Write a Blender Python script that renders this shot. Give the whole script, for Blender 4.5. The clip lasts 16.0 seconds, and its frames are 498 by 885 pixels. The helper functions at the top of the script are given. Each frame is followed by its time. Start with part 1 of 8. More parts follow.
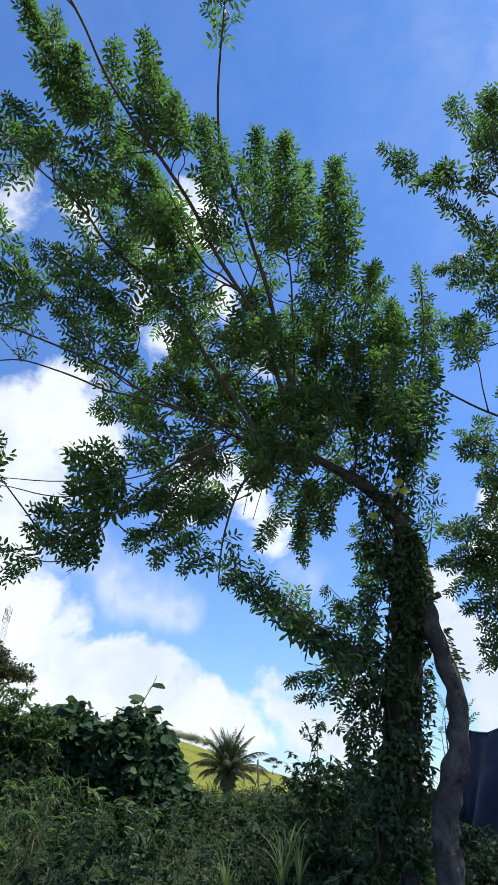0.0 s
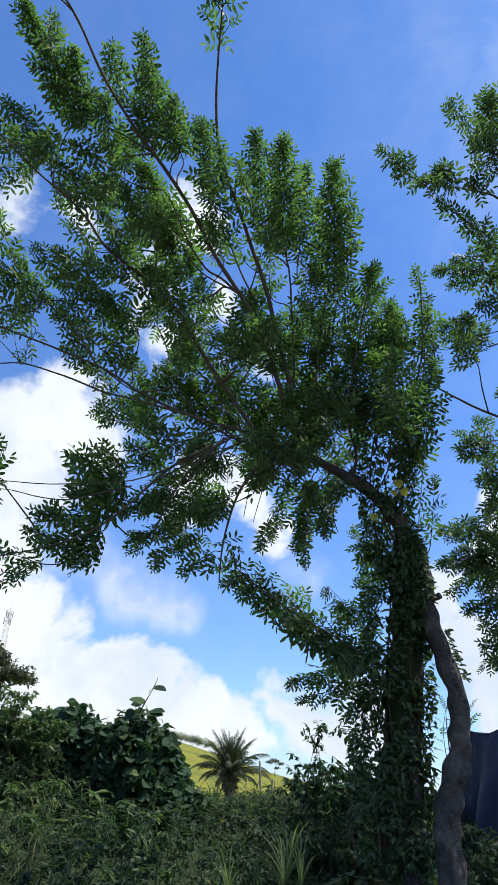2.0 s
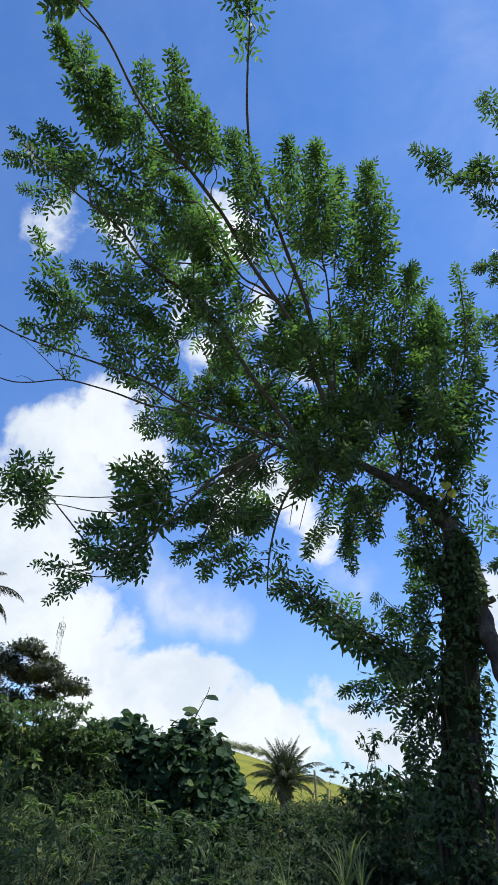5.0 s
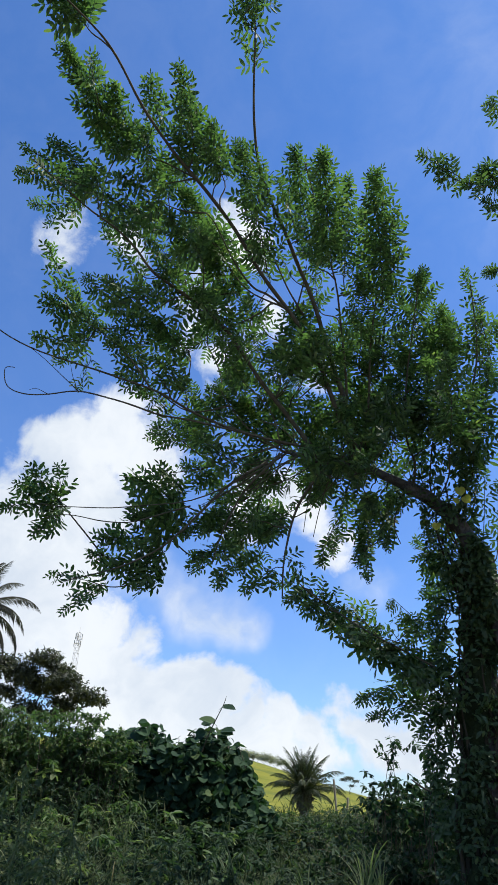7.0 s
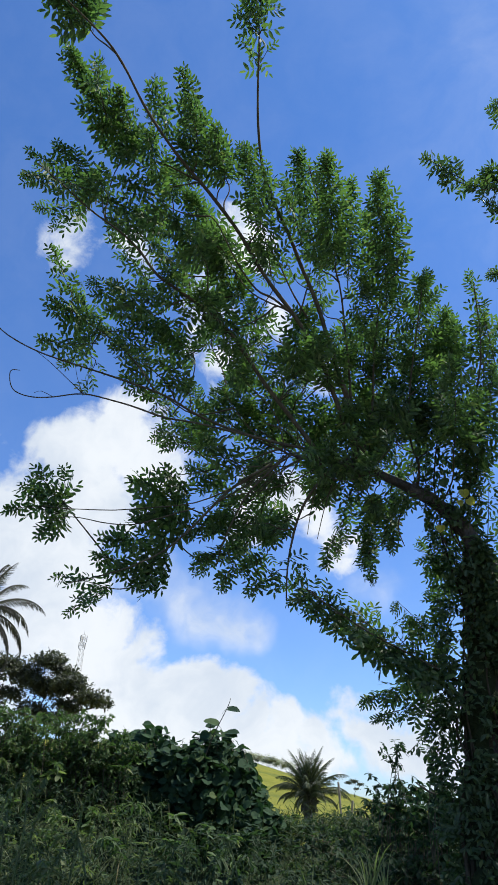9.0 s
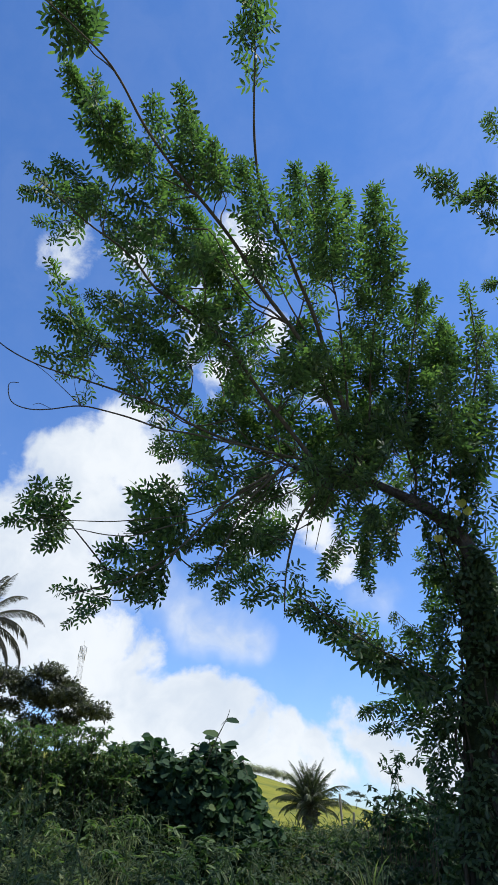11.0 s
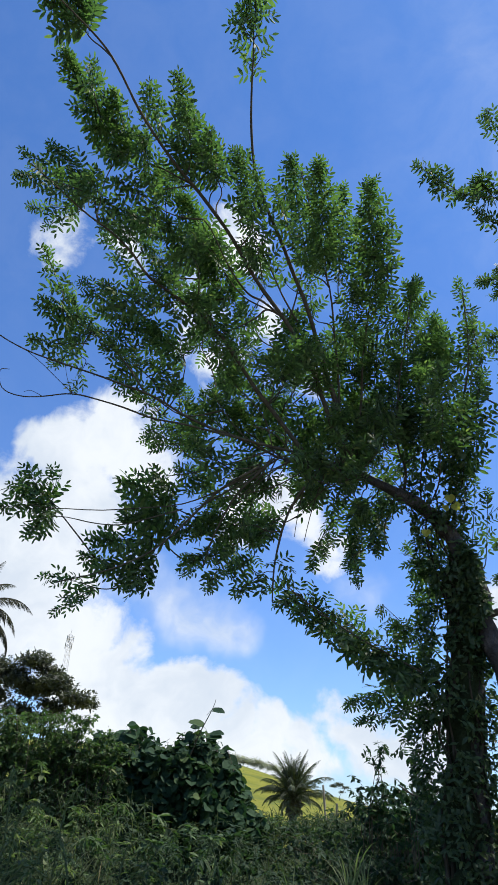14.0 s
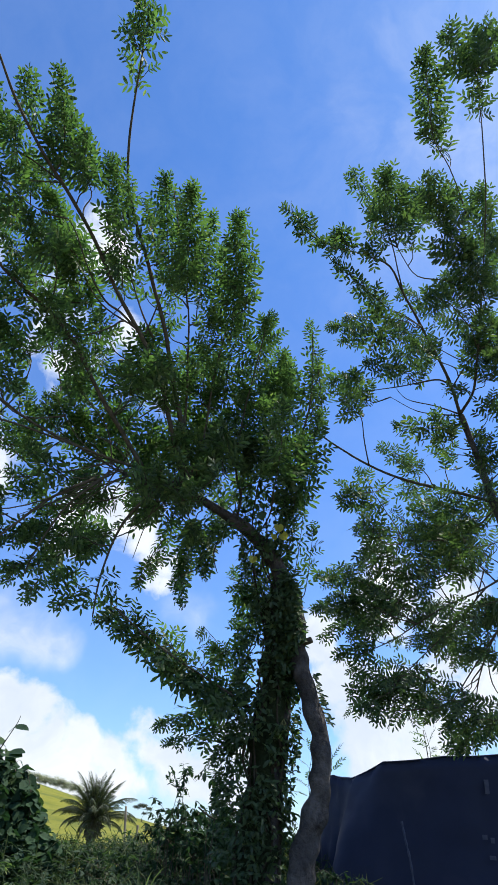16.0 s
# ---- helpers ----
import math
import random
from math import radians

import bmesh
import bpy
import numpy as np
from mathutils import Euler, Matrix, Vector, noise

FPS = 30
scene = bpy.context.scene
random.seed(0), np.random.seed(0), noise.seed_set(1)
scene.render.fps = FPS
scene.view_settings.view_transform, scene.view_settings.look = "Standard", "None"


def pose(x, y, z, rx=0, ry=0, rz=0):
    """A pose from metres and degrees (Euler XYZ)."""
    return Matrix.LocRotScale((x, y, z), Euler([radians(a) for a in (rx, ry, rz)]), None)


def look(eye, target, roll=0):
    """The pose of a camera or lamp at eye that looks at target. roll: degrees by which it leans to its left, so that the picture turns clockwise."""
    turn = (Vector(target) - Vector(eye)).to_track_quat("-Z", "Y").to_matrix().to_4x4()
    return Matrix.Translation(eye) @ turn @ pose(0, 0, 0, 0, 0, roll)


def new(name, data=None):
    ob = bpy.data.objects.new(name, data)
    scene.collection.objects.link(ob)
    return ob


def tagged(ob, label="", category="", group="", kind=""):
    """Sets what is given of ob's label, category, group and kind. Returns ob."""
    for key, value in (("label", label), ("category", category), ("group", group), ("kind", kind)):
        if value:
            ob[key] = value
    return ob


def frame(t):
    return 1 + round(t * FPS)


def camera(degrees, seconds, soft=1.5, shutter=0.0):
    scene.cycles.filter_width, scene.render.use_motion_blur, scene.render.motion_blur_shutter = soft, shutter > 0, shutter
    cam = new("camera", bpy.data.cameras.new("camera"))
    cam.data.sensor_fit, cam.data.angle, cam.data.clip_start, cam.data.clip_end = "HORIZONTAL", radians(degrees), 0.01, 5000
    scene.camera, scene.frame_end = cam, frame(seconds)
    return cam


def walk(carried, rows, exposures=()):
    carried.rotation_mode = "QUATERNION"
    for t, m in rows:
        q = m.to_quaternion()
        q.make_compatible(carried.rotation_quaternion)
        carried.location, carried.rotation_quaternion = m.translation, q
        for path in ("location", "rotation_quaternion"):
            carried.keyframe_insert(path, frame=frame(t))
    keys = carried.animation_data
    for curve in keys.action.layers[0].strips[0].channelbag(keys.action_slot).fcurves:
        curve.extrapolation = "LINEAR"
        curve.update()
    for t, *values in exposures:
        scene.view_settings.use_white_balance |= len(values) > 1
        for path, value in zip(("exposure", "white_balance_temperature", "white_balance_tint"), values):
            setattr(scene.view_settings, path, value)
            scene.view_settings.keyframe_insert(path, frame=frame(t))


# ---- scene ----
# The camera: a phone held at head height that sways a few centimetres and turns
cam = camera(40.0, 16.0, soft=1.1)
PATH = [
    (0.0, -0.000, 0.000, 1.500, 116.83, -3.68, -1.86),
    (0.5, -0.000, 0.003, 1.500, 116.72, -3.62, -1.65),
    (1.0, -0.002, 0.003, 1.501, 116.69, -3.68, -1.74),
    (1.5, 0.001, -0.001, 1.502, 116.97, -3.68, -1.53),
    (2.0, 0.003, -0.002, 1.503, 116.93, -3.46, -1.71),
    (2.5, 0.004, -0.000, 1.500, 117.01, -3.54, -1.43),
    (3.0, 0.003, 0.000, 1.499, 116.75, -3.59, -1.00),
    (3.5, 0.001, 0.002, 1.498, 116.63, -3.44, 0.09),
    (4.0, -0.001, 0.001, 1.500, 116.87, -3.57, 0.36),
    (4.5, -0.002, 0.005, 1.504, 117.17, -3.30, 1.17),
    (5.0, 0.000, -0.000, 1.507, 117.29, -3.23, 2.42),
    (7.5, 0.007, -0.007, 1.506, 117.94, -2.91, 3.96),
    (8.0, 0.006, -0.009, 1.506, 117.95, -2.90, 4.08),
    (8.5, 0.010, -0.014, 1.506, 118.08, -2.91, 4.07),
    (9.0, 0.010, -0.016, 1.503, 118.04, -3.09, 4.19),
    (11.5, 0.024, -0.037, 1.502, 118.93, -2.84, 4.27),
    (12.0, 0.021, -0.037, 1.498, 118.70, -3.09, 4.08),
    (12.5, 0.016, -0.039, 1.498, 118.55, -3.22, 4.05),
    (13.0, 0.016, -0.042, 1.497, 118.36, -3.51, 4.02),
    (13.5, 0.019, -0.041, 1.496, 118.41, -3.35, 3.94),
    (14.0, 0.023, -0.036, 1.495, 118.27, -3.47, 3.07),
    (14.5, 0.027, -0.039, 1.498, 119.54, -3.98, -2.08),
    (15.0, 0.035, -0.045, 1.502, 119.94, -4.20, -6.49),
    (15.5, 0.044, -0.053, 1.503, 120.95, -3.54, -9.45),
    (16.0, 0.046, -0.054, 1.503, 120.49, -3.07, -11.46),
]
walk(cam, [(t, pose(x, y, z, rx, ry, rz)) for t, x, y, z, rx, ry, rz in PATH], [(0.0, 0.68), (5.0, 0.61), (8.0, 0.54), (13.0, 0.54), (16.0, 0.70)])

# ---- daylight: blue sky with cumulus, sun high beside the second tree ----
SUN_AZ, SUN_EL = 82.0, 60.0          # degrees from +y towards +x, and above the horizon
SUN_DIR = Vector((math.sin(radians(SUN_AZ)) * math.cos(radians(SUN_EL)),
                  math.cos(radians(SUN_AZ)) * math.cos(radians(SUN_EL)), math.sin(radians(SUN_EL))))
sun = new("sun", bpy.data.lights.new("sun", "SUN"))
sun.data.energy, sun.data.angle, sun.data.color = 4.8, radians(0.53), (1.0, 0.94, 0.84)
sun.matrix_world = look(SUN_DIR * 50, (0, 0, 0))


class Nodes:
    """Short-hand for building a node tree."""

    def __init__(self, tree):
        self.tree = tree
        tree.nodes.clear()

    def add(self, kind, **values):
        node = self.tree.nodes.new(kind)
        for key, value in values.items():
            setattr(node, key, value)
        return node

    def link(self, a, b):
        self.tree.links.new(a, b)

    def put(self, socket, value):
        if isinstance(value, bpy.types.NodeSocket):
            self.link(value, socket)
        else:
            socket.default_value = value

    def math(self, op, a, b=0.0, c=0.0, clamp=False):
        node = self.add("ShaderNodeMath", operation=op, use_clamp=clamp)
        for s, v in zip(node.inputs, (a, b, c)):
            self.put(s, v)
        return node.outputs[0]

    def span(self, value, a, b, c=0.0, d=1.0, smooth=False):
        node = self.add("ShaderNodeMapRange", interpolation_type="SMOOTHSTEP" if smooth else "LINEAR")
        for s, v in zip(node.inputs, (value, a, b, c, d)):
            self.put(s, v)
        return node.outputs[0]

    def mix(self, fac, a, b, blend="MIX"):
        node = self.add("ShaderNodeMix", data_type="RGBA", blend_type=blend)
        self.put(node.inputs[0], fac)
        self.put(node.inputs[6], a if isinstance(a, bpy.types.NodeSocket) else (*a, 1))
        self.put(node.inputs[7], b if isinstance(b, bpy.types.NodeSocket) else (*b, 1))
        return node.outputs[2]

    def noise(self, vector, scale, detail=4.0, rough=0.55, distortion=0.0):
        node = self.add("ShaderNodeTexNoise")
        if vector is not None:
            self.link(vector, node.inputs["Vector"])
        node.inputs["Scale"].default_value = scale
        node.inputs["Detail"].default_value = detail
        node.inputs["Roughness"].default_value = rough
        node.inputs["Distortion"].default_value = distortion
        return node.outputs[0]


def heading(az, el):
    a, e = radians(az), radians(el)
    return (math.sin(a) * math.cos(e), math.cos(a) * math.cos(e), math.sin(e))


def build_sky():
    world = bpy.data.worlds.new("daylight_sky")
    scene.world = world
    world.use_nodes = True
    n = Nodes(world.node_tree)
    sky = n.add("ShaderNodeTexSky", sky_type="NISHITA", sun_disc=False)
    sky.sun_elevation, sky.sun_rotation = radians(SUN_EL), radians(SUN_AZ)
    sky.altitude, sky.air_density, sky.dust_density, sky.ozone_density = 100, 1.0, 0.35, 2.5
    way = n.add("ShaderNodeTexCoord").outputs["Generated"]
    # cumulus: round heaps whose rims are broken up by noise; (azimuth, elevation, radius in degrees, thickness)
    heaps = (
        (-26.1, 21.0, 3.2, 1.0), (-22.8, 17.9, 4.7, 1.1), (-21.7, 26.3, 3.4, 1.0), (-18.4, 27.8, 3.2, 1.0),
        (-15.3, 26.3, 3.0, 0.95), (-19.4, 22.0, 4.3, 1.05), (-22.2, 12.7, 4.7, 1.1), (-19.6, 15.6, 3.4, 1.0),
        (-17.7, 9.4, 4.1, 1.1), (-13.9, 8.0, 3.7, 1.1), (-10.0, 5.9, 3.3, 1.1), (-12.6, 4.8, 3.9, 1.1),
        (-6.1, 4.0, 3.2, 1.05), (-3.0, 3.0, 3.0, 1.0), (-10.9, 44.7, 2.6, 0.62), (-6.7, 43.2, 2.4, 0.7), (-11.0, 38.9, 2.8, 0.62), (-9.3, 35.0, 3.0, 0.66), (-4.1, 37.0, 2.6, 0.6), (-0.6, 34.2, 2.6, 0.62), (-13.1, 35.9, 2.4, 0.5), (-9.2, 7.7, 2.6, 1.0), (-6.6, 6.6, 2.3, 1.0), (-4.2, 5.6, 2.0, 1.0), (-2.2, 5.3, 1.8, 0.95),
        (-14.3, 9.6, 2.8, 1.0), (-11.9, 8.0, 2.3, 1.0),
        (0.9, 3.7, 2.6, 0.95), (4.9, 5.3, 2.4, 0.95), (7.6, 5.0, 2.9, 1.0),
        (10.9, 5.1, 3.4, 1.0), (3.5, 6.4, 1.7, 0.7), (-9.3, 34.5, 2.6, 0.8), (-8.2, 43.7, 2.6, 0.8),
        (-12.8, 45.0, 1.7, 0.6), (-12.3, 37.9, 2.2, 0.7), (-24.0, 42.3, 3.4, 0.56), (-19.3, 42.0, 2.2, 0.7),
        (-5.4, 22.9, 3.4, 1.0), (-1.3, 22.6, 3.0, 1.0), (1.3, 21.0, 2.4, 0.9),
        (-31.5, 19.0, 6.5, 1.0), (-35.0, 12.0, 7.3, 1.0), (-26.8, 7.2, 5.2, 1.0), (17.2, 14.8, 2.4, 0.95),
        (18.5, 11.8, 3.0, 1.0), (20.6, 8.2, 3.4, 1.0), (23.3, 11.1, 2.4, 0.85), (26.9, 12.8, 2.6, 0.8),
        (29.0, 12.3, 2.6, 0.8), (22.4, 18.8, 3.4, 1.0), (27.4, 17.8, 3.0, 0.95), (24.8, 8.3, 3.4, 0.9),
        (30.7, 9.9, 3.4, 0.9), (36.2, 8.8, 5.2, 0.9), (42.1, 11.5, 6.0, 0.8),
    )
    wob = n.add("ShaderNodeTexNoise", noise_dimensions="3D")
    n.link(way, wob.inputs["Vector"])
    wob.inputs["Scale"].default_value, wob.inputs["Detail"].default_value = 7.0, 4.0
    off = n.add("ShaderNodeVectorMath", operation="MULTIPLY_ADD")
    n.link(wob.outputs["Color"], off.inputs[0])
    off.inputs[1].default_value, off.inputs[2].default_value = (0.16, 0.16, 0.16), (-0.08, -0.08, -0.08)
    bent = n.add("ShaderNodeVectorMath", operation="ADD")
    n.link(way, bent.inputs[0])
    n.link(off.outputs[0], bent.inputs[1])
    puff = n.noise(way, 22.0, 8.0, 0.62, 0.3)
    # unseen fair-weather cumulus added all round beyond the view, for fill light
    rng = random.Random(3)
    for k in range(16):
        heaps += ((50.0 + 15.5 * k, rng.uniform(8, 46), rng.uniform(6, 11), 1.0),)
    total = None
    for az, el, radius, thick in heaps:
        dist = n.add("ShaderNodeVectorMath", operation="DISTANCE")
        n.link(bent.outputs[0], dist.inputs[0])
        dist.inputs[1].default_value = heading(az, el)
        r = 2 * math.sin(radians(radius) / 2)
        v = n.span(dist.outputs["Value"], r * 1.6, r * 0.3, 0.0, thick)
        total = v if total is None else n.math("SMOOTH_MAX", total, v, 0.18)
    rag = n.math("MULTIPLY", n.math("SUBTRACT", puff, 0.5), 1.1)
    dens = n.math("ADD", total, n.math("MULTIPLY", rag, n.span(total, 0.02, 0.40, 0.0, 0.9)))
    cover = n.span(dens, 0.30, 0.74, smooth=True)
    # thin veils drawn out between the heaps; the last paints the sunward glow
    veil = None
    for az, el, radius, thick in ((-14.9, 15.3, 2.0, 0.50), (-12.9, 14.9, 2.1, 0.58), (-10.6, 14.3, 2.2, 0.64), (-8.3, 13.8, 2.3, 0.74),
                                  (-6.2, 13.4, 2.2, 0.84), (-4.2, 12.8, 1.7, 0.78), (3.7, 17.2, 1.9, 0.34), (6.3, 16.6, 2.0, 0.40),
                                  (40.0, 52.0, 14.0, 0.30)):
        dist = n.add("ShaderNodeVectorMath", operation="DISTANCE")
        n.link(bent.outputs[0], dist.inputs[0])
        dist.inputs[1].default_value = heading(az, el)
        v = n.span(dist.outputs["Value"], 3.0 * math.sin(radians(radius)) / 2 * 1.2, 0.0, 0.0, thick, True)
        veil = v if veil is None else n.math("SMOOTH_MAX", veil, v, 0.10)
    veil = n.math("MULTIPLY", veil, n.span(n.noise(bent.outputs[0], 12.0, 6.0, 0.6), 0.32, 0.66, 0.55, 1.15))
    cover = n.math("MAXIMUM", cover, veil)
    shade = n.span(n.noise(bent.outputs[0], 6.0, 6.0, 0.6), 0.35, 0.68, smooth=True)
    white = n.mix(shade, (5.2, 5.8, 6.6), (6.9, 7.25, 7.6))
    rise = n.add("ShaderNodeSeparateXYZ")
    n.link(way, rise.inputs[0])
    hue = n.mix(n.span(rise.outputs[2], 0.05, 0.75), (0.77, 0.98, 1.38), (0.53, 0.97, 1.52))
    tint = n.mix(1.0, sky.outputs[0], hue, "MULTIPLY")
    both = n.mix(n.math("MULTIPLY", cover, 0.97), tint, white)
    back = n.add("ShaderNodeBackground")
    n.link(both, back.inputs[0])
    back.inputs[1].default_value = 0.092
    n.link(back.outputs[0], n.add("ShaderNodeOutputWorld").inputs[0])


build_sky()


# ---- materials ----
def material(name):
    mat = bpy.data.materials.new(name)
    mat.use_nodes = True
    return mat, Nodes(mat.node_tree)


def leaf_material(name, dark, light, yellow, through_share=0.42, gloss=0.42, sheen=0.6):
    """Leaf: colour differs leaf by leaf and blotch by blotch; light shines through the blade."""
    mat, n = material(name)
    per_leaf = n.add("ShaderNodeNewGeometry").outputs["Random Per Island"]
    per_thing = n.add("ShaderNodeObjectInfo").outputs["Random"]
    where = n.add("ShaderNodeTexCoord").outputs["Object"]
    mixed = n.math("FRACT", n.math("ADD", per_leaf, per_thing))
    colour = n.mix(n.span(mixed, 0.0, 0.9), dark, light)
    colour = n.mix(n.span(mixed, 0.94, 1.0, 0.0, 0.8), colour, yellow)
    colour = n.mix(n.span(n.noise(where, 60.0, 3.0), 0.35, 0.75, 0.0, 0.35), colour, [c * 0.55 for c in dark])
    b = n.add("ShaderNodeBsdfPrincipled")
    n.link(colour, b.inputs["Base Color"])
    b.inputs["Roughness"].default_value = gloss
    b.inputs["Specular IOR Level"].default_value = sheen
    t = n.add("ShaderNodeBsdfTranslucent")
    n.link(n.mix(1.0, colour, (1.20, 1.48, 0.76), "MULTIPLY"), t.inputs[0])
    bump = n.add("ShaderNodeBump")
    bump.inputs["Strength"].default_value, bump.inputs["Distance"].default_value = 0.3, 0.002
    n.link(n.noise(where, 220.0, 2.0), bump.inputs["Height"])
    n.link(bump.outputs[0], b.inputs["Normal"])
    m = n.add("ShaderNodeMixShader")
    m.inputs[0].default_value = through_share
    n.link(b.outputs[0], m.inputs[1])
    n.link(t.outputs[0], m.inputs[2])
    n.link(m.outputs[0], n.add("ShaderNodeOutputMaterial").inputs[0])
    return mat


def rough_material(name, dark, light, scale, rough=0.85, bump_scale=60.0, bump=0.5, depth=0.01, stain=None, stain_scale=2.0, stretch=(1, 1, 1), beyond=None):
    """Opaque surface with two scales of variation and relief."""
    mat, n = material(name)
    where = n.add("ShaderNodeTexCoord").outputs["Object"]
    mapped = n.add("ShaderNodeMapping")
    n.link(where, mapped.inputs[0])
    mapped.inputs["Scale"].default_value = stretch
    where = mapped.outputs[0]
    colour = n.mix(n.span(n.noise(where, scale, 6.0, 0.6), 0.3, 0.7), dark, light)
    if stain:
        colour = n.mix(n.span(n.noise(where, stain_scale, 4.0, 0.6, 0.6), 0.48, 0.66), colour, stain)
    if beyond:
        # earth gives way to darker soil along a ragged line across y
        split = n.add("ShaderNodeSeparateXYZ")
        n.link(where, split.inputs[0])
        reach = n.math("ADD", split.outputs[1], n.math("MULTIPLY", n.math("SUBTRACT", n.noise(where, 1.3, 6.0, 0.65), 0.5), 2.4))
        other = n.mix(n.span(n.noise(where, 3.0, 6.0, 0.6), 0.3, 0.7), beyond[2], beyond[3])
        colour = n.mix(n.span(reach, beyond[0], beyond[1]), colour, other)
    b = n.add("ShaderNodeBsdfPrincipled")
    n.link(colour, b.inputs["Base Color"])
    n.link(n.span(n.noise(where, scale * 2.3, 3.0), 0.3, 0.7, rough - 0.12, min(1.0, rough + 0.1)), b.inputs["Roughness"])
    b.inputs["Specular IOR Level"].default_value = 0.15
    bp = n.add("ShaderNodeBump")
    bp.inputs["Strength"].default_value, bp.inputs["Distance"].default_value = bump, depth
    n.link(n.noise(where, bump_scale, 5.0, 0.6), bp.inputs["Height"])
    n.link(bp.outputs[0], b.inputs["Normal"])
    n.link(b.outputs[0], n.add("ShaderNodeOutputMaterial").inputs[0])
    return mat


LEAF = leaf_material("pinnate_leaf", (0.034, 0.066, 0.031), (0.108, 0.190, 0.062), (0.23, 0.26, 0.10), 0.48, 0.60, 0.7)
LEAF_FAR = leaf_material("second_tree_leaf", (0.030, 0.062, 0.030), (0.090, 0.140, 0.052), (0.17, 0.19, 0.07), 0.50, 0.5, 0.6)
CREEPER_LEAF = leaf_material("creeper_leaf", (0.030, 0.062, 0.030), (0.075, 0.122, 0.050), (0.15, 0.18, 0.05), 0.45, 0.55, 0.5)
YELLOW_LEAF = leaf_material("yellowed_leaf", (0.40, 0.36, 0.05), (0.52, 0.46, 0.08), (0.4, 0.34, 0.1), 0.60)
HEART_LEAF = leaf_material("heart_leaf", (0.018, 0.044, 0.025), (0.040, 0.080, 0.038), (0.11, 0.15, 0.05), 0.26, 0.75, 0.15)
SHRUB_LEAF = leaf_material("shrub_leaf", (0.044, 0.086, 0.032), (0.096, 0.150, 0.058), (0.16, 0.18, 0.07), 0.43, 0.6, 0.30)
WEED_LEAF = leaf_material("weed_leaf", (0.022, 0.047, 0.027), (0.049, 0.080, 0.042), (0.10, 0.11, 0.06), 0.38, 0.7, 0.20)
PALE_WEED = leaf_material("pale_weed_leaf", (0.085, 0.122, 0.056), (0.150, 0.184, 0.088), (0.26, 0.25, 0.12), 0.48, 0.6, 0.3)
GRASS = leaf_material("grass_blade", (0.036, 0.058, 0.026), (0.078, 0.098, 0.044), (0.18, 0.15, 0.08), 0.42, 0.65, 0.3)
PALM_LEAF = leaf_material("palm_frond", (0.050, 0.066, 0.036), (0.095, 0.110, 0.064), (0.18, 0.16, 0.09), 0.30, 0.5, 0.4)
DRY_FROND = leaf_material("dry_palm_frond", (0.060, 0.058, 0.052), (0.105, 0.10, 0.088), (0.13, 0.12, 0.10), 0.25, 0.8, 0.2)
FAR_LEAF = leaf_material("far_tree_leaf", (0.054, 0.060, 0.048), (0.090, 0.098, 0.074), (0.11, 0.11, 0.08), 0.25, 0.6, 0.4)
# ridge leaves paled to grey, so the colour carries the distance haze
HAZED_RIDGE_LEAF = leaf_material("hazed_ridge_leaf", (0.27, 0.265, 0.26), (0.38, 0.37, 0.36), (0.36, 0.34, 0.32), 0.45, 0.8, 0.2)
BARK = rough_material("grey_brown_bark", (0.027, 0.027, 0.028), (0.082, 0.077, 0.074), 14.0, 0.85, 26.0, 1.0, 0.035, (0.112, 0.106, 0.100), 6.0, (1, 1, 0.9))
TWIG = rough_material("young_twig_bark", (0.045, 0.040, 0.028), (0.10, 0.09, 0.065), 25.0, 0.9, 80.0, 0.4, 0.004)
VINE_BARK = rough_material("vine_stem_bark", (0.030, 0.028, 0.020), (0.070, 0.062, 0.045), 20.0, 0.85, 60.0, 0.5, 0.005)
PALM_BARK = rough_material("palm_trunk_bark", (0.12, 0.10, 0.08), (0.26, 0.23, 0.19), 6.0, 0.9, 20.0, 0.6, 0.02, None, 2.0, (1, 1, 4))
SOIL = rough_material("weedy_soil", (0.045, 0.040, 0.022), (0.085, 0.080, 0.040), 3.0, 0.95, 25.0, 0.7, 0.03, (0.05, 0.075, 0.022), 1.2)
# pale unseen earth by the camera, added to bounce light up under leaves
BOUNCE_EARTH = rough_material("bounce_earth", (0.13, 0.11, 0.085), (0.20, 0.175, 0.135), 2.0, 0.95, 30.0, 0.6, 0.02, (0.10, 0.10, 0.06), 0.7, beyond=(1.4, 2.0, (0.045, 0.040, 0.022), (0.085, 0.080, 0.040)))
# near-black green that paints shade into the gaps between leaves
SHADE_FILL = rough_material("matted_growth", (0.014, 0.024, 0.011), (0.034, 0.052, 0.022), 9.0, 0.95, 40.0, 0.9, 0.04)
PASTURE = rough_material("sunlit_pasture", (0.120, 0.130, 0.013), (0.172, 0.172, 0.022), 0.35, 0.95, 2.0, 0.6, 0.2, (0.070, 0.090, 0.015), 0.12)
GALVANISED = rough_material("galvanised_steel", (0.38, 0.36, 0.35), (0.52, 0.50, 0.48), 2.0, 0.5, 20.0, 0.1, 0.002)
POST_WOOD = rough_material("weathered_post_wood", (0.13, 0.11, 0.085), (0.26, 0.23, 0.19), 9.0, 0.9, 40.0, 0.6, 0.01, None, 2.0, (1, 1, 0.2))
TARP = rough_material("navy_tarpaulin", (0.014, 0.019, 0.042), (0.022, 0.029, 0.060), 1.5, 0.6, 300.0, 0.15, 0.002, (0.034, 0.040, 0.068), 1.1)
TARP_FRAY = rough_material("frayed_tarpaulin_edge", (0.045, 0.052, 0.080), (0.085, 0.092, 0.125), 20.0, 0.8, 90.0, 0.3, 0.003)


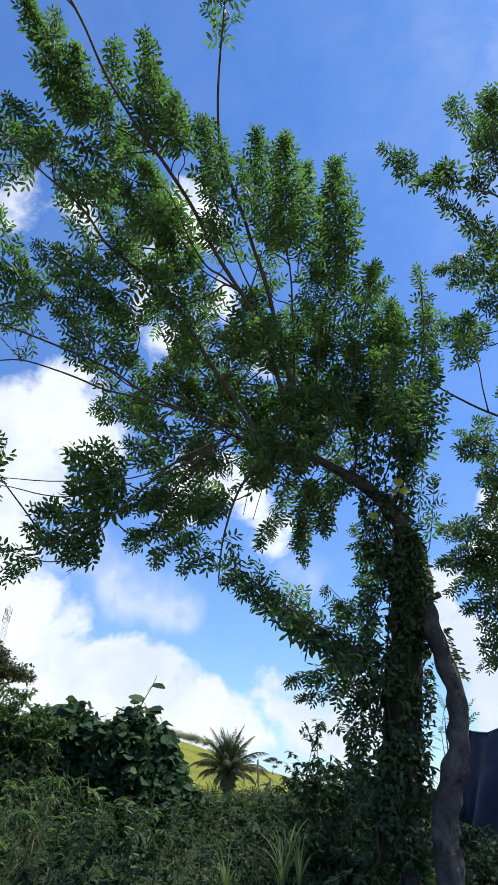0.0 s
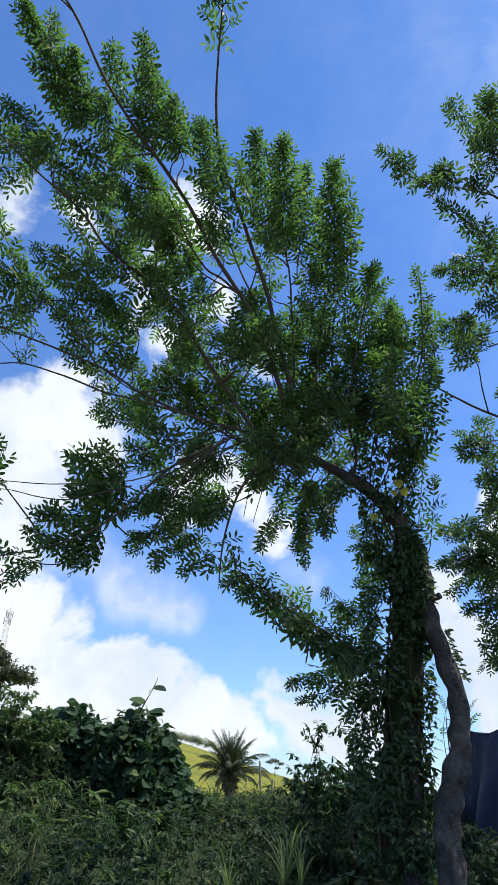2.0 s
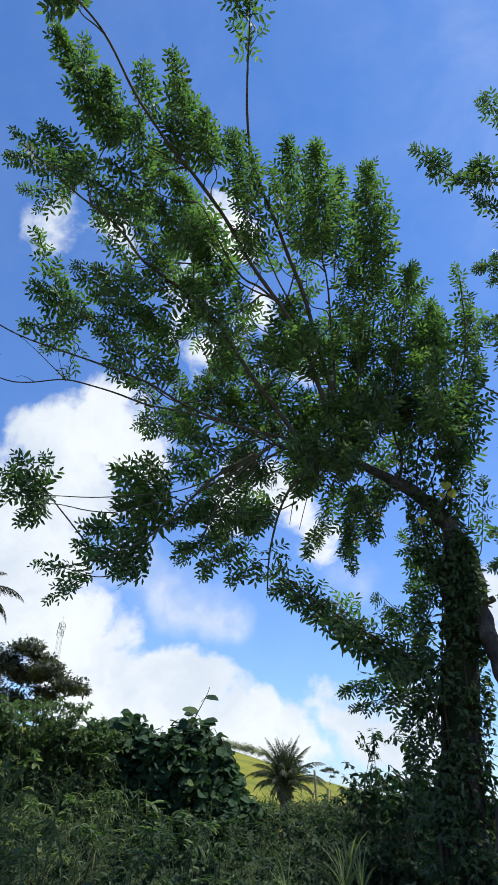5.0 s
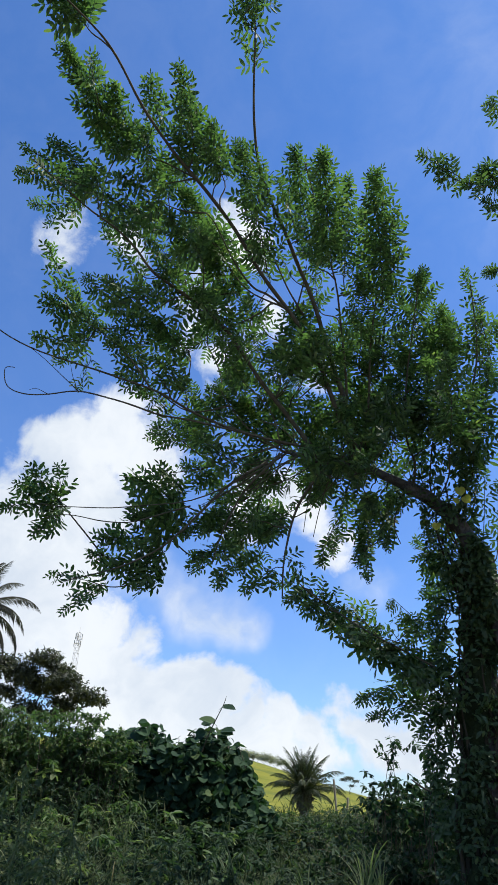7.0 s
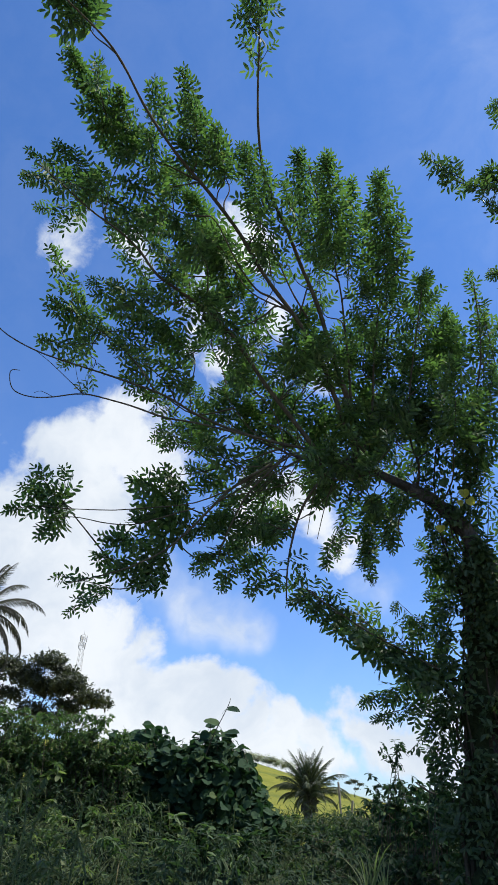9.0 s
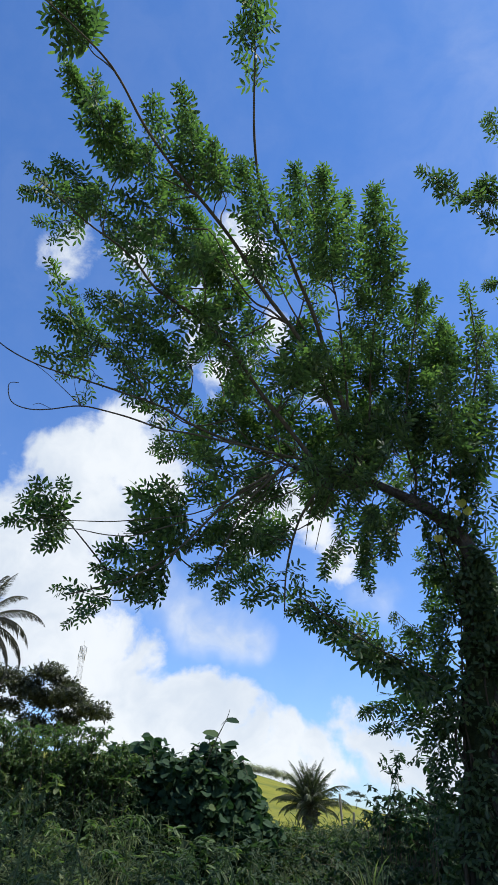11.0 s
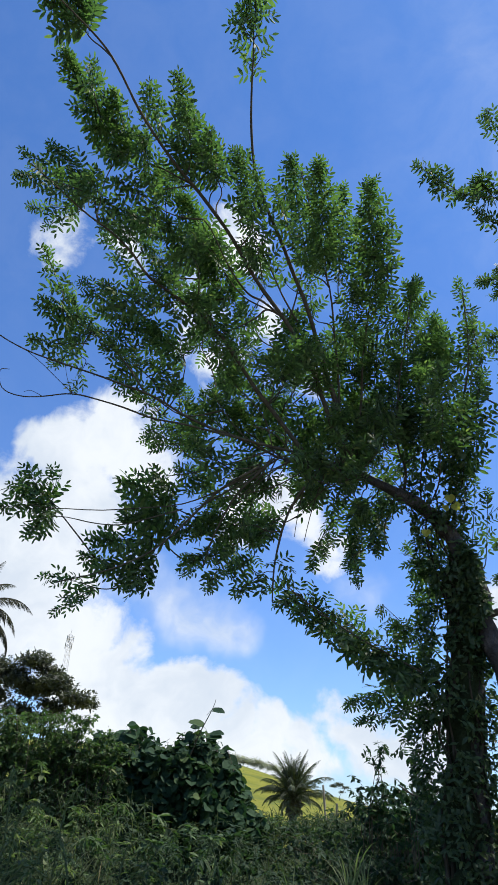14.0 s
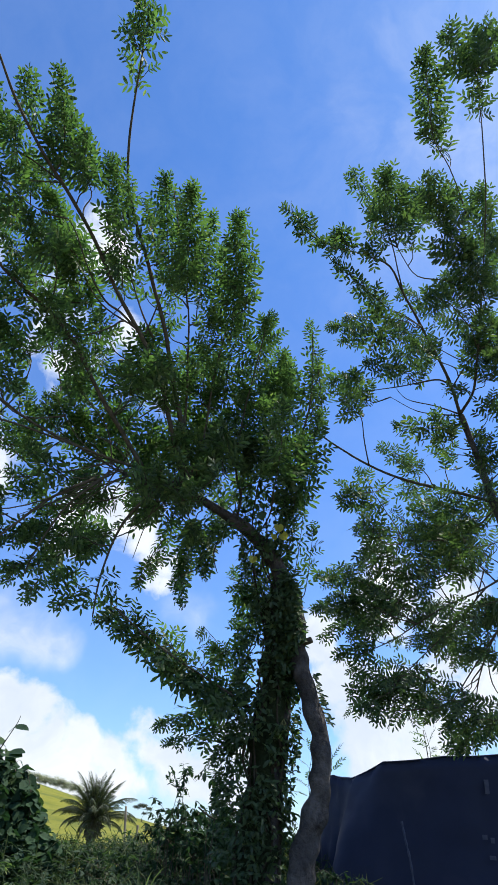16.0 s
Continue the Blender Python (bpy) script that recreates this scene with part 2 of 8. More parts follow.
# ---- building helpers ----
def mesh_object(name, verts, faces, mat, parent=None, label="", smooth=False):
    me = bpy.data.meshes.new(name)
    me.from_pydata([tuple(v) for v in verts], [], faces)
    if smooth:
        me.polygons.foreach_set("use_smooth", [True] * len(me.polygons))
    me.materials.append(mat)
    ob = new(name, me)
    ob.parent = parent
    if label:
        tagged(ob, label)
    return ob


def thing(name, label, category, at=(0, 0, 0), group="", kind=""):
    ob = new(name)
    ob.empty_display_size = 0.2
    ob.location = at
    return tagged(ob, label, category, group, kind)


def smooth_line(pts, steps=5):
    """Catmull-Rom through the points."""
    pts = [Vector(p) for p in pts]
    if len(pts) < 3:
        return [pts[0].lerp(pts[-1], k / steps) for k in range(steps + 1)]
    out = []
    for i in range(len(pts) - 1):
        a, b, c, d = pts[max(i - 1, 0)], pts[i], pts[i + 1], pts[min(i + 2, len(pts) - 1)]
        for k in range(steps):
            t = k / steps
            out.append(0.5 * (2 * b + (c - a) * t + (2 * a - 5 * b + 4 * c - d) * t * t + (3 * b - a - 3 * c + d) * t ** 3))
    out.append(pts[-1])
    return out


def tube(line, r0, r1, sides=8, knots=0.0, power=1.0):
    """Tapered, slightly uneven tube along a line: verts and faces."""
    verts, faces = [], []
    ref = Vector((0.31, 0.83, 0.46))
    total = len(line) - 1
    for i, p in enumerate(line):
        d = (line[min(i + 1, total)] - line[max(i - 1, 0)]).normalized()
        u = d.cross(ref).normalized()
        v = d.cross(u)
        r = r0 + (r1 - r0) * (i / total) ** power
        for k in range(sides):
            a = 2 * math.pi * k / sides
            rr = r * (1 + knots * noise.noise(p * 9 + Vector((math.cos(a), math.sin(a), 0)) * 0.8))
            verts.append(p + (u * math.cos(a) + v * math.sin(a)) * rr)
    for i in range(total):
        for k in range(sides):
            a, b = i * sides + k, i * sides + (k + 1) % sides
            faces.append((a, b, b + sides, a + sides))
    faces.append(tuple(range(sides))[::-1])
    faces.append(tuple(total * sides + k for k in range(sides)))
    return verts, faces


class Heap:
    """Collects pieces that end up in one mesh."""

    def __init__(self):
        self.verts, self.faces, self.count = [], [], 0

    def add(self, verts, faces):
        base = self.count
        self.verts.append(np.asarray(verts, dtype=np.float64))
        self.faces += [tuple(i + base for i in f) for f in faces]
        self.count += len(verts)

    def add_posed(self, verts, faces, m):
        a = np.array(m)
        self.add(np.asarray(verts) @ a[:3, :3].T + a[:3, 3], faces)

    def make(self, name, mat, parent=None, label="", smooth=False):
        return mesh_object(name, np.concatenate(self.verts).tolist(), self.faces, mat, parent, label, smooth)


def frame_of(at, ahead, upward, size):
    """Pose with x along ahead and z as near to upward as it goes."""
    x = ahead.normalized()
    y = upward.cross(x)
    y = y.normalized() if y.length > 1e-4 else x.orthogonal().normalized()
    z = x.cross(y)
    m = Matrix((x, y, z)).transposed().to_4x4()
    return Matrix.Translation(at) @ m @ Matrix.Scale(size, 4)


def blade(length, width, fold=0.25, curl=0.1):
    """Narrow blade along x, folded along its midrib."""
    w = width / 2
    v = [(0, 0, 0), (length * 0.28, w * 0.85, w * fold), (length * 0.62, w * 0.95, w * fold - curl * length * 0.35), (length, 0, -curl * length),
         (length * 0.62, -w * 0.95, w * fold - curl * length * 0.35), (length * 0.28, -w * 0.85, w * fold), (length * 0.45, 0, -curl * length * 0.15)]
    f = [(0, 6, 1), (1, 6, 2), (2, 6, 3), (3, 6, 4), (4, 6, 5), (5, 6, 0)]
    return v, f


def leaflet(length, width, fold, curl):
    """Blunt oval leaflet along x, folded along its midrib."""
    w = width / 2
    v = [(0, 0, 0), (length * 0.5, 0, -curl * length * 0.2), (length, 0, -curl * length)]
    for side in (1, -1):
        for s, k in ((0.16, 0.70), (0.50, 1.06), (0.86, 0.62)):
            v.append((length * s, side * w * k, w * fold * k - curl * length * s * s))
    f = []
    for b, turn in ((3, 1), (6, -1)):
        for tri in ((0, 1, b), (b, 1, b + 1), (b + 1, 1, b + 2), (b + 2, 1, 2)):
            f.append(tri[::turn])
    return v, f


def pinnate(rng, pairs, sag, wide):
    """Pinnate leaf of unit length along x: stalk, pairs of leaflets and one at the end."""
    heap = Heap()
    line = [Vector((s, 0, -sag * s * s)) for s in (0, 0.25, 0.5, 0.75, 1.0)]
    heap.add(*tube(line, 0.008, 0.004, 3))
    for k in range(pairs):
        s = 0.16 + 0.80 * k / (pairs - 0.5)
        grow = 0.70 + 0.42 * math.sin(math.pi * (0.2 + 0.62 * k / pairs))
        for side in (1, -1):
            if rng.random() < 0.05:
                continue
            L = 1.75 / (pairs + 0.5) * grow * rng.uniform(0.88, 1.1)
            v, f = leaflet(L, L * wide * rng.uniform(0.9, 1.1), rng.uniform(0.05, 0.45), rng.uniform(-0.05, 0.2))
            m = pose(s, 0, -sag * s * s, rng.uniform(-16, 16) + side * 12, rng.uniform(-6, 16), side * rng.uniform(50, 64))
            heap.add_posed(v, f, m)
    v, f = leaflet(1.5 / (pairs + 0.5), 1.5 * wide / (pairs + 0.5), 0.2, 0.1)
    heap.add_posed(v, f, pose(0.985, 0, -sag, 0, rng.uniform(5, 25), 0))
    return np.concatenate(heap.verts), heap.faces


class Tree:
    """A tree that gathers its limbs, twigs and leaves."""

    def __init__(self, label, at, leaf_mat, seed, near):
        self.base = thing("tree", label, "tree", at)
        self.at = Vector(at)
        self.rng = random.Random(seed)
        self.mat = leaf_mat
        self.near = near
        self.leaves = []
        self.wood = []
        self.shapes, self.by_pairs = [], {}
        for pairs in range(3, 9):
            self.by_pairs[pairs] = [len(self.shapes) + k for k in range(4)]
            self.shapes += [pinnate(self.rng, pairs, sag, wide) for sag, wide in ((0.08, 0.34), (0.16, 0.31), (0.24, 0.36), (0.12, 0.33))]


def limb(tree, kind, r0, r1, *pts):
    line = [p - tree.at for p in smooth_line(pts, 6 if kind == "trunk" else 4)]
    if kind != "trunk":
        line = [p + 0.012 * noise.noise_vector(p * 3.0) for p in line]
    tree.wood += [p + tree.at for p in line[1:]]
    v, f = tube(line, r0, r1, 14 if kind == "trunk" else 7, 0.55 if kind == "trunk" else 0.2, 0.8)
    mesh_object(kind, v, f, BARK if r0 > 0.025 else TWIG, tree.base, smooth=True)


def spray(tree, a, b, count, size, droop):
    """A leafy twig from a to b with leaves set spirally along it."""
    rng = tree.rng
    a, b = Vector(a), Vector(b)
    span = b - a
    bow = Vector((rng.uniform(-1, 1), rng.uniform(-1, 1), rng.uniform(-0.2, 1))) * span.length * 0.07
    line = smooth_line([a, a.lerp(b, 0.5) + bow, b], 4)
    # the twig springs from the nearest wood below it
    root = min(tree.wood, key=lambda p: (p - a).length * (1.9 - (a - p).normalized().dot(span.normalized()))) if tree.wood else a
    whole = line
    if (root - a).length > 0.03:
        sag = Vector((rng.uniform(-1, 1), rng.uniform(-1, 1), rng.uniform(-1, 0.3))) * (root - a).length * 0.10
        whole = smooth_line([root, root.lerp(a, 0.5) + sag, a, a.lerp(b, 0.5) + bow, b], 4)
    v, f = tube([p - tree.at for p in whole], 0.0062, 0.002, 5)
    twig = mesh_object("twig", v, f, TWIG, tree.base, smooth=True)
    turn = rng.uniform(0, 6.28)
    for i in range(count):
        s = 0.12 + 0.88 * (i + rng.uniform(-0.3, 0.3)) / max(count - 1, 1)
        s = min(max(s, 0.05), 1.0)
        k = s * (len(line) - 1)
        j = min(int(k), len(line) - 2)
        at = line[j].lerp(line[j + 1], k - j)
        axis = (line[j + 1] - line[j]).normalized()
        turn += 2.4 + rng.uniform(-0.4, 0.4)
        u = axis.orthogonal().normalized()
        out = Matrix.Rotation(turn, 3, axis) @ u
        lean = radians(46 - 26 * s ** 3 + rng.uniform(-12, 12))
        ahead = axis * math.cos(lean) + out * math.sin(lean)
        ahead.z -= droop * rng.uniform(0.5, 1.6)
        upward = Vector((rng.uniform(-0.5, 0.5), rng.uniform(-0.5, 0.5), 1.0)) + axis * 0.5
        m = frame_of(at - tree.at, ahead, upward, size * rng.uniform(0.72, 1.15) * (1.0 - 0.25 * s ** 4))
        tree.leaves.append((rng.choice(tree.by_pairs[7]), m, twig))


OPEN_SKY = Vector((0.2, 0.65, 0.72))   # blades turn their faces to the bright side


def wand(tree, a, mid, b, count, size, droop, pairs):
    """A leafy shoot through three points: leaves set spirally, arching away from it like a bottle brush."""
    rng = tree.rng
    a, mid, b = Vector(a), Vector(mid), Vector(b)
    # the shoot springs from the nearest wood that lies behind it
    span = (b - a).normalized()
    root = min(tree.wood, key=lambda p: (p - a).length * (1.9 - (a - p).normalized().dot(span)))
    line = smooth_line([a, mid, b], 5)
    whole = line
    if (root - a).length > 0.03:
        sag = Vector((rng.uniform(-1, 1), rng.uniform(-1, 1), rng.uniform(-1, 0.3))) * (root - a).length * 0.12
        whole = smooth_line([root, root.lerp(a, 0.5) + sag, a, mid, b], 4)
    thick = min(0.0022 + 0.006 * (b - root).length, 0.0062)
    v, f = tube([p - tree.at for p in whole], thick, 0.0014, 5)
    twig = mesh_object("twig", v, f, TWIG, tree.base, smooth=True)
    tree.wood += [line[2], line[5], line[7]]
    kinds = tree.by_pairs[pairs]
    turn = rng.uniform(0, 6.28)
    for i in range(count):
        s = min(max((i + rng.uniform(-0.35, 0.35)) / max(count - 1, 1), 0.0), 1.0)
        k = s * (len(line) - 1)
        j = min(int(k), len(line) - 2)
        at = line[j].lerp(line[j + 1], k - j)
        axis = (line[j + 1] - line[j]).normalized()
        turn += 2.4 + rng.uniform(-0.35, 0.35)
        side = Matrix.Rotation(turn, 3, axis) @ axis.orthogonal().normalized()
        lean = radians(52 - 34 * s ** 2.5 + rng.uniform(-12, 12))
        ahead = axis * math.cos(lean) + side * math.sin(lean)
        ahead.z -= droop * rng.uniform(0.6, 1.5)
        if rng.random() < 0.45:   # an arching leaf shows its upper face outwards
            upward = Vector((0, 0, 0.6)) + side * 0.6 + OPEN_SKY * 0.3
        else:
            upward = OPEN_SKY + axis * 0.15 - side * 0.25
        upward += Vector((rng.gauss(0, 0.35), rng.gauss(0, 0.35), rng.gauss(0, 0.35)))
        scale = size * rng.uniform(0.78, 1.12) * (1.0 - 0.45 * s ** 3)
        tree.leaves.append((rng.choice(kinds), frame_of(at - tree.at, ahead, upward, scale), twig))


def dress(tree, label):
    """Turns the gathered leaves into meshes: single leaves round the near stretch, the rest as one mass."""
    meshes = []
    for v, f in tree.shapes:
        me = bpy.data.meshes.new("leaf")
        me.from_pydata([tuple(p) for p in v], [], f)
        me.materials.append(tree.mat)
        meshes.append(me)
    near = Vector(tree.near) - tree.at
    order = sorted(range(len(tree.leaves)), key=lambda i: (tree.leaves[i][1].translation - near).length)
    rest = Heap()
    for rank, i in enumerate(order):
        shape, m, twig = tree.leaves[i]
        if rank < 300:
            ob = new("leaf", meshes[shape])
            ob.parent = twig
            ob.matrix_basis = m
        else:
            rest.add_posed(*tree.shapes[shape], m)
    tagged(rest.make("foliage", tree.mat, tree.base, label), kind="stuff")


# ---- the ground: added bounce verge, weedy bank and the hill behind, one sheet ----
def step(a, b, t):
    t = min(max((t - a) / (b - a), 0.0), 1.0)
    return t * t * (3 - 2 * t)


def ground_z(x, y):
    bank = 0.75 * step(1.6, 3.6, y) + 0.25 * step(3.6, 8.0, y)
    ridge = 7.4 - 0.25 * x * 200.0 / max(y, 60.0)
    ridge = math.log1p(math.exp(min(ridge, 60.0) / 2.5)) * 2.5
    ridge = 13.5 - math.log1p(math.exp(min(13.5 - ridge, 40.0) / 2.0)) * 2.0 if ridge < 30 else 13.5
    ridge = 13.5 if ridge < 0 else ridge
    hill = ridge * step(60, 200, y) * (1 - 0.6 * step(240, 800, y))
    far = 4.0 * noise.noise(Vector((x * 0.004, y * 0.004, 0))) * step(90, 500, math.hypot(x, y))
    rough = 0.10 * noise.noise(Vector((x * 0.9, y * 0.9, 3))) * step(1.5, 3.0, abs(y)) + 0.5 * noise.noise(Vector((x * 0.06, y * 0.06, 7))) * step(20, 80, abs(y))
    return bank + hill + far + rough


def build_ground():
    def axis(limit):
        out, s, gap = [0.0], 0.0, 0.30
        while s < limit:
            s += gap
            gap = gap * 1.07 if s > 6 else gap
            out.append(s)
        return sorted([-v for v in out[1:]] + out)
    xs, ys = axis(3000), axis(3000)
    verts = [(x, y, ground_z(x, y)) for y in ys for x in xs]
    nx = len(xs)
    faces = [(j * nx + i, j * nx + i + 1, (j + 1) * nx + i + 1, (j + 1) * nx + i) for j in range(len(ys) - 1) for i in range(nx - 1)]
    ob = mesh_object("ground", verts, faces, SOIL, smooth=True)
    ob.data.materials.append(PASTURE)
    ob.data.materials.append(BOUNCE_EARTH)
    for p in ob.data.polygons:
        if p.center.y > 10 or abs(p.center.x) > 60 or p.center.y < -40:
            p.material_index = 1
        elif p.center.y < 2.9:
            p.material_index = 2
    tagged(ob, "unseen pale bounce verge and weedy soil rising to a sunlit pasture hill", "ground", kind="structure")


build_ground()

# ---- the leaning tree with pinnate leaves ----
main = Tree("leaning tree with long wands of green pinnate leaves", (0.98, 4.15, 0.70), LEAF, 11, (-0.3, 4.0, 3.6))
second = Tree("taller slender tree with fine dark green pinnate leaves", (2.95, 4.00, 0.70), LEAF_FAR, 12, (2.2, 4.2, 4.0))
limb(main, "trunk", 0.074, 0.042, (1.21, 4.11, 0.62), (1.18, 4.11, 1.23), (1.19, 4.11, 1.41), (1.21, 4.11, 1.55), (1.26, 4.11, 1.69), (1.29, 4.11, 1.83), (1.29, 4.11, 1.98), (1.27, 4.11, 2.13), (1.21, 4.10, 2.28), (1.16, 4.09, 2.44), (1.13, 4.08, 2.57), (1.12, 4.07, 2.70), (1.09, 4.05, 2.84), (1.03, 4.02, 2.97), (0.94, 3.99, 3.08), (0.85, 3.95, 3.16), (0.76, 3.94, 3.23), (0.63, 3.93, 3.31))
limb(main, "trunk", 0.06, 0.028, (1.04, 4.28, 0.83), (1.04, 4.32, 1.14), (1.06, 4.33, 1.50), (1.08, 4.31, 1.85), (1.10, 4.24, 2.25), (1.09, 4.14, 2.57), (1.02, 4.04, 2.85), (0.92, 3.97, 3.11))
limb(main, "branch", 0.043, 0.016, (0.86, 3.96, 3.14), (0.76, 3.94, 3.23), (0.63, 3.93, 3.31), (0.43, 3.91, 3.40), (0.27, 3.90, 3.46), (0.12, 3.89, 3.48), (-0.09, 3.89, 3.49))
limb(main, "branch", 0.0194, 0.004, (0.33, 3.80, 3.42), (0.26, 3.68, 3.70), (0.15, 3.54, 3.98), (0.06, 3.39, 4.24), (-0.04, 3.24, 4.44), (-0.13, 3.11, 4.60), (-0.22, 2.97, 4.74), (-0.29, 2.83, 4.88), (-0.32, 2.69, 5.03), (-0.33, 2.52, 5.21), (-0.32, 2.33, 5.40), (-0.33, 2.16, 5.55))
limb(main, "branch", 0.018, 0.004, (0.30, 3.79, 3.43), (0.19, 3.67, 3.69), (0.05, 3.51, 4.00), (-0.11, 3.35, 4.21), (-0.27, 3.20, 4.37), (-0.43, 3.02, 4.55), (-0.61, 2.82, 4.69), (-0.78, 2.64, 4.80), (-0.93, 2.43, 4.92), (-1.04, 2.23, 5.03), (-1.12, 2.11, 5.08), (-1.25, 1.95, 5.11), (-1.34, 1.84, 5.12))
limb(main, "branch", 0.0158, 0.004, (0.05, 3.73, 3.44), (-0.19, 3.56, 3.70), (-0.36, 3.42, 3.89), (-0.55, 3.25, 4.08), (-0.72, 3.12, 4.15), (-0.89, 2.99, 4.21), (-0.99, 2.88, 4.30), (-1.09, 2.77, 4.35), (-1.24, 2.63, 4.38), (-1.45, 2.39, 4.45))
limb(main, "branch", 0.0101, 0.0024, (-0.01, 3.71, 3.45), (-0.32, 3.60, 3.47), (-0.62, 3.47, 3.52), (-0.84, 3.33, 3.59), (-1.06, 3.19, 3.61), (-1.26, 3.05, 3.60), (-1.46, 2.89, 3.60), (-1.60, 2.75, 3.62), (-1.66, 2.65, 3.69))
limb(main, "branch", 0.0072, 0.0018, (-0.32, 3.60, 3.47), (-0.61, 3.48, 3.48), (-0.83, 3.37, 3.47), (-0.97, 3.29, 3.48), (-1.11, 3.21, 3.48), (-1.25, 3.11, 3.46), (-1.38, 3.04, 3.40), (-1.48, 2.96, 3.36), (-1.55, 2.90, 3.37), (-1.56, 2.86, 3.45), (-1.52, 2.88, 3.47))
limb(main, "branch", 0.0055, 0.0018, (-0.08, 3.70, 3.42), (-0.35, 3.69, 3.23), (-0.66, 3.63, 3.05), (-0.99, 3.49, 2.94), (-1.27, 3.32, 2.86), (-1.39, 3.22, 2.84))
limb(main, "branch", 0.005, 0.0016, (-0.66, 3.64, 3.02), (-0.93, 3.55, 2.88), (-1.09, 3.46, 2.84), (-1.27, 3.33, 2.82), (-1.41, 3.24, 2.75))
limb(main, "branch", 0.0115, 0.004, (0.19, 3.77, 3.42), (0.07, 3.81, 3.29), (-0.04, 3.85, 3.11), (-0.10, 3.91, 2.90), (-0.12, 3.95, 2.76), (-0.12, 4.00, 2.59))
limb(main, "branch", 0.0068, 0.0028, (0.90, 4.24, 2.21), (0.79, 4.20, 2.26), (0.52, 4.17, 2.39), (0.27, 4.11, 2.51), (0.07, 4.04, 2.62), (-0.04, 4.00, 2.70))
limb(main, "branch", 0.0101, 0.0032, (0.67, 3.93, 3.27), (0.68, 3.85, 3.43), (0.63, 3.79, 3.56), (0.62, 3.69, 3.83), (0.67, 3.55, 4.16), (0.70, 3.40, 4.44))
limb(main, "branch", 0.0086, 0.0032, (-0.08, 3.37, 4.20), (-0.20, 3.31, 4.24), (-0.28, 3.31, 4.17), (-0.40, 3.31, 4.09), (-0.53, 3.29, 4.01))
limb(main, "branch", 0.0086, 0.0032, (-0.11, 3.35, 4.21), (-0.23, 3.27, 4.27), (-0.33, 3.22, 4.30), (-0.45, 3.10, 4.41), (-0.55, 2.96, 4.55), (-0.60, 2.91, 4.59))
limb(main, "branch", 0.0072, 0.0032, (-0.02, 3.38, 4.20), (-0.10, 3.30, 4.31), (-0.20, 3.17, 4.47), (-0.27, 3.09, 4.54))
limb(main, "branch", 0.0072, 0.0024, (-0.07, 3.36, 4.21), (-0.03, 3.30, 4.34), (0.00, 3.23, 4.48))
limb(main, "branch", 0.013, 0.0032, (0.93, 4.02, 3.10), (1.00, 3.92, 3.35), (0.98, 3.79, 3.64), (1.06, 3.66, 3.98), (1.07, 3.57, 4.17), (1.02, 3.40, 4.48))
limb(main, "branch", 0.0101, 0.0032, (0.33, 3.80, 3.42), (0.39, 3.69, 3.74), (0.40, 3.55, 4.07), (0.44, 3.35, 4.45), (0.47, 3.03, 4.93))
limb(main, "branch", 0.0086, 0.0032, (0.26, 3.69, 3.70), (0.23, 3.53, 4.05), (0.17, 3.31, 4.42), (0.07, 3.11, 4.69), (-0.02, 2.87, 4.96))
limb(main, "branch", 0.0086, 0.0024, (0.67, 3.93, 3.26), (0.59, 3.95, 3.19), (0.56, 4.00, 3.08), (0.60, 4.04, 2.97))
limb(main, "branch", 0.0101, 0.0032, (-0.22, 3.69, 3.34), (-0.48, 3.68, 3.14), (-0.75, 3.67, 2.82), (-0.97, 3.60, 2.65), (-1.25, 3.45, 2.50))
limb(main, "branch", 0.0086, 0.0032, (-0.15, 3.69, 3.38), (-0.35, 3.72, 3.16), (-0.47, 3.77, 2.93), (-0.53, 3.81, 2.73))
limb(main, "branch", 0.0055, 0.0018, (0.15, 3.76, 3.43), (-0.14, 3.76, 3.24), (-0.46, 3.70, 3.12))
limb(main, "branch", 0.0055, 0.0018, (-0.14, 3.68, 3.41), (-0.22, 3.58, 3.64), (-0.38, 3.47, 3.77))
limb(main, "branch", 0.0055, 0.0018, (0.07, 3.73, 3.46), (-0.16, 3.72, 3.31), (-0.32, 3.75, 3.13))
limb(main, "branch", 0.0055, 0.0018, (-0.02, 3.73, 3.40), (-0.12, 3.65, 3.52), (-0.28, 3.59, 3.57))
limb(main, "branch", 0.0055, 0.0018, (0.15, 3.74, 3.47), (0.05, 3.82, 3.25), (-0.00, 3.91, 2.98))
limb(main, "branch", 0.0055, 0.0018, (0.32, 3.79, 3.44), (-0.03, 3.74, 3.36), (-0.37, 3.65, 3.30))
limb(main, "branch", 0.0055, 0.0018, (-0.05, 3.72, 3.39), (-0.31, 3.71, 3.23), (-0.61, 3.67, 3.02))
limb(main, "branch", 0.0055, 0.0018, (0.02, 3.71, 3.46), (-0.15, 3.69, 3.38), (-0.29, 3.67, 3.32))
limb(main, "branch", 0.0055, 0.0018, (-0.15, 3.69, 3.40), (-0.24, 3.72, 3.25), (-0.38, 3.74, 3.10))
limb(main, "branch", 0.0055, 0.0018, (0.00, 3.72, 3.43), (-0.09, 3.65, 3.54), (-0.26, 3.60, 3.56))
limb(main, "branch", 0.0055, 0.0018, (0.21, 3.77, 3.43), (0.12, 3.86, 3.19), (0.06, 3.94, 2.96))
limb(main, "branch", 0.0055, 0.0018, (-0.15, 3.67, 3.44), (-0.49, 3.61, 3.28), (-0.77, 3.52, 3.17))
limb(main, "branch", 0.0055, 0.0018, (0.30, 3.79, 3.43), (0.17, 3.84, 3.26), (0.04, 3.87, 3.13))
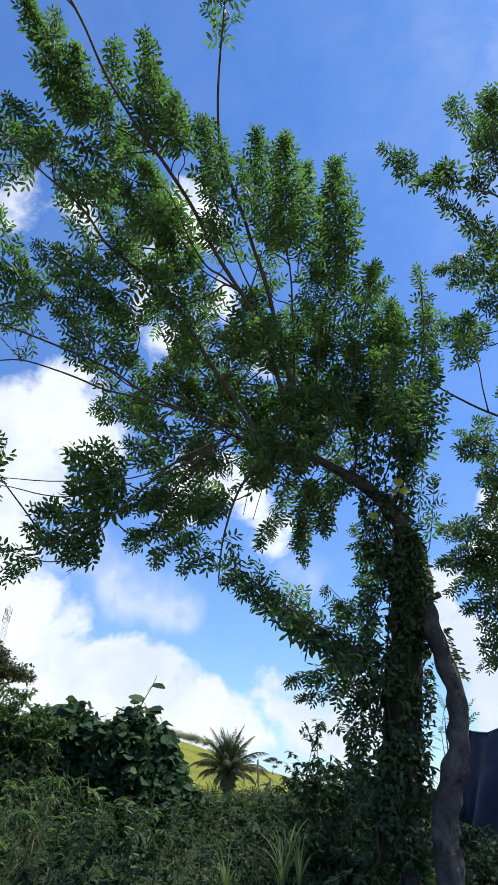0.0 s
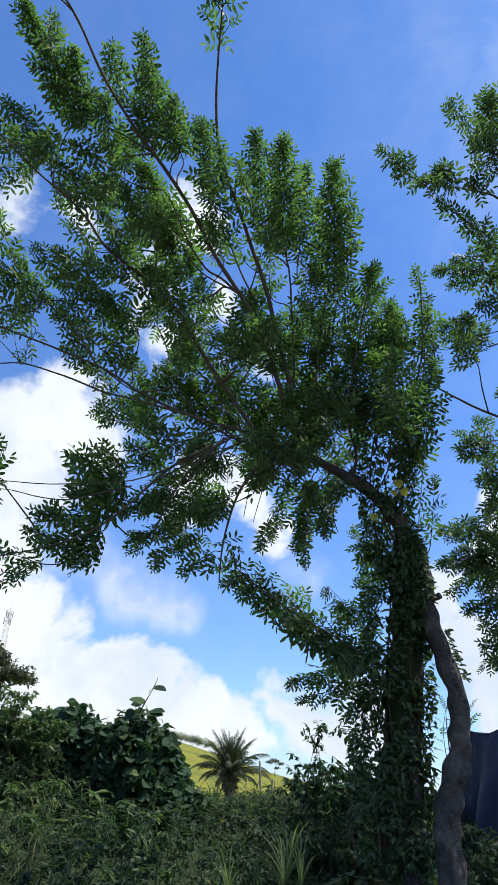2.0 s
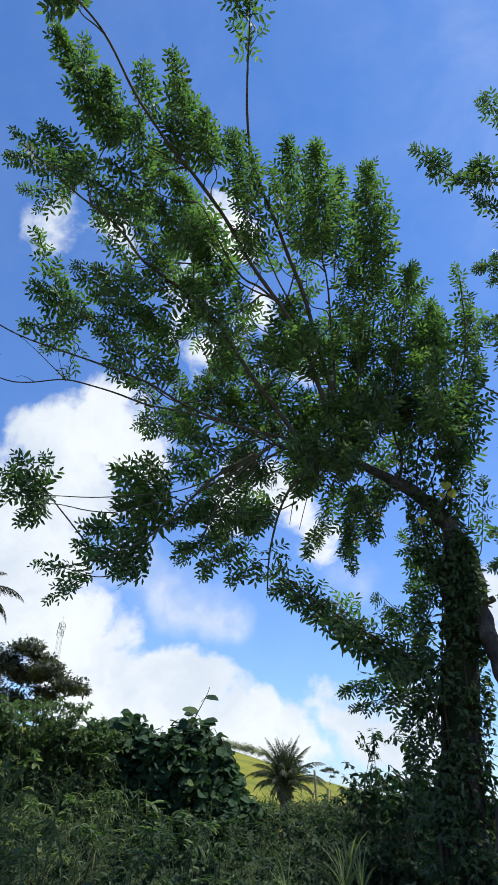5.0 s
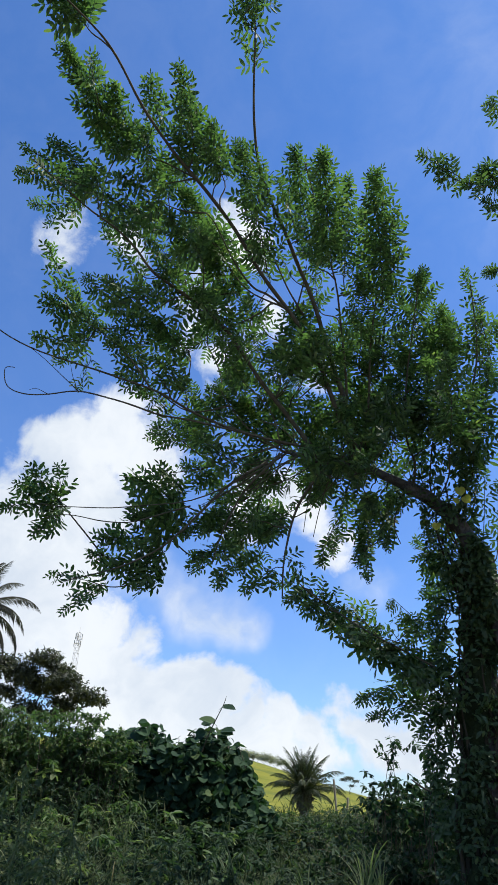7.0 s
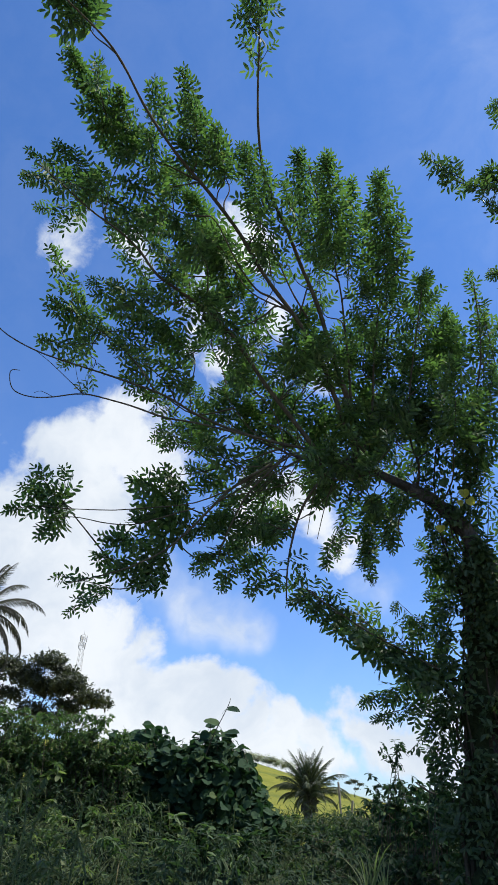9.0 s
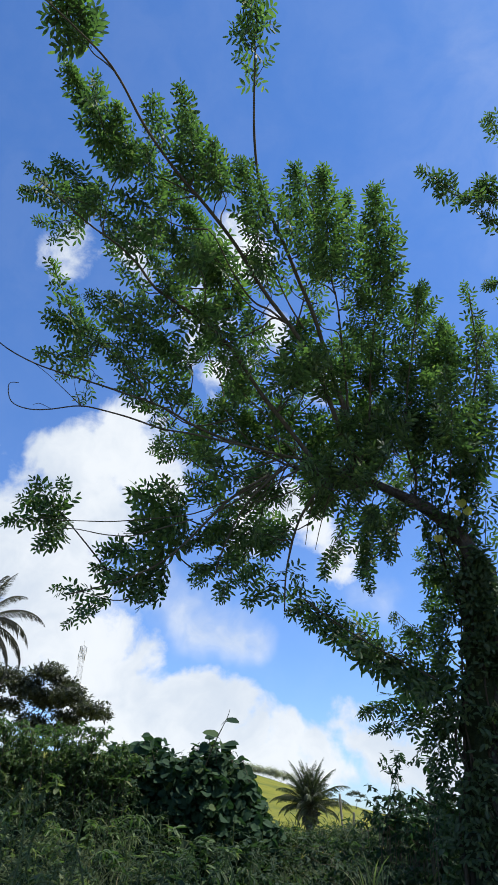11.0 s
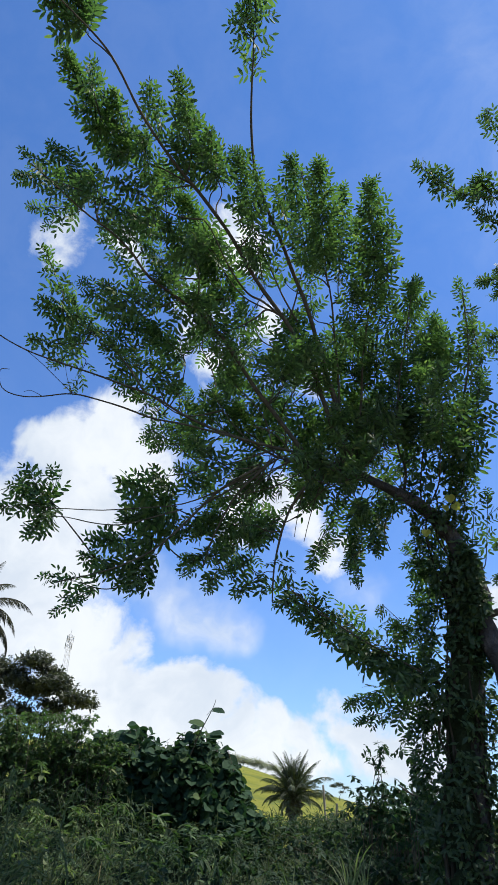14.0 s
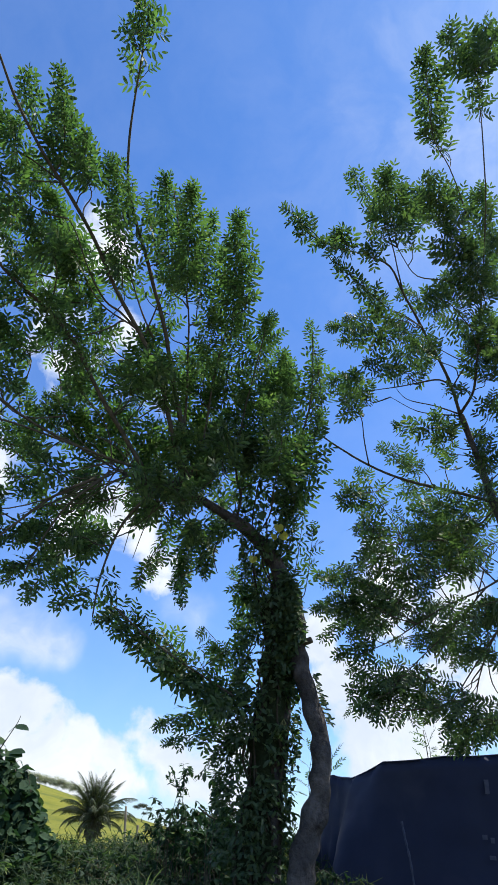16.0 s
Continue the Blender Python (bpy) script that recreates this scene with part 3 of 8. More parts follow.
limb(main, "branch", 0.0055, 0.0018, (-0.10, 3.70, 3.40), (-0.35, 3.58, 3.51), (-0.52, 3.44, 3.71))
limb(main, "branch", 0.0055, 0.0018, (-0.11, 3.69, 3.42), (-0.38, 3.70, 3.19), (-0.61, 3.66, 3.03))
limb(main, "branch", 0.0055, 0.0018, (0.11, 3.74, 3.46), (-0.12, 3.68, 3.45), (-0.27, 3.65, 3.39))
limb(main, "branch", 0.0101, 0.0048, (0.94, 4.39, 1.57), (0.87, 4.61, 1.60), (0.78, 4.88, 1.65), (0.72, 4.99, 1.70))
limb(main, "branch", 0.024, 0.019, (1.14, 4.06, 2.60), (1.18, 4.02, 2.60), (1.205, 4.00, 2.61))
limb(main, "branch", 0.0029, 0.0012, (-1.25, 3.11, 3.46), (-1.32, 3.04, 3.51), (-1.40, 2.96, 3.57), (-1.46, 2.89, 3.60))
limb(main, "branch", 0.0022, 0.001, (-1.25, 3.11, 3.46), (-1.28, 3.07, 3.53), (-1.29, 3.03, 3.59))
limb(main, "branch", 0.0022, 0.001, (-1.38, 3.04, 3.40), (-1.43, 2.99, 3.41), (-1.46, 2.97, 3.39))
limb(second, "trunk", 0.0638, 0.0425, (2.69, 4.13, 0.80), (2.71, 4.15, 1.06), (2.81, 4.23, 1.74), (2.84, 4.20, 2.57), (2.77, 4.11, 3.32))
limb(second, "trunk", 0.0357, 0.0187, (2.77, 4.11, 3.32), (2.57, 4.03, 3.74), (2.43, 3.94, 4.05), (2.28, 3.84, 4.33))
limb(second, "branch", 0.014, 0.0029, (2.28, 3.84, 4.33), (2.18, 3.74, 4.52), (1.97, 3.62, 4.81), (1.74, 3.48, 5.07), (1.60, 3.39, 5.22), (1.43, 3.39, 5.28), (1.22, 3.41, 5.34), (1.02, 3.41, 5.40), (0.83, 3.35, 5.49))
limb(second, "branch", 0.0073, 0.0023, (1.75, 3.49, 5.06), (1.66, 3.39, 5.20), (1.55, 3.25, 5.37), (1.36, 3.06, 5.58))
limb(second, "branch", 0.0125, 0.0029, (2.28, 3.84, 4.33), (2.33, 3.72, 4.44), (2.32, 3.62, 4.57), (2.26, 3.37, 4.89), (2.16, 3.01, 5.28), (1.97, 2.57, 5.69), (1.81, 2.30, 5.91))
limb(second, "branch", 0.0083, 0.0029, (2.20, 3.74, 4.50), (2.10, 3.76, 4.56), (1.96, 3.83, 4.55), (1.81, 3.92, 4.54), (1.60, 4.01, 4.52))
limb(second, "branch", 0.0073, 0.0018, (2.27, 3.85, 4.32), (2.15, 3.90, 4.34), (2.00, 3.95, 4.38), (1.79, 3.97, 4.48))
limb(second, "branch", 0.0068, 0.0018, (2.27, 3.84, 4.33), (2.10, 3.88, 4.40), (1.91, 3.93, 4.46), (1.82, 3.92, 4.53))
limb(second, "branch", 0.0156, 0.0058, (2.80, 3.96, 3.61), (2.59, 4.02, 3.74), (2.26, 4.15, 3.85), (1.92, 4.25, 3.96), (1.66, 4.28, 4.08), (1.44, 4.29, 4.20), (1.28, 4.28, 4.29))
limb(second, "branch", 0.0062, 0.0023, (2.24, 3.32, 4.95), (2.03, 3.30, 5.09), (1.80, 3.36, 5.15), (1.65, 3.30, 5.28), (1.54, 3.22, 5.40))
limb(second, "branch", 0.0062, 0.0023, (2.19, 3.17, 5.12), (2.00, 2.95, 5.41), (1.81, 2.78, 5.62), (1.65, 2.66, 5.77), (1.50, 2.38, 5.98))
limb(second, "branch", 0.0094, 0.0029, (2.76, 4.12, 3.32), (2.57, 4.29, 3.19), (2.30, 4.49, 3.05), (2.02, 4.67, 2.86), (1.80, 4.79, 2.75))
limb(second, "branch", 0.0083, 0.0029, (2.80, 4.17, 3.14), (2.65, 4.35, 2.89), (2.55, 4.49, 2.60), (2.52, 4.56, 2.35))
limb(second, "branch", 0.0083, 0.0029, (2.59, 4.04, 3.71), (2.41, 4.23, 3.54), (2.12, 4.39, 3.52), (1.77, 4.50, 3.60))
limb(second, "branch", 0.0062, 0.0023, (2.19, 3.76, 4.49), (2.26, 3.60, 4.64), (2.37, 3.44, 4.75), (2.43, 3.29, 4.85))
limb(second, "branch", 0.0073, 0.0023, (2.57, 4.29, 3.19), (2.38, 4.49, 2.93), (2.17, 4.65, 2.71), (2.00, 4.77, 2.52))
limb(second, "branch", 0.0073, 0.0023, (2.65, 4.35, 2.89), (2.52, 4.49, 2.67), (2.39, 4.61, 2.45), (2.28, 4.68, 2.31))
wand(main, (-1.25, 2.23, 5.32), (-1.32, 2.12, 5.42), (-1.38, 1.96, 5.48), 60, 0.18, 0.12, 5)
wand(main, (-1.13, 2.98, 5.13), (-1.28, 2.70, 5.24), (-1.40, 2.38, 5.33), 88, 0.17, 0.12, 5)
wand(main, (-1.12, 2.91, 5.17), (-1.15, 2.74, 5.24), (-1.17, 2.58, 5.28), 36, 0.11, 0.12, 3)
wand(main, (-1.24, 2.46, 5.13), (-1.24, 2.39, 5.15), (-1.20, 2.29, 5.11), 16, 0.10, 0.12, 3)
wand(main, (-1.32, 3.00, 4.87), (-1.41, 2.85, 4.93), (-1.50, 2.70, 4.94), 32, 0.14, 0.12, 4)
wand(main, (-1.20, 2.66, 4.51), (-1.33, 2.52, 4.45), (-1.49, 2.43, 4.41), 30, 0.12, 0.12, 4)
wand(main, (-1.44, 3.12, 4.96), (-1.61, 3.14, 4.94), (-1.78, 3.13, 4.92), 18, 0.10, 0.12, 3)
wand(main, (-1.34, 2.91, 4.85), (-1.50, 2.81, 4.88), (-1.64, 2.64, 4.84), 24, 0.10, 0.12, 3)
wand(main, (-1.46, 3.11, 4.87), (-1.53, 3.08, 4.78), (-1.62, 3.09, 4.73), 8, 0.10, 0.12, 3)
wand(main, (-1.14, 2.65, 4.48), (-1.16, 2.60, 4.50), (-1.17, 2.54, 4.50), 12, 0.10, 0.12, 3)
wand(main, (-0.67, 2.68, 4.88), (-0.68, 2.50, 4.96), (-0.71, 2.35, 5.06), 36, 0.11, 0.12, 3)
wand(main, (-0.51, 2.92, 4.86), (-0.61, 2.75, 4.95), (-0.70, 2.62, 5.13), 44, 0.18, 0.12, 5)
wand(main, (-0.88, 2.82, 5.15), (-0.93, 2.71, 5.25), (-0.97, 2.62, 5.38), 32, 0.11, 0.12, 3)
wand(main, (-0.92, 2.92, 4.87), (-0.96, 2.79, 4.95), (-0.96, 2.62, 4.95), 40, 0.12, 0.12, 4)
wand(main, (-0.51, 2.75, 4.71), (-0.52, 2.66, 4.79), (-0.55, 2.58, 4.91), 28, 0.10, 0.12, 3)
wand(main, (-0.73, 2.83, 4.76), (-0.75, 2.76, 4.85), (-0.76, 2.67, 4.90), 18, 0.13, 0.12, 4)
wand(main, (-0.91, 3.12, 4.94), (-0.89, 3.06, 5.00), (-0.88, 3.04, 5.13), 28, 0.13, 0.12, 4)
wand(main, (-0.84, 2.90, 4.65), (-0.97, 2.86, 4.73), (-1.09, 2.76, 4.73), 26, 0.11, 0.12, 3)
wand(main, (-0.94, 3.07, 4.69), (-1.08, 2.94, 4.68), (-1.23, 2.88, 4.71), 30, 0.12, 0.12, 3)
wand(main, (-0.95, 2.91, 4.39), (-1.03, 2.83, 4.41), (-1.15, 2.82, 4.47), 26, 0.10, 0.12, 3)
wand(main, (-0.95, 3.37, 4.90), (-1.05, 3.32, 4.94), (-1.14, 3.25, 4.97), 26, 0.12, 0.12, 4)
wand(main, (-0.52, 3.49, 4.69), (-0.65, 3.33, 4.88), (-0.77, 3.14, 4.97), 52, 0.18, 0.12, 5)
wand(main, (-0.61, 2.98, 4.28), (-0.69, 2.90, 4.37), (-0.77, 2.79, 4.42), 40, 0.13, 0.12, 4)
wand(main, (-0.46, 3.71, 4.59), (-0.57, 3.59, 4.72), (-0.69, 3.49, 4.84), 52, 0.18, 0.12, 5)
wand(main, (-0.73, 3.10, 4.26), (-0.83, 3.08, 4.39), (-0.91, 2.99, 4.45), 30, 0.12, 0.12, 4)
wand(main, (-1.08, 3.47, 4.59), (-1.21, 3.41, 4.73), (-1.33, 3.31, 4.84), 22, 0.11, 0.12, 3)
wand(main, (-1.27, 3.42, 4.08), (-1.41, 3.29, 4.12), (-1.54, 3.19, 4.15), 26, 0.15, 0.12, 4)
wand(main, (-1.45, 3.68, 4.37), (-1.53, 3.61, 4.47), (-1.62, 3.57, 4.59), 22, 0.14, 0.12, 4)
wand(main, (-1.27, 3.18, 3.86), (-1.38, 3.12, 3.81), (-1.50, 3.06, 3.79), 18, 0.10, 0.12, 3)
wand(main, (-1.45, 3.62, 4.16), (-1.54, 3.67, 4.13), (-1.63, 3.68, 4.08), 12, 0.10, 0.12, 3)
wand(main, (-1.45, 3.13, 4.20), (-1.51, 3.08, 4.31), (-1.54, 2.99, 4.39), 16, 0.10, 0.12, 3)
wand(main, (-1.14, 3.55, 4.27), (-1.25, 3.43, 4.34), (-1.37, 3.29, 4.40), 26, 0.13, 0.12, 4)
wand(main, (-0.91, 3.11, 4.01), (-1.01, 3.04, 4.06), (-1.11, 2.98, 4.11), 26, 0.11, 0.12, 3)
wand(main, (-0.94, 3.57, 4.48), (-1.03, 3.55, 4.53), (-1.13, 3.50, 4.55), 22, 0.11, 0.12, 3)
wand(main, (-1.42, 3.65, 4.06), (-1.48, 3.75, 4.03), (-1.51, 3.79, 3.95), 8, 0.10, 0.12, 3)
wand(main, (-1.07, 3.65, 4.16), (-1.20, 3.63, 4.23), (-1.35, 3.61, 4.29), 24, 0.13, 0.12, 4)
wand(main, (-0.94, 3.41, 3.81), (-1.05, 3.39, 3.89), (-1.16, 3.34, 3.95), 26, 0.12, 0.12, 4)
wand(main, (-1.00, 3.85, 3.93), (-1.12, 3.84, 3.98), (-1.23, 3.80, 4.02), 22, 0.11, 0.12, 3)
wand(main, (-0.92, 3.62, 4.23), (-1.01, 3.57, 4.26), (-1.10, 3.49, 4.29), 26, 0.13, 0.12, 4)
wand(main, (-0.89, 3.95, 3.81), (-0.98, 3.87, 3.84), (-1.05, 3.76, 3.85), 18, 0.10, 0.12, 3)
wand(main, (-0.75, 3.71, 3.47), (-0.83, 3.69, 3.52), (-0.91, 3.67, 3.56), 12, 0.10, 0.12, 3)
wand(main, (-0.68, 3.28, 4.15), (-0.75, 3.14, 4.17), (-0.82, 3.05, 4.22), 30, 0.14, 0.12, 4)
wand(main, (-0.43, 3.37, 4.04), (-0.53, 3.25, 4.10), (-0.62, 3.12, 4.14), 30, 0.14, 0.12, 4)
wand(main, (-0.76, 3.68, 4.09), (-0.84, 3.57, 4.14), (-0.93, 3.49, 4.18), 26, 0.14, 0.12, 4)
wand(main, (-0.37, 3.61, 3.83), (-0.45, 3.52, 3.91), (-0.52, 3.43, 4.02), 28, 0.12, 0.12, 4)
wand(main, (-0.72, 3.43, 3.67), (-0.80, 3.37, 3.73), (-0.87, 3.33, 3.81), 26, 0.11, 0.12, 3)
wand(main, (-0.58, 3.90, 3.78), (-0.70, 3.91, 3.90), (-0.82, 3.87, 3.98), 26, 0.13, 0.12, 4)
wand(main, (-0.36, 4.00, 3.76), (-0.48, 3.92, 3.84), (-0.58, 3.83, 3.93), 30, 0.15, 0.12, 5)
wand(main, (-0.69, 4.26, 3.72), (-0.81, 4.29, 3.83), (-0.92, 4.25, 3.91), 26, 0.13, 0.12, 4)
wand(main, (-0.38, 3.66, 3.29), (-0.49, 3.54, 3.31), (-0.60, 3.48, 3.37), 26, 0.11, 0.12, 3)
wand(main, (-0.25, 3.67, 4.26), (-0.32, 3.61, 4.36), (-0.39, 3.59, 4.49), 16, 0.11, 0.12, 3)
wand(main, (-0.16, 3.61, 3.87), (-0.24, 3.63, 4.02), (-0.32, 3.56, 4.14), 26, 0.12, 0.12, 4)
wand(main, (-0.09, 3.96, 3.78), (-0.18, 3.86, 3.87), (-0.29, 3.76, 3.97), 28, 0.15, 0.12, 4)
wand(main, (-0.25, 3.20, 4.43), (-0.32, 2.99, 4.72), (-0.39, 2.79, 4.97), 68, 0.15, 0.12, 5)
wand(main, (-0.30, 2.90, 4.51), (-0.29, 2.83, 4.64), (-0.27, 2.72, 4.72), 22, 0.10, 0.12, 3)
wand(main, (-0.25, 3.57, 4.63), (-0.30, 3.47, 4.72), (-0.34, 3.31, 4.73), 18, 0.13, 0.12, 4)
wand(main, (0.05, 3.46, 4.71), (-0.03, 3.23, 4.96), (-0.08, 2.96, 5.10), 68, 0.17, 0.12, 5)
wand(main, (0.15, 3.19, 4.42), (0.12, 3.01, 4.64), (0.09, 2.79, 4.84), 68, 0.16, 0.12, 5)
wand(main, (0.24, 3.51, 4.60), (0.25, 3.27, 4.79), (0.24, 3.04, 4.94), 44, 0.13, 0.12, 4)
wand(main, (-0.06, 3.10, 4.57), (-0.11, 2.97, 4.65), (-0.16, 2.85, 4.74), 22, 0.10, 0.12, 3)
wand(main, (0.09, 3.65, 4.44), (0.06, 3.56, 4.56), (0.05, 3.48, 4.68), 18, 0.13, 0.12, 4)
wand(main, (-0.10, 3.61, 4.70), (-0.14, 3.62, 4.80), (-0.18, 3.59, 4.86), 8, 0.10, 0.12, 3)
wand(main, (0.47, 3.39, 4.32), (0.44, 3.16, 4.59), (0.40, 2.92, 4.85), 76, 0.16, 0.12, 5)
wand(main, (0.43, 3.55, 4.74), (0.38, 3.41, 4.83), (0.35, 3.29, 4.97), 26, 0.11, 0.12, 3)
wand(main, (0.52, 3.18, 4.40), (0.51, 3.12, 4.55), (0.52, 3.02, 4.67), 18, 0.10, 0.12, 3)
wand(main, (0.34, 3.66, 3.99), (0.34, 3.47, 4.15), (0.33, 3.31, 4.36), 40, 0.18, 0.12, 6)
wand(main, (0.49, 3.68, 4.00), (0.49, 3.52, 4.18), (0.51, 3.41, 4.38), 32, 0.15, 0.12, 5)
wand(main, (0.71, 3.77, 3.97), (0.70, 3.63, 4.28), (0.72, 3.45, 4.52), 60, 0.19, 0.12, 6)
wand(main, (0.84, 3.89, 4.05), (0.86, 3.83, 4.26), (0.88, 3.67, 4.41), 44, 0.18, 0.12, 5)
wand(main, (0.98, 3.96, 4.20), (0.95, 3.88, 4.31), (0.95, 3.84, 4.47), 32, 0.16, 0.12, 5)
wand(main, (1.16, 3.65, 4.07), (1.09, 3.53, 4.32), (1.01, 3.45, 4.56), 26, 0.10, 0.12, 3)
wand(main, (1.15, 3.96, 4.01), (1.13, 3.77, 4.17), (1.11, 3.62, 4.36), 36, 0.13, 0.12, 4)
wand(main, (1.13, 3.90, 3.64), (1.11, 3.71, 3.78), (1.12, 3.59, 3.94), 32, 0.13, 0.12, 4)
wand(main, (0.84, 3.59, 3.39), (0.84, 3.45, 3.57), (0.83, 3.36, 3.80), 52, 0.17, 0.12, 5)
wand(main, (0.77, 3.85, 3.57), (0.77, 3.76, 3.77), (0.75, 3.59, 3.92), 48, 0.18, 0.12, 6)
wand(main, (1.02, 3.86, 3.34), (1.02, 3.71, 3.54), (0.99, 3.55, 3.69), 44, 0.16, 0.12, 5)
wand(main, (0.62, 3.87, 3.70), (0.62, 3.80, 3.87), (0.62, 3.75, 4.08), 40, 0.17, 0.12, 5)
wand(main, (-0.02, 3.79, 3.99), (-0.03, 3.62, 4.11), (-0.05, 3.51, 4.28), 44, 0.18, 0.12, 5)
wand(main, (0.12, 3.61, 3.79), (0.11, 3.53, 3.93), (0.09, 3.41, 4.04), 32, 0.14, 0.12, 4)
wand(main, (0.28, 3.93, 3.90), (0.26, 3.77, 4.00), (0.24, 3.68, 4.11), 36, 0.17, 0.12, 5)
wand(main, (0.43, 3.92, 3.81), (0.43, 3.79, 3.92), (0.42, 3.70, 4.04), 36, 0.17, 0.12, 5)
wand(main, (-0.25, 4.18, 3.68), (-0.30, 4.04, 3.76), (-0.37, 3.95, 3.85), 34, 0.18, 0.12, 5)
wand(main, (-0.05, 4.28, 3.78), (-0.12, 4.26, 3.96), (-0.16, 4.16, 4.07), 26, 0.16, 0.12, 5)
wand(main, (0.14, 4.08, 3.68), (0.10, 4.04, 3.80), (0.07, 4.02, 3.93), 30, 0.17, 0.12, 5)
wand(main, (0.34, 3.76, 3.51), (0.31, 3.69, 3.58), (0.28, 3.64, 3.66), 34, 0.16, 0.12, 5)
wand(main, (0.53, 3.67, 3.47), (0.52, 3.64, 3.59), (0.51, 3.62, 3.73), 34, 0.16, 0.12, 5)
wand(main, (0.71, 4.25, 3.56), (0.74, 4.21, 3.69), (0.74, 4.12, 3.79), 22, 0.13, 0.12, 4)
wand(main, (-0.15, 4.00, 3.34), (-0.26, 3.90, 3.32), (-0.36, 3.89, 3.32), 26, 0.12, 0.12, 4)
wand(main, (-0.56, 4.32, 3.52), (-0.68, 4.28, 3.55), (-0.80, 4.25, 3.57), 22, 0.11, 0.12, 3)
wand(main, (-0.25, 4.39, 3.43), (-0.42, 4.35, 3.42), (-0.59, 4.39, 3.43), 30, 0.16, 0.12, 5)
wand(main, (-0.25, 3.91, 3.04), (-0.40, 3.90, 3.03), (-0.54, 3.81, 2.99), 30, 0.14, 0.12, 4)
wand(main, (-0.42, 3.86, 3.12), (-0.56, 3.83, 3.03), (-0.68, 3.83, 2.94), 26, 0.12, 0.12, 4)
wand(main, (-0.35, 4.00, 2.96), (-0.50, 4.00, 2.89), (-0.63, 4.00, 2.85), 26, 0.12, 0.12, 4)
wand(main, (-0.28, 4.56, 3.08), (-0.36, 4.64, 3.05), (-0.44, 4.63, 3.00), 22, 0.13, 0.12, 4)
wand(main, (-0.17, 3.98, 2.77), (-0.25, 4.04, 2.73), (-0.32, 4.04, 2.67), 16, 0.10, 0.12, 3)
wand(main, (-0.45, 3.99, 2.80), (-0.47, 3.93, 2.73), (-0.49, 3.95, 2.67), 12, 0.10, 0.12, 3)
wand(main, (-0.61, 4.14, 2.89), (-0.66, 4.19, 2.87), (-0.71, 4.25, 2.85), 12, 0.10, 0.12, 3)
wand(main, (-0.11, 4.00, 3.11), (-0.18, 4.02, 3.06), (-0.26, 4.09, 3.02), 20, 0.12, 0.12, 4)
wand(main, (0.07, 4.23, 3.37), (0.00, 4.34, 3.38), (-0.06, 4.36, 3.35), 6, 0.10, 0.12, 3)
wand(main, (-0.12, 3.88, 2.81), (-0.08, 3.79, 2.76), (-0.05, 3.79, 2.75), 6, 0.10, 0.12, 3)
wand(main, (-0.76, 4.00, 3.17), (-0.91, 3.96, 3.24), (-1.08, 3.98, 3.34), 34, 0.16, 0.12, 3)
wand(main, (-0.70, 3.91, 3.03), (-0.85, 3.89, 3.03), (-1.02, 3.93, 3.08), 34, 0.16, 0.12, 3)
wand(main, (-0.75, 3.89, 3.20), (-0.79, 3.78, 3.23), (-0.84, 3.72, 3.26), 22, 0.12, 0.12, 3)
wand(main, (-0.85, 4.02, 2.95), (-1.06, 4.00, 2.95), (-1.21, 3.89, 2.90), 30, 0.14, 0.12, 3)
wand(main, (-0.84, 3.98, 2.86), (-0.97, 3.93, 2.79), (-1.12, 3.95, 2.74), 30, 0.14, 0.12, 3)
wand(main, (-0.88, 4.03, 2.81), (-0.93, 4.01, 2.72), (-0.99, 3.96, 2.65), 22, 0.12, 0.12, 3)
wand(main, (-1.15, 4.14, 2.83), (-1.22, 4.07, 2.83), (-1.29, 4.02, 2.84), 16, 0.10, 0.12, 3)
wand(main, (-1.19, 4.08, 2.65), (-1.35, 4.05, 2.68), (-1.50, 3.94, 2.68), 20, 0.10, 0.12, 3)
wand(main, (-1.23, 4.00, 2.61), (-1.30, 3.95, 2.55), (-1.39, 3.96, 2.49), 14, 0.10, 0.12, 3)
wand(main, (-1.47, 3.76, 3.06), (-1.52, 3.65, 3.10), (-1.58, 3.55, 3.16), 18, 0.12, 0.12, 3)
wand(main, (-1.43, 3.73, 3.03), (-1.57, 3.62, 3.00), (-1.69, 3.53, 2.95), 22, 0.11, 0.12, 3)
wand(main, (-1.50, 3.83, 3.09), (-1.59, 3.71, 3.09), (-1.69, 3.66, 3.14), 18, 0.11, 0.12, 3)
wand(main, (-1.45, 3.75, 3.00), (-1.50, 3.72, 2.94), (-1.55, 3.70, 2.88), 18, 0.11, 0.12, 3)
wand(main, (-1.47, 3.74, 3.12), (-1.50, 3.74, 3.20), (-1.52, 3.72, 3.27), 12, 0.10, 0.12, 3)
wand(main, (0.44, 4.19, 3.40), (0.41, 4.30, 3.20), (0.38, 4.37, 3.01), 44, 0.18, 0.55, 6)
wand(main, (0.29, 4.25, 3.43), (0.25, 4.38, 3.28), (0.20, 4.45, 3.09), 20, 0.13, 0.55, 4)
wand(main, (0.54, 4.09, 3.32), (0.52, 4.08, 3.16), (0.52, 4.11, 3.02), 26, 0.13, 0.55, 4)
wand(main, (0.18, 4.29, 3.12), (0.14, 4.30, 3.03), (0.12, 4.30, 2.95), 12, 0.10, 0.55, 3)
wand(main, (0.38, 4.13, 2.95), (0.39, 4.14, 2.87), (0.39, 4.08, 2.77), 8, 0.10, 0.55, 3)
wand(main, (0.78, 4.54, 2.28), (0.59, 4.58, 2.22), (0.40, 4.63, 2.16), 32, 0.13, 0.35, 4)
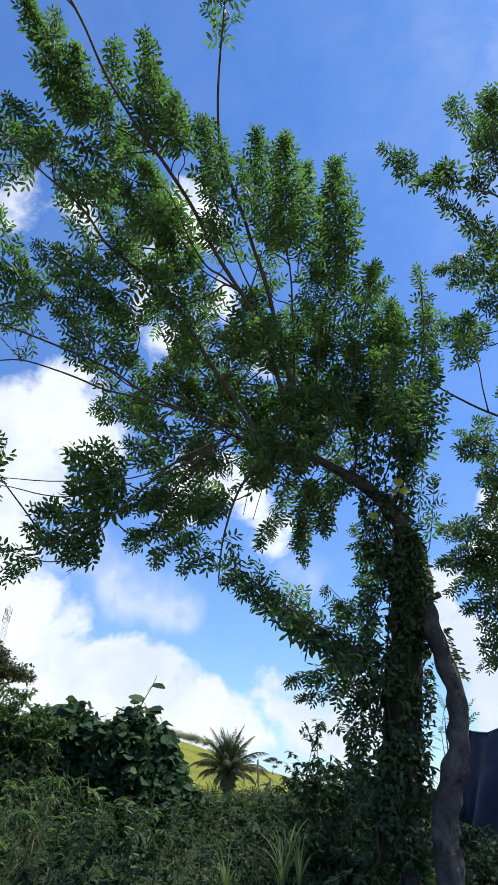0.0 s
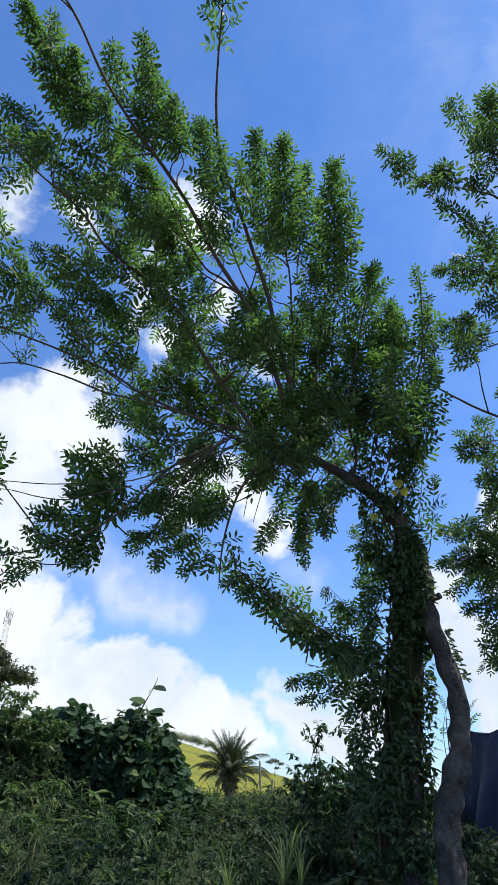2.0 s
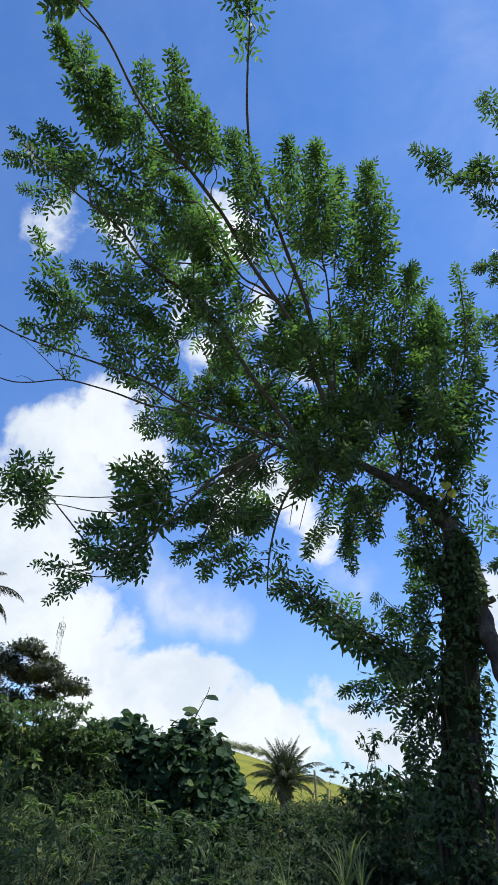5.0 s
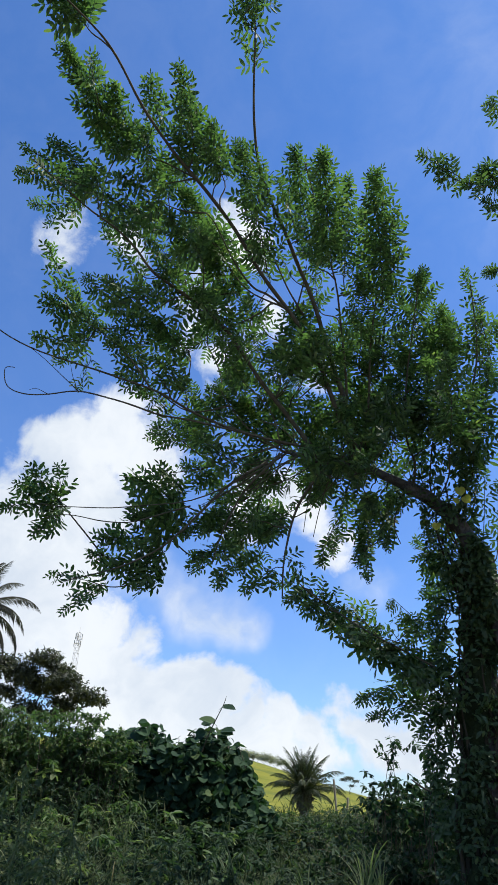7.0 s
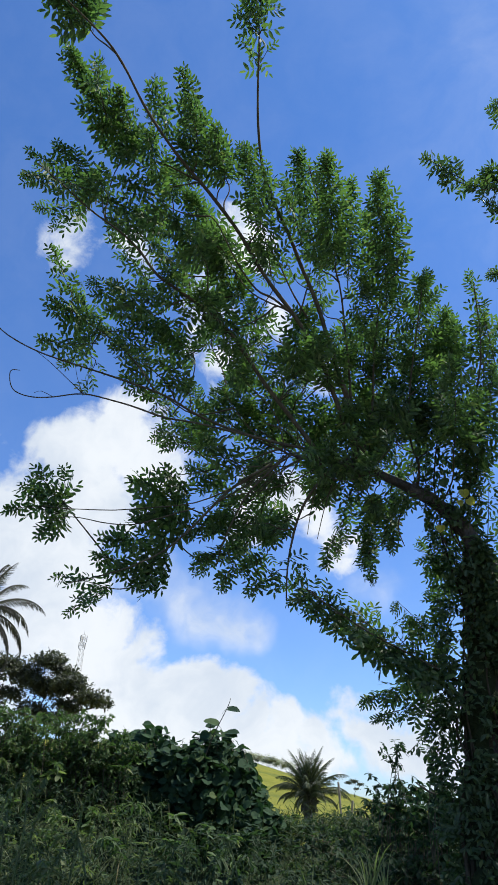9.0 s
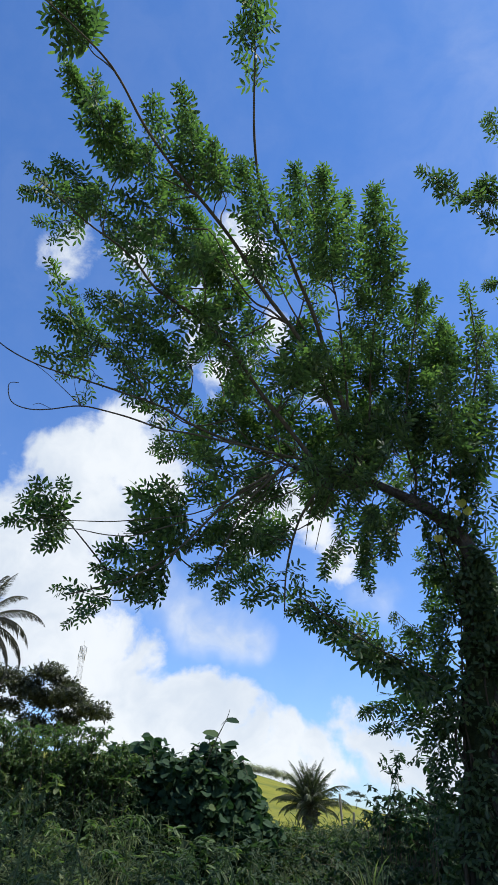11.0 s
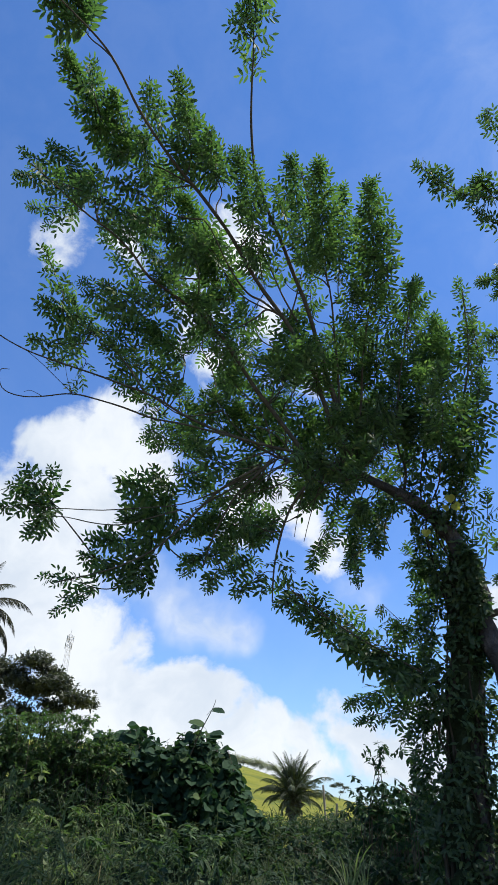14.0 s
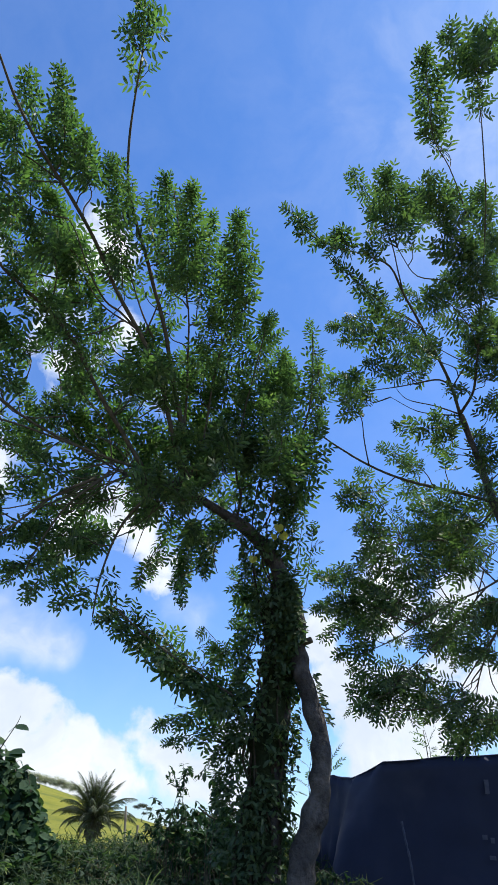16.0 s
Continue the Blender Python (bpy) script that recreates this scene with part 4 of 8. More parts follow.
wand(main, (0.81, 4.36, 2.16), (0.63, 4.37, 2.08), (0.44, 4.32, 2.02), 32, 0.12, 0.35, 4)
wand(main, (0.83, 4.30, 2.09), (0.76, 4.32, 2.02), (0.70, 4.35, 1.95), 14, 0.10, 0.35, 3)
wand(main, (0.89, 4.48, 2.48), (0.74, 4.55, 2.63), (0.59, 4.53, 2.76), 26, 0.13, 1.10, 4)
wand(main, (0.90, 4.32, 2.52), (0.79, 4.37, 2.56), (0.67, 4.33, 2.58), 26, 0.12, 0.35, 4)
wand(main, (0.91, 4.29, 2.72), (0.85, 4.34, 2.91), (0.76, 4.33, 3.07), 26, 0.12, 0.35, 4)
wand(main, (0.91, 4.22, 2.84), (0.84, 4.17, 2.88), (0.75, 4.11, 2.91), 22, 0.12, 0.35, 4)
wand(main, (0.91, 4.30, 2.62), (0.85, 4.31, 2.70), (0.81, 4.37, 2.78), 22, 0.12, 0.35, 4)
wand(main, (0.92, 4.11, 2.95), (0.85, 4.09, 2.99), (0.80, 4.11, 3.05), 18, 0.10, 0.55, 3)
wand(second, (1.80, 2.29, 5.84), (1.77, 2.20, 5.90), (1.71, 2.07, 5.92), 36, 0.21, 0.12, 6)
wand(second, (1.84, 2.37, 6.03), (1.72, 2.30, 6.10), (1.61, 2.23, 6.17), 24, 0.18, 0.12, 5)
wand(second, (1.70, 2.10, 5.68), (1.71, 2.03, 5.71), (1.70, 1.91, 5.68), 20, 0.14, 0.12, 4)
wand(second, (1.83, 2.36, 5.64), (1.83, 2.35, 5.74), (1.80, 2.29, 5.78), 17, 0.12, 0.12, 4)
wand(second, (1.74, 2.76, 5.85), (1.62, 2.58, 6.05), (1.52, 2.41, 6.22), 57, 0.15, 0.12, 4)
wand(second, (1.83, 2.78, 5.77), (1.72, 2.71, 5.74), (1.65, 2.70, 5.79), 12, 0.11, 0.12, 3)
wand(second, (1.56, 3.17, 5.29), (1.48, 3.04, 5.40), (1.40, 2.90, 5.52), 39, 0.20, 0.12, 6)
wand(second, (1.60, 3.43, 5.79), (1.48, 3.39, 5.93), (1.33, 3.33, 6.05), 27, 0.14, 0.12, 4)
wand(second, (1.67, 3.20, 5.47), (1.65, 3.15, 5.59), (1.61, 3.08, 5.68), 24, 0.15, 0.12, 5)
wand(second, (1.62, 3.30, 5.39), (1.52, 3.28, 5.39), (1.44, 3.27, 5.41), 14, 0.12, 0.12, 4)
wand(second, (1.76, 3.33, 5.37), (1.74, 3.32, 5.49), (1.68, 3.25, 5.55), 18, 0.13, 0.12, 4)
wand(second, (1.85, 2.97, 5.29), (1.78, 2.93, 5.41), (1.71, 2.86, 5.50), 39, 0.19, 0.12, 6)
wand(second, (1.92, 3.30, 5.74), (1.89, 3.32, 5.83), (1.84, 3.31, 5.89), 21, 0.16, 0.12, 5)
wand(second, (2.06, 3.09, 5.46), (1.98, 3.00, 5.48), (1.92, 2.94, 5.55), 24, 0.15, 0.12, 5)
wand(second, (2.40, 3.32, 5.49), (2.31, 3.19, 5.64), (2.23, 3.08, 5.79), 36, 0.21, 0.12, 6)
wand(second, (1.99, 3.07, 5.02), (1.94, 3.03, 5.13), (1.87, 2.97, 5.23), 39, 0.19, 0.12, 6)
wand(second, (2.26, 3.28, 4.91), (2.17, 3.17, 5.04), (2.05, 3.03, 5.13), 45, 0.22, 0.12, 7)
wand(second, (2.24, 3.45, 4.74), (2.14, 3.37, 4.93), (2.06, 3.31, 5.13), 42, 0.22, 0.35, 7)
wand(second, (2.39, 3.32, 5.08), (2.36, 3.26, 5.26), (2.32, 3.16, 5.40), 30, 0.20, 0.12, 6)
wand(second, (0.98, 3.27, 5.29), (0.88, 3.24, 5.33), (0.76, 3.14, 5.32), 24, 0.11, 0.12, 3)
wand(second, (1.14, 3.57, 5.53), (1.09, 3.58, 5.58), (1.03, 3.53, 5.58), 8, 0.10, 0.12, 3)
wand(second, (1.28, 3.33, 5.24), (1.23, 3.27, 5.23), (1.18, 3.25, 5.28), 21, 0.12, 0.12, 3)
wand(second, (1.15, 3.20, 5.10), (1.08, 3.16, 5.05), (1.02, 3.15, 5.06), 9, 0.10, 0.12, 3)
wand(second, (1.42, 3.26, 5.13), (1.42, 3.27, 5.17), (1.40, 3.24, 5.19), 14, 0.10, 0.12, 3)
wand(second, (1.57, 3.38, 4.80), (1.38, 3.33, 4.90), (1.16, 3.29, 5.05), 36, 0.10, 0.12, 3)
wand(second, (1.69, 3.84, 5.22), (1.63, 3.83, 5.31), (1.55, 3.81, 5.37), 12, 0.10, 0.12, 3)
wand(second, (1.92, 3.88, 5.06), (1.63, 3.93, 5.09), (1.37, 4.02, 5.13), 39, 0.15, 0.35, 4)
wand(second, (1.71, 3.41, 4.74), (1.51, 3.45, 4.77), (1.30, 3.46, 4.74), 27, 0.12, 0.35, 4)
wand(second, (1.78, 3.89, 4.98), (1.64, 4.01, 5.04), (1.46, 4.07, 5.04), 18, 0.11, 0.35, 3)
wand(second, (2.21, 3.75, 5.18), (2.05, 3.72, 5.26), (1.89, 3.76, 5.38), 27, 0.16, 0.35, 5)
wand(second, (1.95, 3.21, 4.78), (1.88, 3.20, 4.80), (1.80, 3.17, 4.79), 21, 0.14, 0.12, 4)
wand(second, (2.16, 3.80, 4.88), (1.98, 3.77, 4.92), (1.82, 3.75, 4.97), 24, 0.15, 0.12, 5)
wand(second, (1.98, 3.50, 4.51), (1.90, 3.51, 4.58), (1.81, 3.51, 4.65), 24, 0.15, 0.12, 5)
wand(second, (2.20, 4.00, 4.92), (2.09, 4.09, 5.00), (1.97, 4.13, 5.07), 20, 0.13, 0.12, 4)
wand(second, (1.83, 3.74, 4.55), (1.70, 3.75, 4.58), (1.55, 3.72, 4.57), 24, 0.14, 0.12, 4)
wand(second, (2.17, 4.04, 4.83), (2.02, 4.10, 4.86), (1.86, 4.12, 4.87), 20, 0.13, 0.12, 4)
wand(second, (1.71, 4.24, 4.66), (1.60, 4.27, 4.74), (1.48, 4.26, 4.78), 30, 0.17, 0.12, 5)
wand(second, (1.66, 4.12, 4.47), (1.58, 4.04, 4.54), (1.49, 3.95, 4.59), 27, 0.16, 0.12, 5)
wand(second, (1.53, 3.90, 4.20), (1.47, 3.90, 4.27), (1.39, 3.82, 4.28), 20, 0.13, 0.12, 4)
wand(second, (2.43, 3.70, 4.54), (2.37, 3.61, 4.64), (2.31, 3.55, 4.75), 36, 0.22, 0.12, 7)
wand(second, (2.58, 3.70, 4.79), (2.49, 3.56, 4.84), (2.43, 3.49, 4.93), 36, 0.23, 0.12, 7)
wand(second, (2.24, 3.61, 4.38), (2.16, 3.60, 4.37), (2.12, 3.65, 4.40), 11, 0.10, 0.12, 3)
wand(second, (2.03, 3.85, 4.16), (1.94, 3.90, 4.19), (1.87, 4.01, 4.27), 20, 0.11, 0.12, 3)
wand(second, (2.21, 3.87, 4.09), (2.16, 3.86, 4.17), (2.14, 3.91, 4.30), 27, 0.16, 0.12, 5)
wand(second, (2.23, 3.99, 4.07), (2.22, 4.04, 4.16), (2.17, 4.02, 4.21), 18, 0.12, 0.12, 4)
wand(second, (2.10, 4.28, 4.12), (2.00, 4.33, 4.20), (1.88, 4.34, 4.25), 17, 0.12, 0.12, 4)
wand(second, (2.07, 4.17, 3.94), (2.04, 4.18, 4.01), (2.02, 4.21, 4.10), 18, 0.12, 0.12, 4)
wand(second, (2.43, 4.44, 4.19), (2.45, 4.45, 4.27), (2.44, 4.42, 4.33), 11, 0.10, 0.12, 3)
wand(second, (2.53, 3.94, 3.91), (2.51, 3.93, 4.05), (2.49, 3.94, 4.19), 30, 0.19, 0.12, 6)
wand(second, (2.39, 3.68, 4.20), (2.37, 3.61, 4.24), (2.39, 3.58, 4.31), 12, 0.12, 0.12, 4)
wand(second, (1.70, 4.19, 3.77), (1.61, 4.26, 3.78), (1.50, 4.26, 3.74), 23, 0.13, 0.35, 4)
wand(second, (2.00, 4.69, 3.89), (1.90, 4.67, 4.03), (1.78, 4.56, 4.13), 24, 0.15, 0.35, 4)
wand(second, (1.97, 4.54, 3.67), (1.86, 4.58, 3.68), (1.73, 4.54, 3.66), 23, 0.14, 0.35, 4)
wand(second, (1.78, 4.21, 3.39), (1.70, 4.18, 3.49), (1.61, 4.11, 3.56), 20, 0.13, 0.35, 4)
wand(second, (1.96, 4.45, 3.40), (1.90, 4.54, 3.46), (1.82, 4.55, 3.47), 20, 0.14, 0.35, 4)
wand(second, (1.87, 4.82, 3.32), (1.68, 4.82, 3.32), (1.51, 4.83, 3.33), 20, 0.14, 0.35, 4)
wand(second, (1.76, 4.64, 3.11), (1.61, 4.67, 3.07), (1.47, 4.74, 3.06), 23, 0.14, 0.35, 4)
wand(second, (1.91, 4.83, 2.88), (1.79, 4.82, 2.81), (1.69, 4.88, 2.77), 21, 0.14, 0.35, 4)
wand(second, (1.97, 4.80, 2.60), (1.87, 4.85, 2.63), (1.79, 4.90, 2.68), 17, 0.12, 0.35, 4)
wand(second, (2.06, 4.80, 2.53), (1.94, 4.86, 2.53), (1.80, 4.93, 2.52), 21, 0.14, 0.35, 4)
wand(second, (1.79, 4.53, 2.39), (1.75, 4.51, 2.37), (1.72, 4.53, 2.36), 11, 0.10, 0.35, 3)
wand(second, (2.54, 4.49, 3.70), (2.47, 4.61, 3.73), (2.34, 4.64, 3.73), 15, 0.16, 0.30, 5)
wand(second, (2.40, 4.40, 3.82), (2.35, 4.49, 3.86), (2.26, 4.52, 3.85), 15, 0.16, 0.30, 5)
wand(second, (2.37, 4.36, 3.66), (2.28, 4.39, 3.67), (2.20, 4.43, 3.69), 15, 0.16, 0.30, 5)
wand(second, (2.49, 4.91, 4.10), (2.40, 4.92, 4.16), (2.30, 4.87, 4.21), 15, 0.18, 0.30, 5)
wand(second, (2.49, 4.66, 3.69), (2.36, 4.67, 3.72), (2.24, 4.67, 3.76), 15, 0.16, 0.30, 5)
wand(second, (2.88, 4.47, 3.92), (2.84, 4.50, 4.02), (2.78, 4.47, 4.07), 15, 0.17, 0.30, 5)
wand(second, (2.37, 4.14, 3.45), (2.31, 4.12, 3.57), (2.26, 4.14, 3.71), 15, 0.15, 0.30, 4)
wand(second, (2.56, 3.90, 3.64), (2.48, 3.87, 3.75), (2.37, 3.78, 3.83), 15, 0.15, 0.30, 4)
wand(second, (2.46, 3.98, 3.68), (2.31, 4.01, 3.74), (2.21, 4.12, 3.83), 15, 0.15, 0.30, 5)
wand(second, (2.51, 4.06, 3.56), (2.38, 4.07, 3.55), (2.27, 4.11, 3.56), 15, 0.15, 0.30, 5)
wand(second, (2.37, 4.64, 3.85), (2.29, 4.63, 3.97), (2.23, 4.62, 4.08), 15, 0.16, 0.30, 5)
wand(second, (2.47, 4.06, 3.58), (2.34, 4.11, 3.66), (2.17, 4.09, 3.71), 15, 0.15, 0.30, 5)
wand(second, (2.75, 4.73, 3.82), (2.59, 4.73, 3.91), (2.46, 4.74, 4.01), 15, 0.17, 0.30, 5)
wand(second, (3.00, 4.67, 3.99), (2.83, 4.65, 4.02), (2.68, 4.69, 4.08), 15, 0.17, 0.30, 5)
wand(second, (2.88, 4.97, 3.55), (2.77, 4.97, 3.58), (2.67, 5.01, 3.64), 15, 0.18, 0.30, 5)
wand(second, (2.60, 4.75, 3.61), (2.53, 4.71, 3.70), (2.47, 4.71, 3.79), 15, 0.17, 0.30, 5)
wand(second, (2.38, 4.70, 3.36), (2.16, 4.68, 3.37), (1.97, 4.75, 3.40), 15, 0.16, 0.30, 5)
wand(second, (2.81, 4.89, 3.70), (2.75, 4.94, 3.88), (2.66, 4.95, 4.03), 15, 0.17, 0.30, 5)
wand(second, (2.34, 4.71, 3.49), (2.24, 4.72, 3.68), (2.10, 4.64, 3.84), 15, 0.16, 0.30, 5)
wand(second, (2.45, 4.43, 3.51), (2.32, 4.50, 3.63), (2.13, 4.53, 3.72), 15, 0.16, 0.30, 5)
wand(second, (2.55, 4.47, 3.56), (2.45, 4.43, 3.73), (2.33, 4.40, 3.90), 15, 0.16, 0.30, 5)
wand(second, (2.55, 4.88, 3.51), (2.45, 4.91, 3.64), (2.34, 4.90, 3.75), 15, 0.17, 0.30, 5)
wand(second, (2.51, 4.14, 3.44), (2.41, 4.18, 3.43), (2.28, 4.17, 3.40), 15, 0.15, 0.30, 5)
wand(second, (2.25, 4.44, 3.33), (2.13, 4.39, 3.44), (2.05, 4.38, 3.58), 15, 0.15, 0.30, 5)
wand(second, (2.70, 4.44, 3.50), (2.58, 4.50, 3.59), (2.45, 4.60, 3.68), 15, 0.16, 0.30, 5)
wand(second, (3.02, 4.80, 3.75), (2.89, 4.81, 3.83), (2.74, 4.78, 3.91), 15, 0.18, 0.30, 5)
wand(second, (2.33, 4.89, 3.42), (2.18, 4.88, 3.54), (2.03, 4.89, 3.68), 15, 0.17, 0.30, 5)
wand(second, (2.84, 4.74, 3.58), (2.69, 4.79, 3.64), (2.50, 4.79, 3.65), 15, 0.17, 0.30, 5)
wand(second, (2.71, 4.48, 3.36), (2.63, 4.46, 3.49), (2.52, 4.37, 3.60), 15, 0.16, 0.30, 5)
wand(second, (2.47, 4.80, 3.44), (2.33, 4.82, 3.50), (2.18, 4.82, 3.52), 15, 0.17, 0.30, 5)
wand(second, (2.51, 4.37, 3.33), (2.42, 4.45, 3.42), (2.30, 4.48, 3.50), 15, 0.15, 0.30, 5)
wand(second, (2.69, 4.90, 3.55), (2.61, 4.87, 3.67), (2.52, 4.80, 3.76), 15, 0.17, 0.30, 5)
wand(second, (2.31, 4.64, 3.49), (2.16, 4.70, 3.60), (2.00, 4.69, 3.70), 15, 0.16, 0.30, 5)
wand(second, (2.81, 4.86, 3.50), (2.67, 4.98, 3.59), (2.50, 4.99, 3.67), 15, 0.17, 0.30, 5)
wand(second, (2.00, 4.74, 3.22), (1.88, 4.72, 3.25), (1.76, 4.70, 3.27), 12, 0.14, 0.35, 4)
wand(second, (2.31, 5.35, 3.19), (2.20, 5.42, 3.24), (2.09, 5.51, 3.29), 12, 0.16, 0.35, 5)
wand(second, (2.31, 5.11, 3.24), (2.21, 5.16, 3.36), (2.08, 5.17, 3.47), 12, 0.15, 0.35, 5)
wand(second, (2.49, 4.95, 3.03), (2.36, 5.03, 3.01), (2.23, 5.13, 2.99), 12, 0.15, 0.35, 5)
wand(second, (2.16, 5.16, 3.27), (1.98, 5.15, 3.33), (1.80, 5.16, 3.41), 12, 0.15, 0.35, 5)
wand(second, (1.93, 4.74, 3.02), (1.79, 4.68, 3.03), (1.68, 4.68, 3.06), 12, 0.14, 0.35, 4)
wand(second, (1.90, 4.79, 3.05), (1.73, 4.87, 2.99), (1.60, 5.04, 2.94), 12, 0.14, 0.35, 4)
wand(second, (2.11, 5.25, 3.18), (1.96, 5.31, 3.16), (1.79, 5.37, 3.13), 12, 0.15, 0.35, 5)
wand(second, (1.94, 4.65, 3.06), (1.77, 4.67, 3.11), (1.58, 4.70, 3.13), 12, 0.14, 0.35, 4)
wand(second, (2.17, 5.15, 3.14), (2.06, 5.21, 3.15), (1.93, 5.21, 3.15), 12, 0.15, 0.35, 5)
wand(second, (1.96, 4.50, 2.94), (1.83, 4.49, 3.01), (1.73, 4.57, 3.12), 12, 0.13, 0.35, 4)
wand(second, (2.13, 4.63, 3.06), (2.01, 4.64, 3.08), (1.91, 4.69, 3.11), 12, 0.14, 0.35, 4)
wand(second, (2.02, 4.65, 3.18), (1.81, 4.62, 3.22), (1.63, 4.64, 3.31), 12, 0.14, 0.35, 4)
wand(second, (1.97, 4.46, 3.08), (1.85, 4.56, 3.09), (1.72, 4.65, 3.10), 12, 0.13, 0.35, 4)
wand(second, (2.29, 4.49, 3.18), (2.20, 4.55, 3.26), (2.10, 4.61, 3.33), 12, 0.14, 0.35, 4)
wand(second, (2.45, 4.88, 3.13), (2.28, 4.93, 3.18), (2.11, 4.98, 3.21), 12, 0.15, 0.35, 4)
wand(second, (2.45, 4.82, 3.21), (2.26, 4.80, 3.24), (2.11, 4.85, 3.30), 12, 0.15, 0.35, 4)
wand(second, (1.86, 4.54, 2.91), (1.76, 4.56, 2.87), (1.69, 4.66, 2.86), 12, 0.13, 0.35, 4)
wand(second, (2.20, 4.83, 3.24), (2.07, 4.94, 3.32), (1.89, 4.99, 3.40), 12, 0.15, 0.35, 4)
wand(second, (1.90, 4.53, 3.01), (1.78, 4.65, 3.09), (1.63, 4.69, 3.15), 12, 0.13, 0.35, 4)
wand(second, (2.44, 4.44, 2.53), (2.33, 4.53, 2.43), (2.22, 4.65, 2.35), 12, 0.12, 0.40, 4)
wand(second, (2.10, 4.75, 2.54), (2.01, 4.82, 2.46), (1.93, 4.89, 2.38), 12, 0.13, 0.40, 4)
wand(second, (2.16, 4.69, 2.65), (2.06, 4.80, 2.58), (1.92, 4.82, 2.49), 12, 0.13, 0.40, 4)
wand(second, (2.38, 4.51, 2.56), (2.25, 4.60, 2.56), (2.16, 4.72, 2.58), 12, 0.13, 0.40, 4)
wand(second, (2.54, 5.16, 2.77), (2.33, 5.17, 2.80), (2.15, 5.24, 2.82), 12, 0.14, 0.40, 4)
wand(second, (2.03, 4.59, 2.35), (1.93, 4.63, 2.35), (1.79, 4.59, 2.34), 12, 0.12, 0.40, 4)
wand(second, (2.46, 4.62, 2.45), (2.33, 4.63, 2.45), (2.22, 4.62, 2.45), 12, 0.13, 0.40, 4)
wand(second, (2.20, 5.26, 2.68), (2.08, 5.35, 2.58), (1.94, 5.46, 2.48), 12, 0.14, 0.40, 4)
wand(second, (2.41, 4.84, 2.63), (2.28, 4.83, 2.66), (2.16, 4.84, 2.70), 12, 0.13, 0.40, 4)
wand(second, (2.68, 4.88, 2.60), (2.56, 4.96, 2.51), (2.42, 5.00, 2.41), 12, 0.14, 0.40, 4)
wand(second, (2.34, 4.37, 2.40), (2.24, 4.40, 2.41), (2.16, 4.47, 2.41), 12, 0.12, 0.40, 4)
wand(second, (2.14, 4.75, 2.61), (2.01, 4.81, 2.55), (1.91, 4.93, 2.51), 12, 0.13, 0.40, 4)
wand(second, (2.62, 5.27, 2.59), (2.49, 5.32, 2.53), (2.38, 5.43, 2.46), 12, 0.14, 0.40, 4)
wand(second, (2.30, 4.78, 2.53), (2.15, 4.81, 2.56), (2.02, 4.88, 2.62), 12, 0.13, 0.40, 4)
wand(second, (2.32, 4.69, 2.50), (2.20, 4.71, 2.45), (2.11, 4.80, 2.41), 12, 0.13, 0.40, 4)
wand(second, (2.56, 5.36, 2.64), (2.41, 5.31, 2.65), (2.29, 5.34, 2.66), 12, 0.15, 0.40, 4)
wand(second, (2.08, 4.54, 2.58), (1.90, 4.55, 2.55), (1.75, 4.64, 2.55), 12, 0.12, 0.40, 4)
wand(second, (2.13, 4.73, 2.58), (2.04, 4.80, 2.51), (1.94, 4.84, 2.42), 12, 0.13, 0.40, 4)
wand(second, (3.05, 4.97, 3.24), (2.89, 5.10, 3.21), (2.73, 5.20, 3.17), 12, 0.15, 0.40, 5)
wand(second, (2.69, 4.78, 3.05), (2.56, 4.90, 3.06), (2.40, 4.97, 3.07), 12, 0.14, 0.40, 4)
wand(second, (2.56, 4.13, 3.04), (2.44, 4.24, 3.02), (2.33, 4.35, 2.98), 12, 0.13, 0.40, 4)
wand(second, (2.78, 4.54, 2.96), (2.64, 4.65, 2.96), (2.45, 4.75, 2.93), 12, 0.14, 0.40, 4)
wand(second, (2.92, 4.47, 3.25), (2.83, 4.60, 3.20), (2.71, 4.73, 3.13), 12, 0.14, 0.40, 4)
wand(second, (2.93, 4.91, 3.11), (2.81, 5.01, 2.97), (2.64, 5.02, 2.83), 12, 0.15, 0.40, 5)
wand(second, (2.91, 4.68, 3.20), (2.83, 4.82, 3.15), (2.68, 4.89, 3.07), 12, 0.14, 0.40, 4)
wand(second, (2.47, 4.20, 2.95), (2.35, 4.29, 2.91), (2.28, 4.45, 2.89), 12, 0.13, 0.40, 4)
wand(second, (2.72, 5.03, 3.01), (2.60, 5.10, 3.03), (2.44, 5.10, 3.03), 12, 0.15, 0.40, 4)
wand(second, (2.43, 4.14, 2.99), (2.31, 4.18, 3.01), (2.17, 4.17, 3.00), 12, 0.13, 0.40, 4)
wand(second, (2.97, 4.59, 3.18), (2.84, 4.64, 3.19), (2.74, 4.71, 3.22), 12, 0.14, 0.40, 4)
wand(second, (2.67, 4.99, 3.06), (2.56, 5.08, 3.12), (2.40, 5.10, 3.16), 12, 0.15, 0.40, 4)
wand(second, (2.38, 4.54, 2.87), (2.33, 4.67, 2.88), (2.25, 4.74, 2.89), 12, 0.13, 0.40, 4)
wand(second, (2.66, 5.09, 3.31), (2.46, 5.14, 3.27), (2.24, 5.22, 3.24), 12, 0.15, 0.40, 5)
wand(second, (2.42, 4.53, 3.06), (2.32, 4.67, 3.07), (2.20, 4.77, 3.04), 12, 0.13, 0.40, 4)
wand(second, (2.83, 5.13, 3.28), (2.72, 5.20, 3.33), (2.60, 5.25, 3.38), 12, 0.15, 0.40, 5)
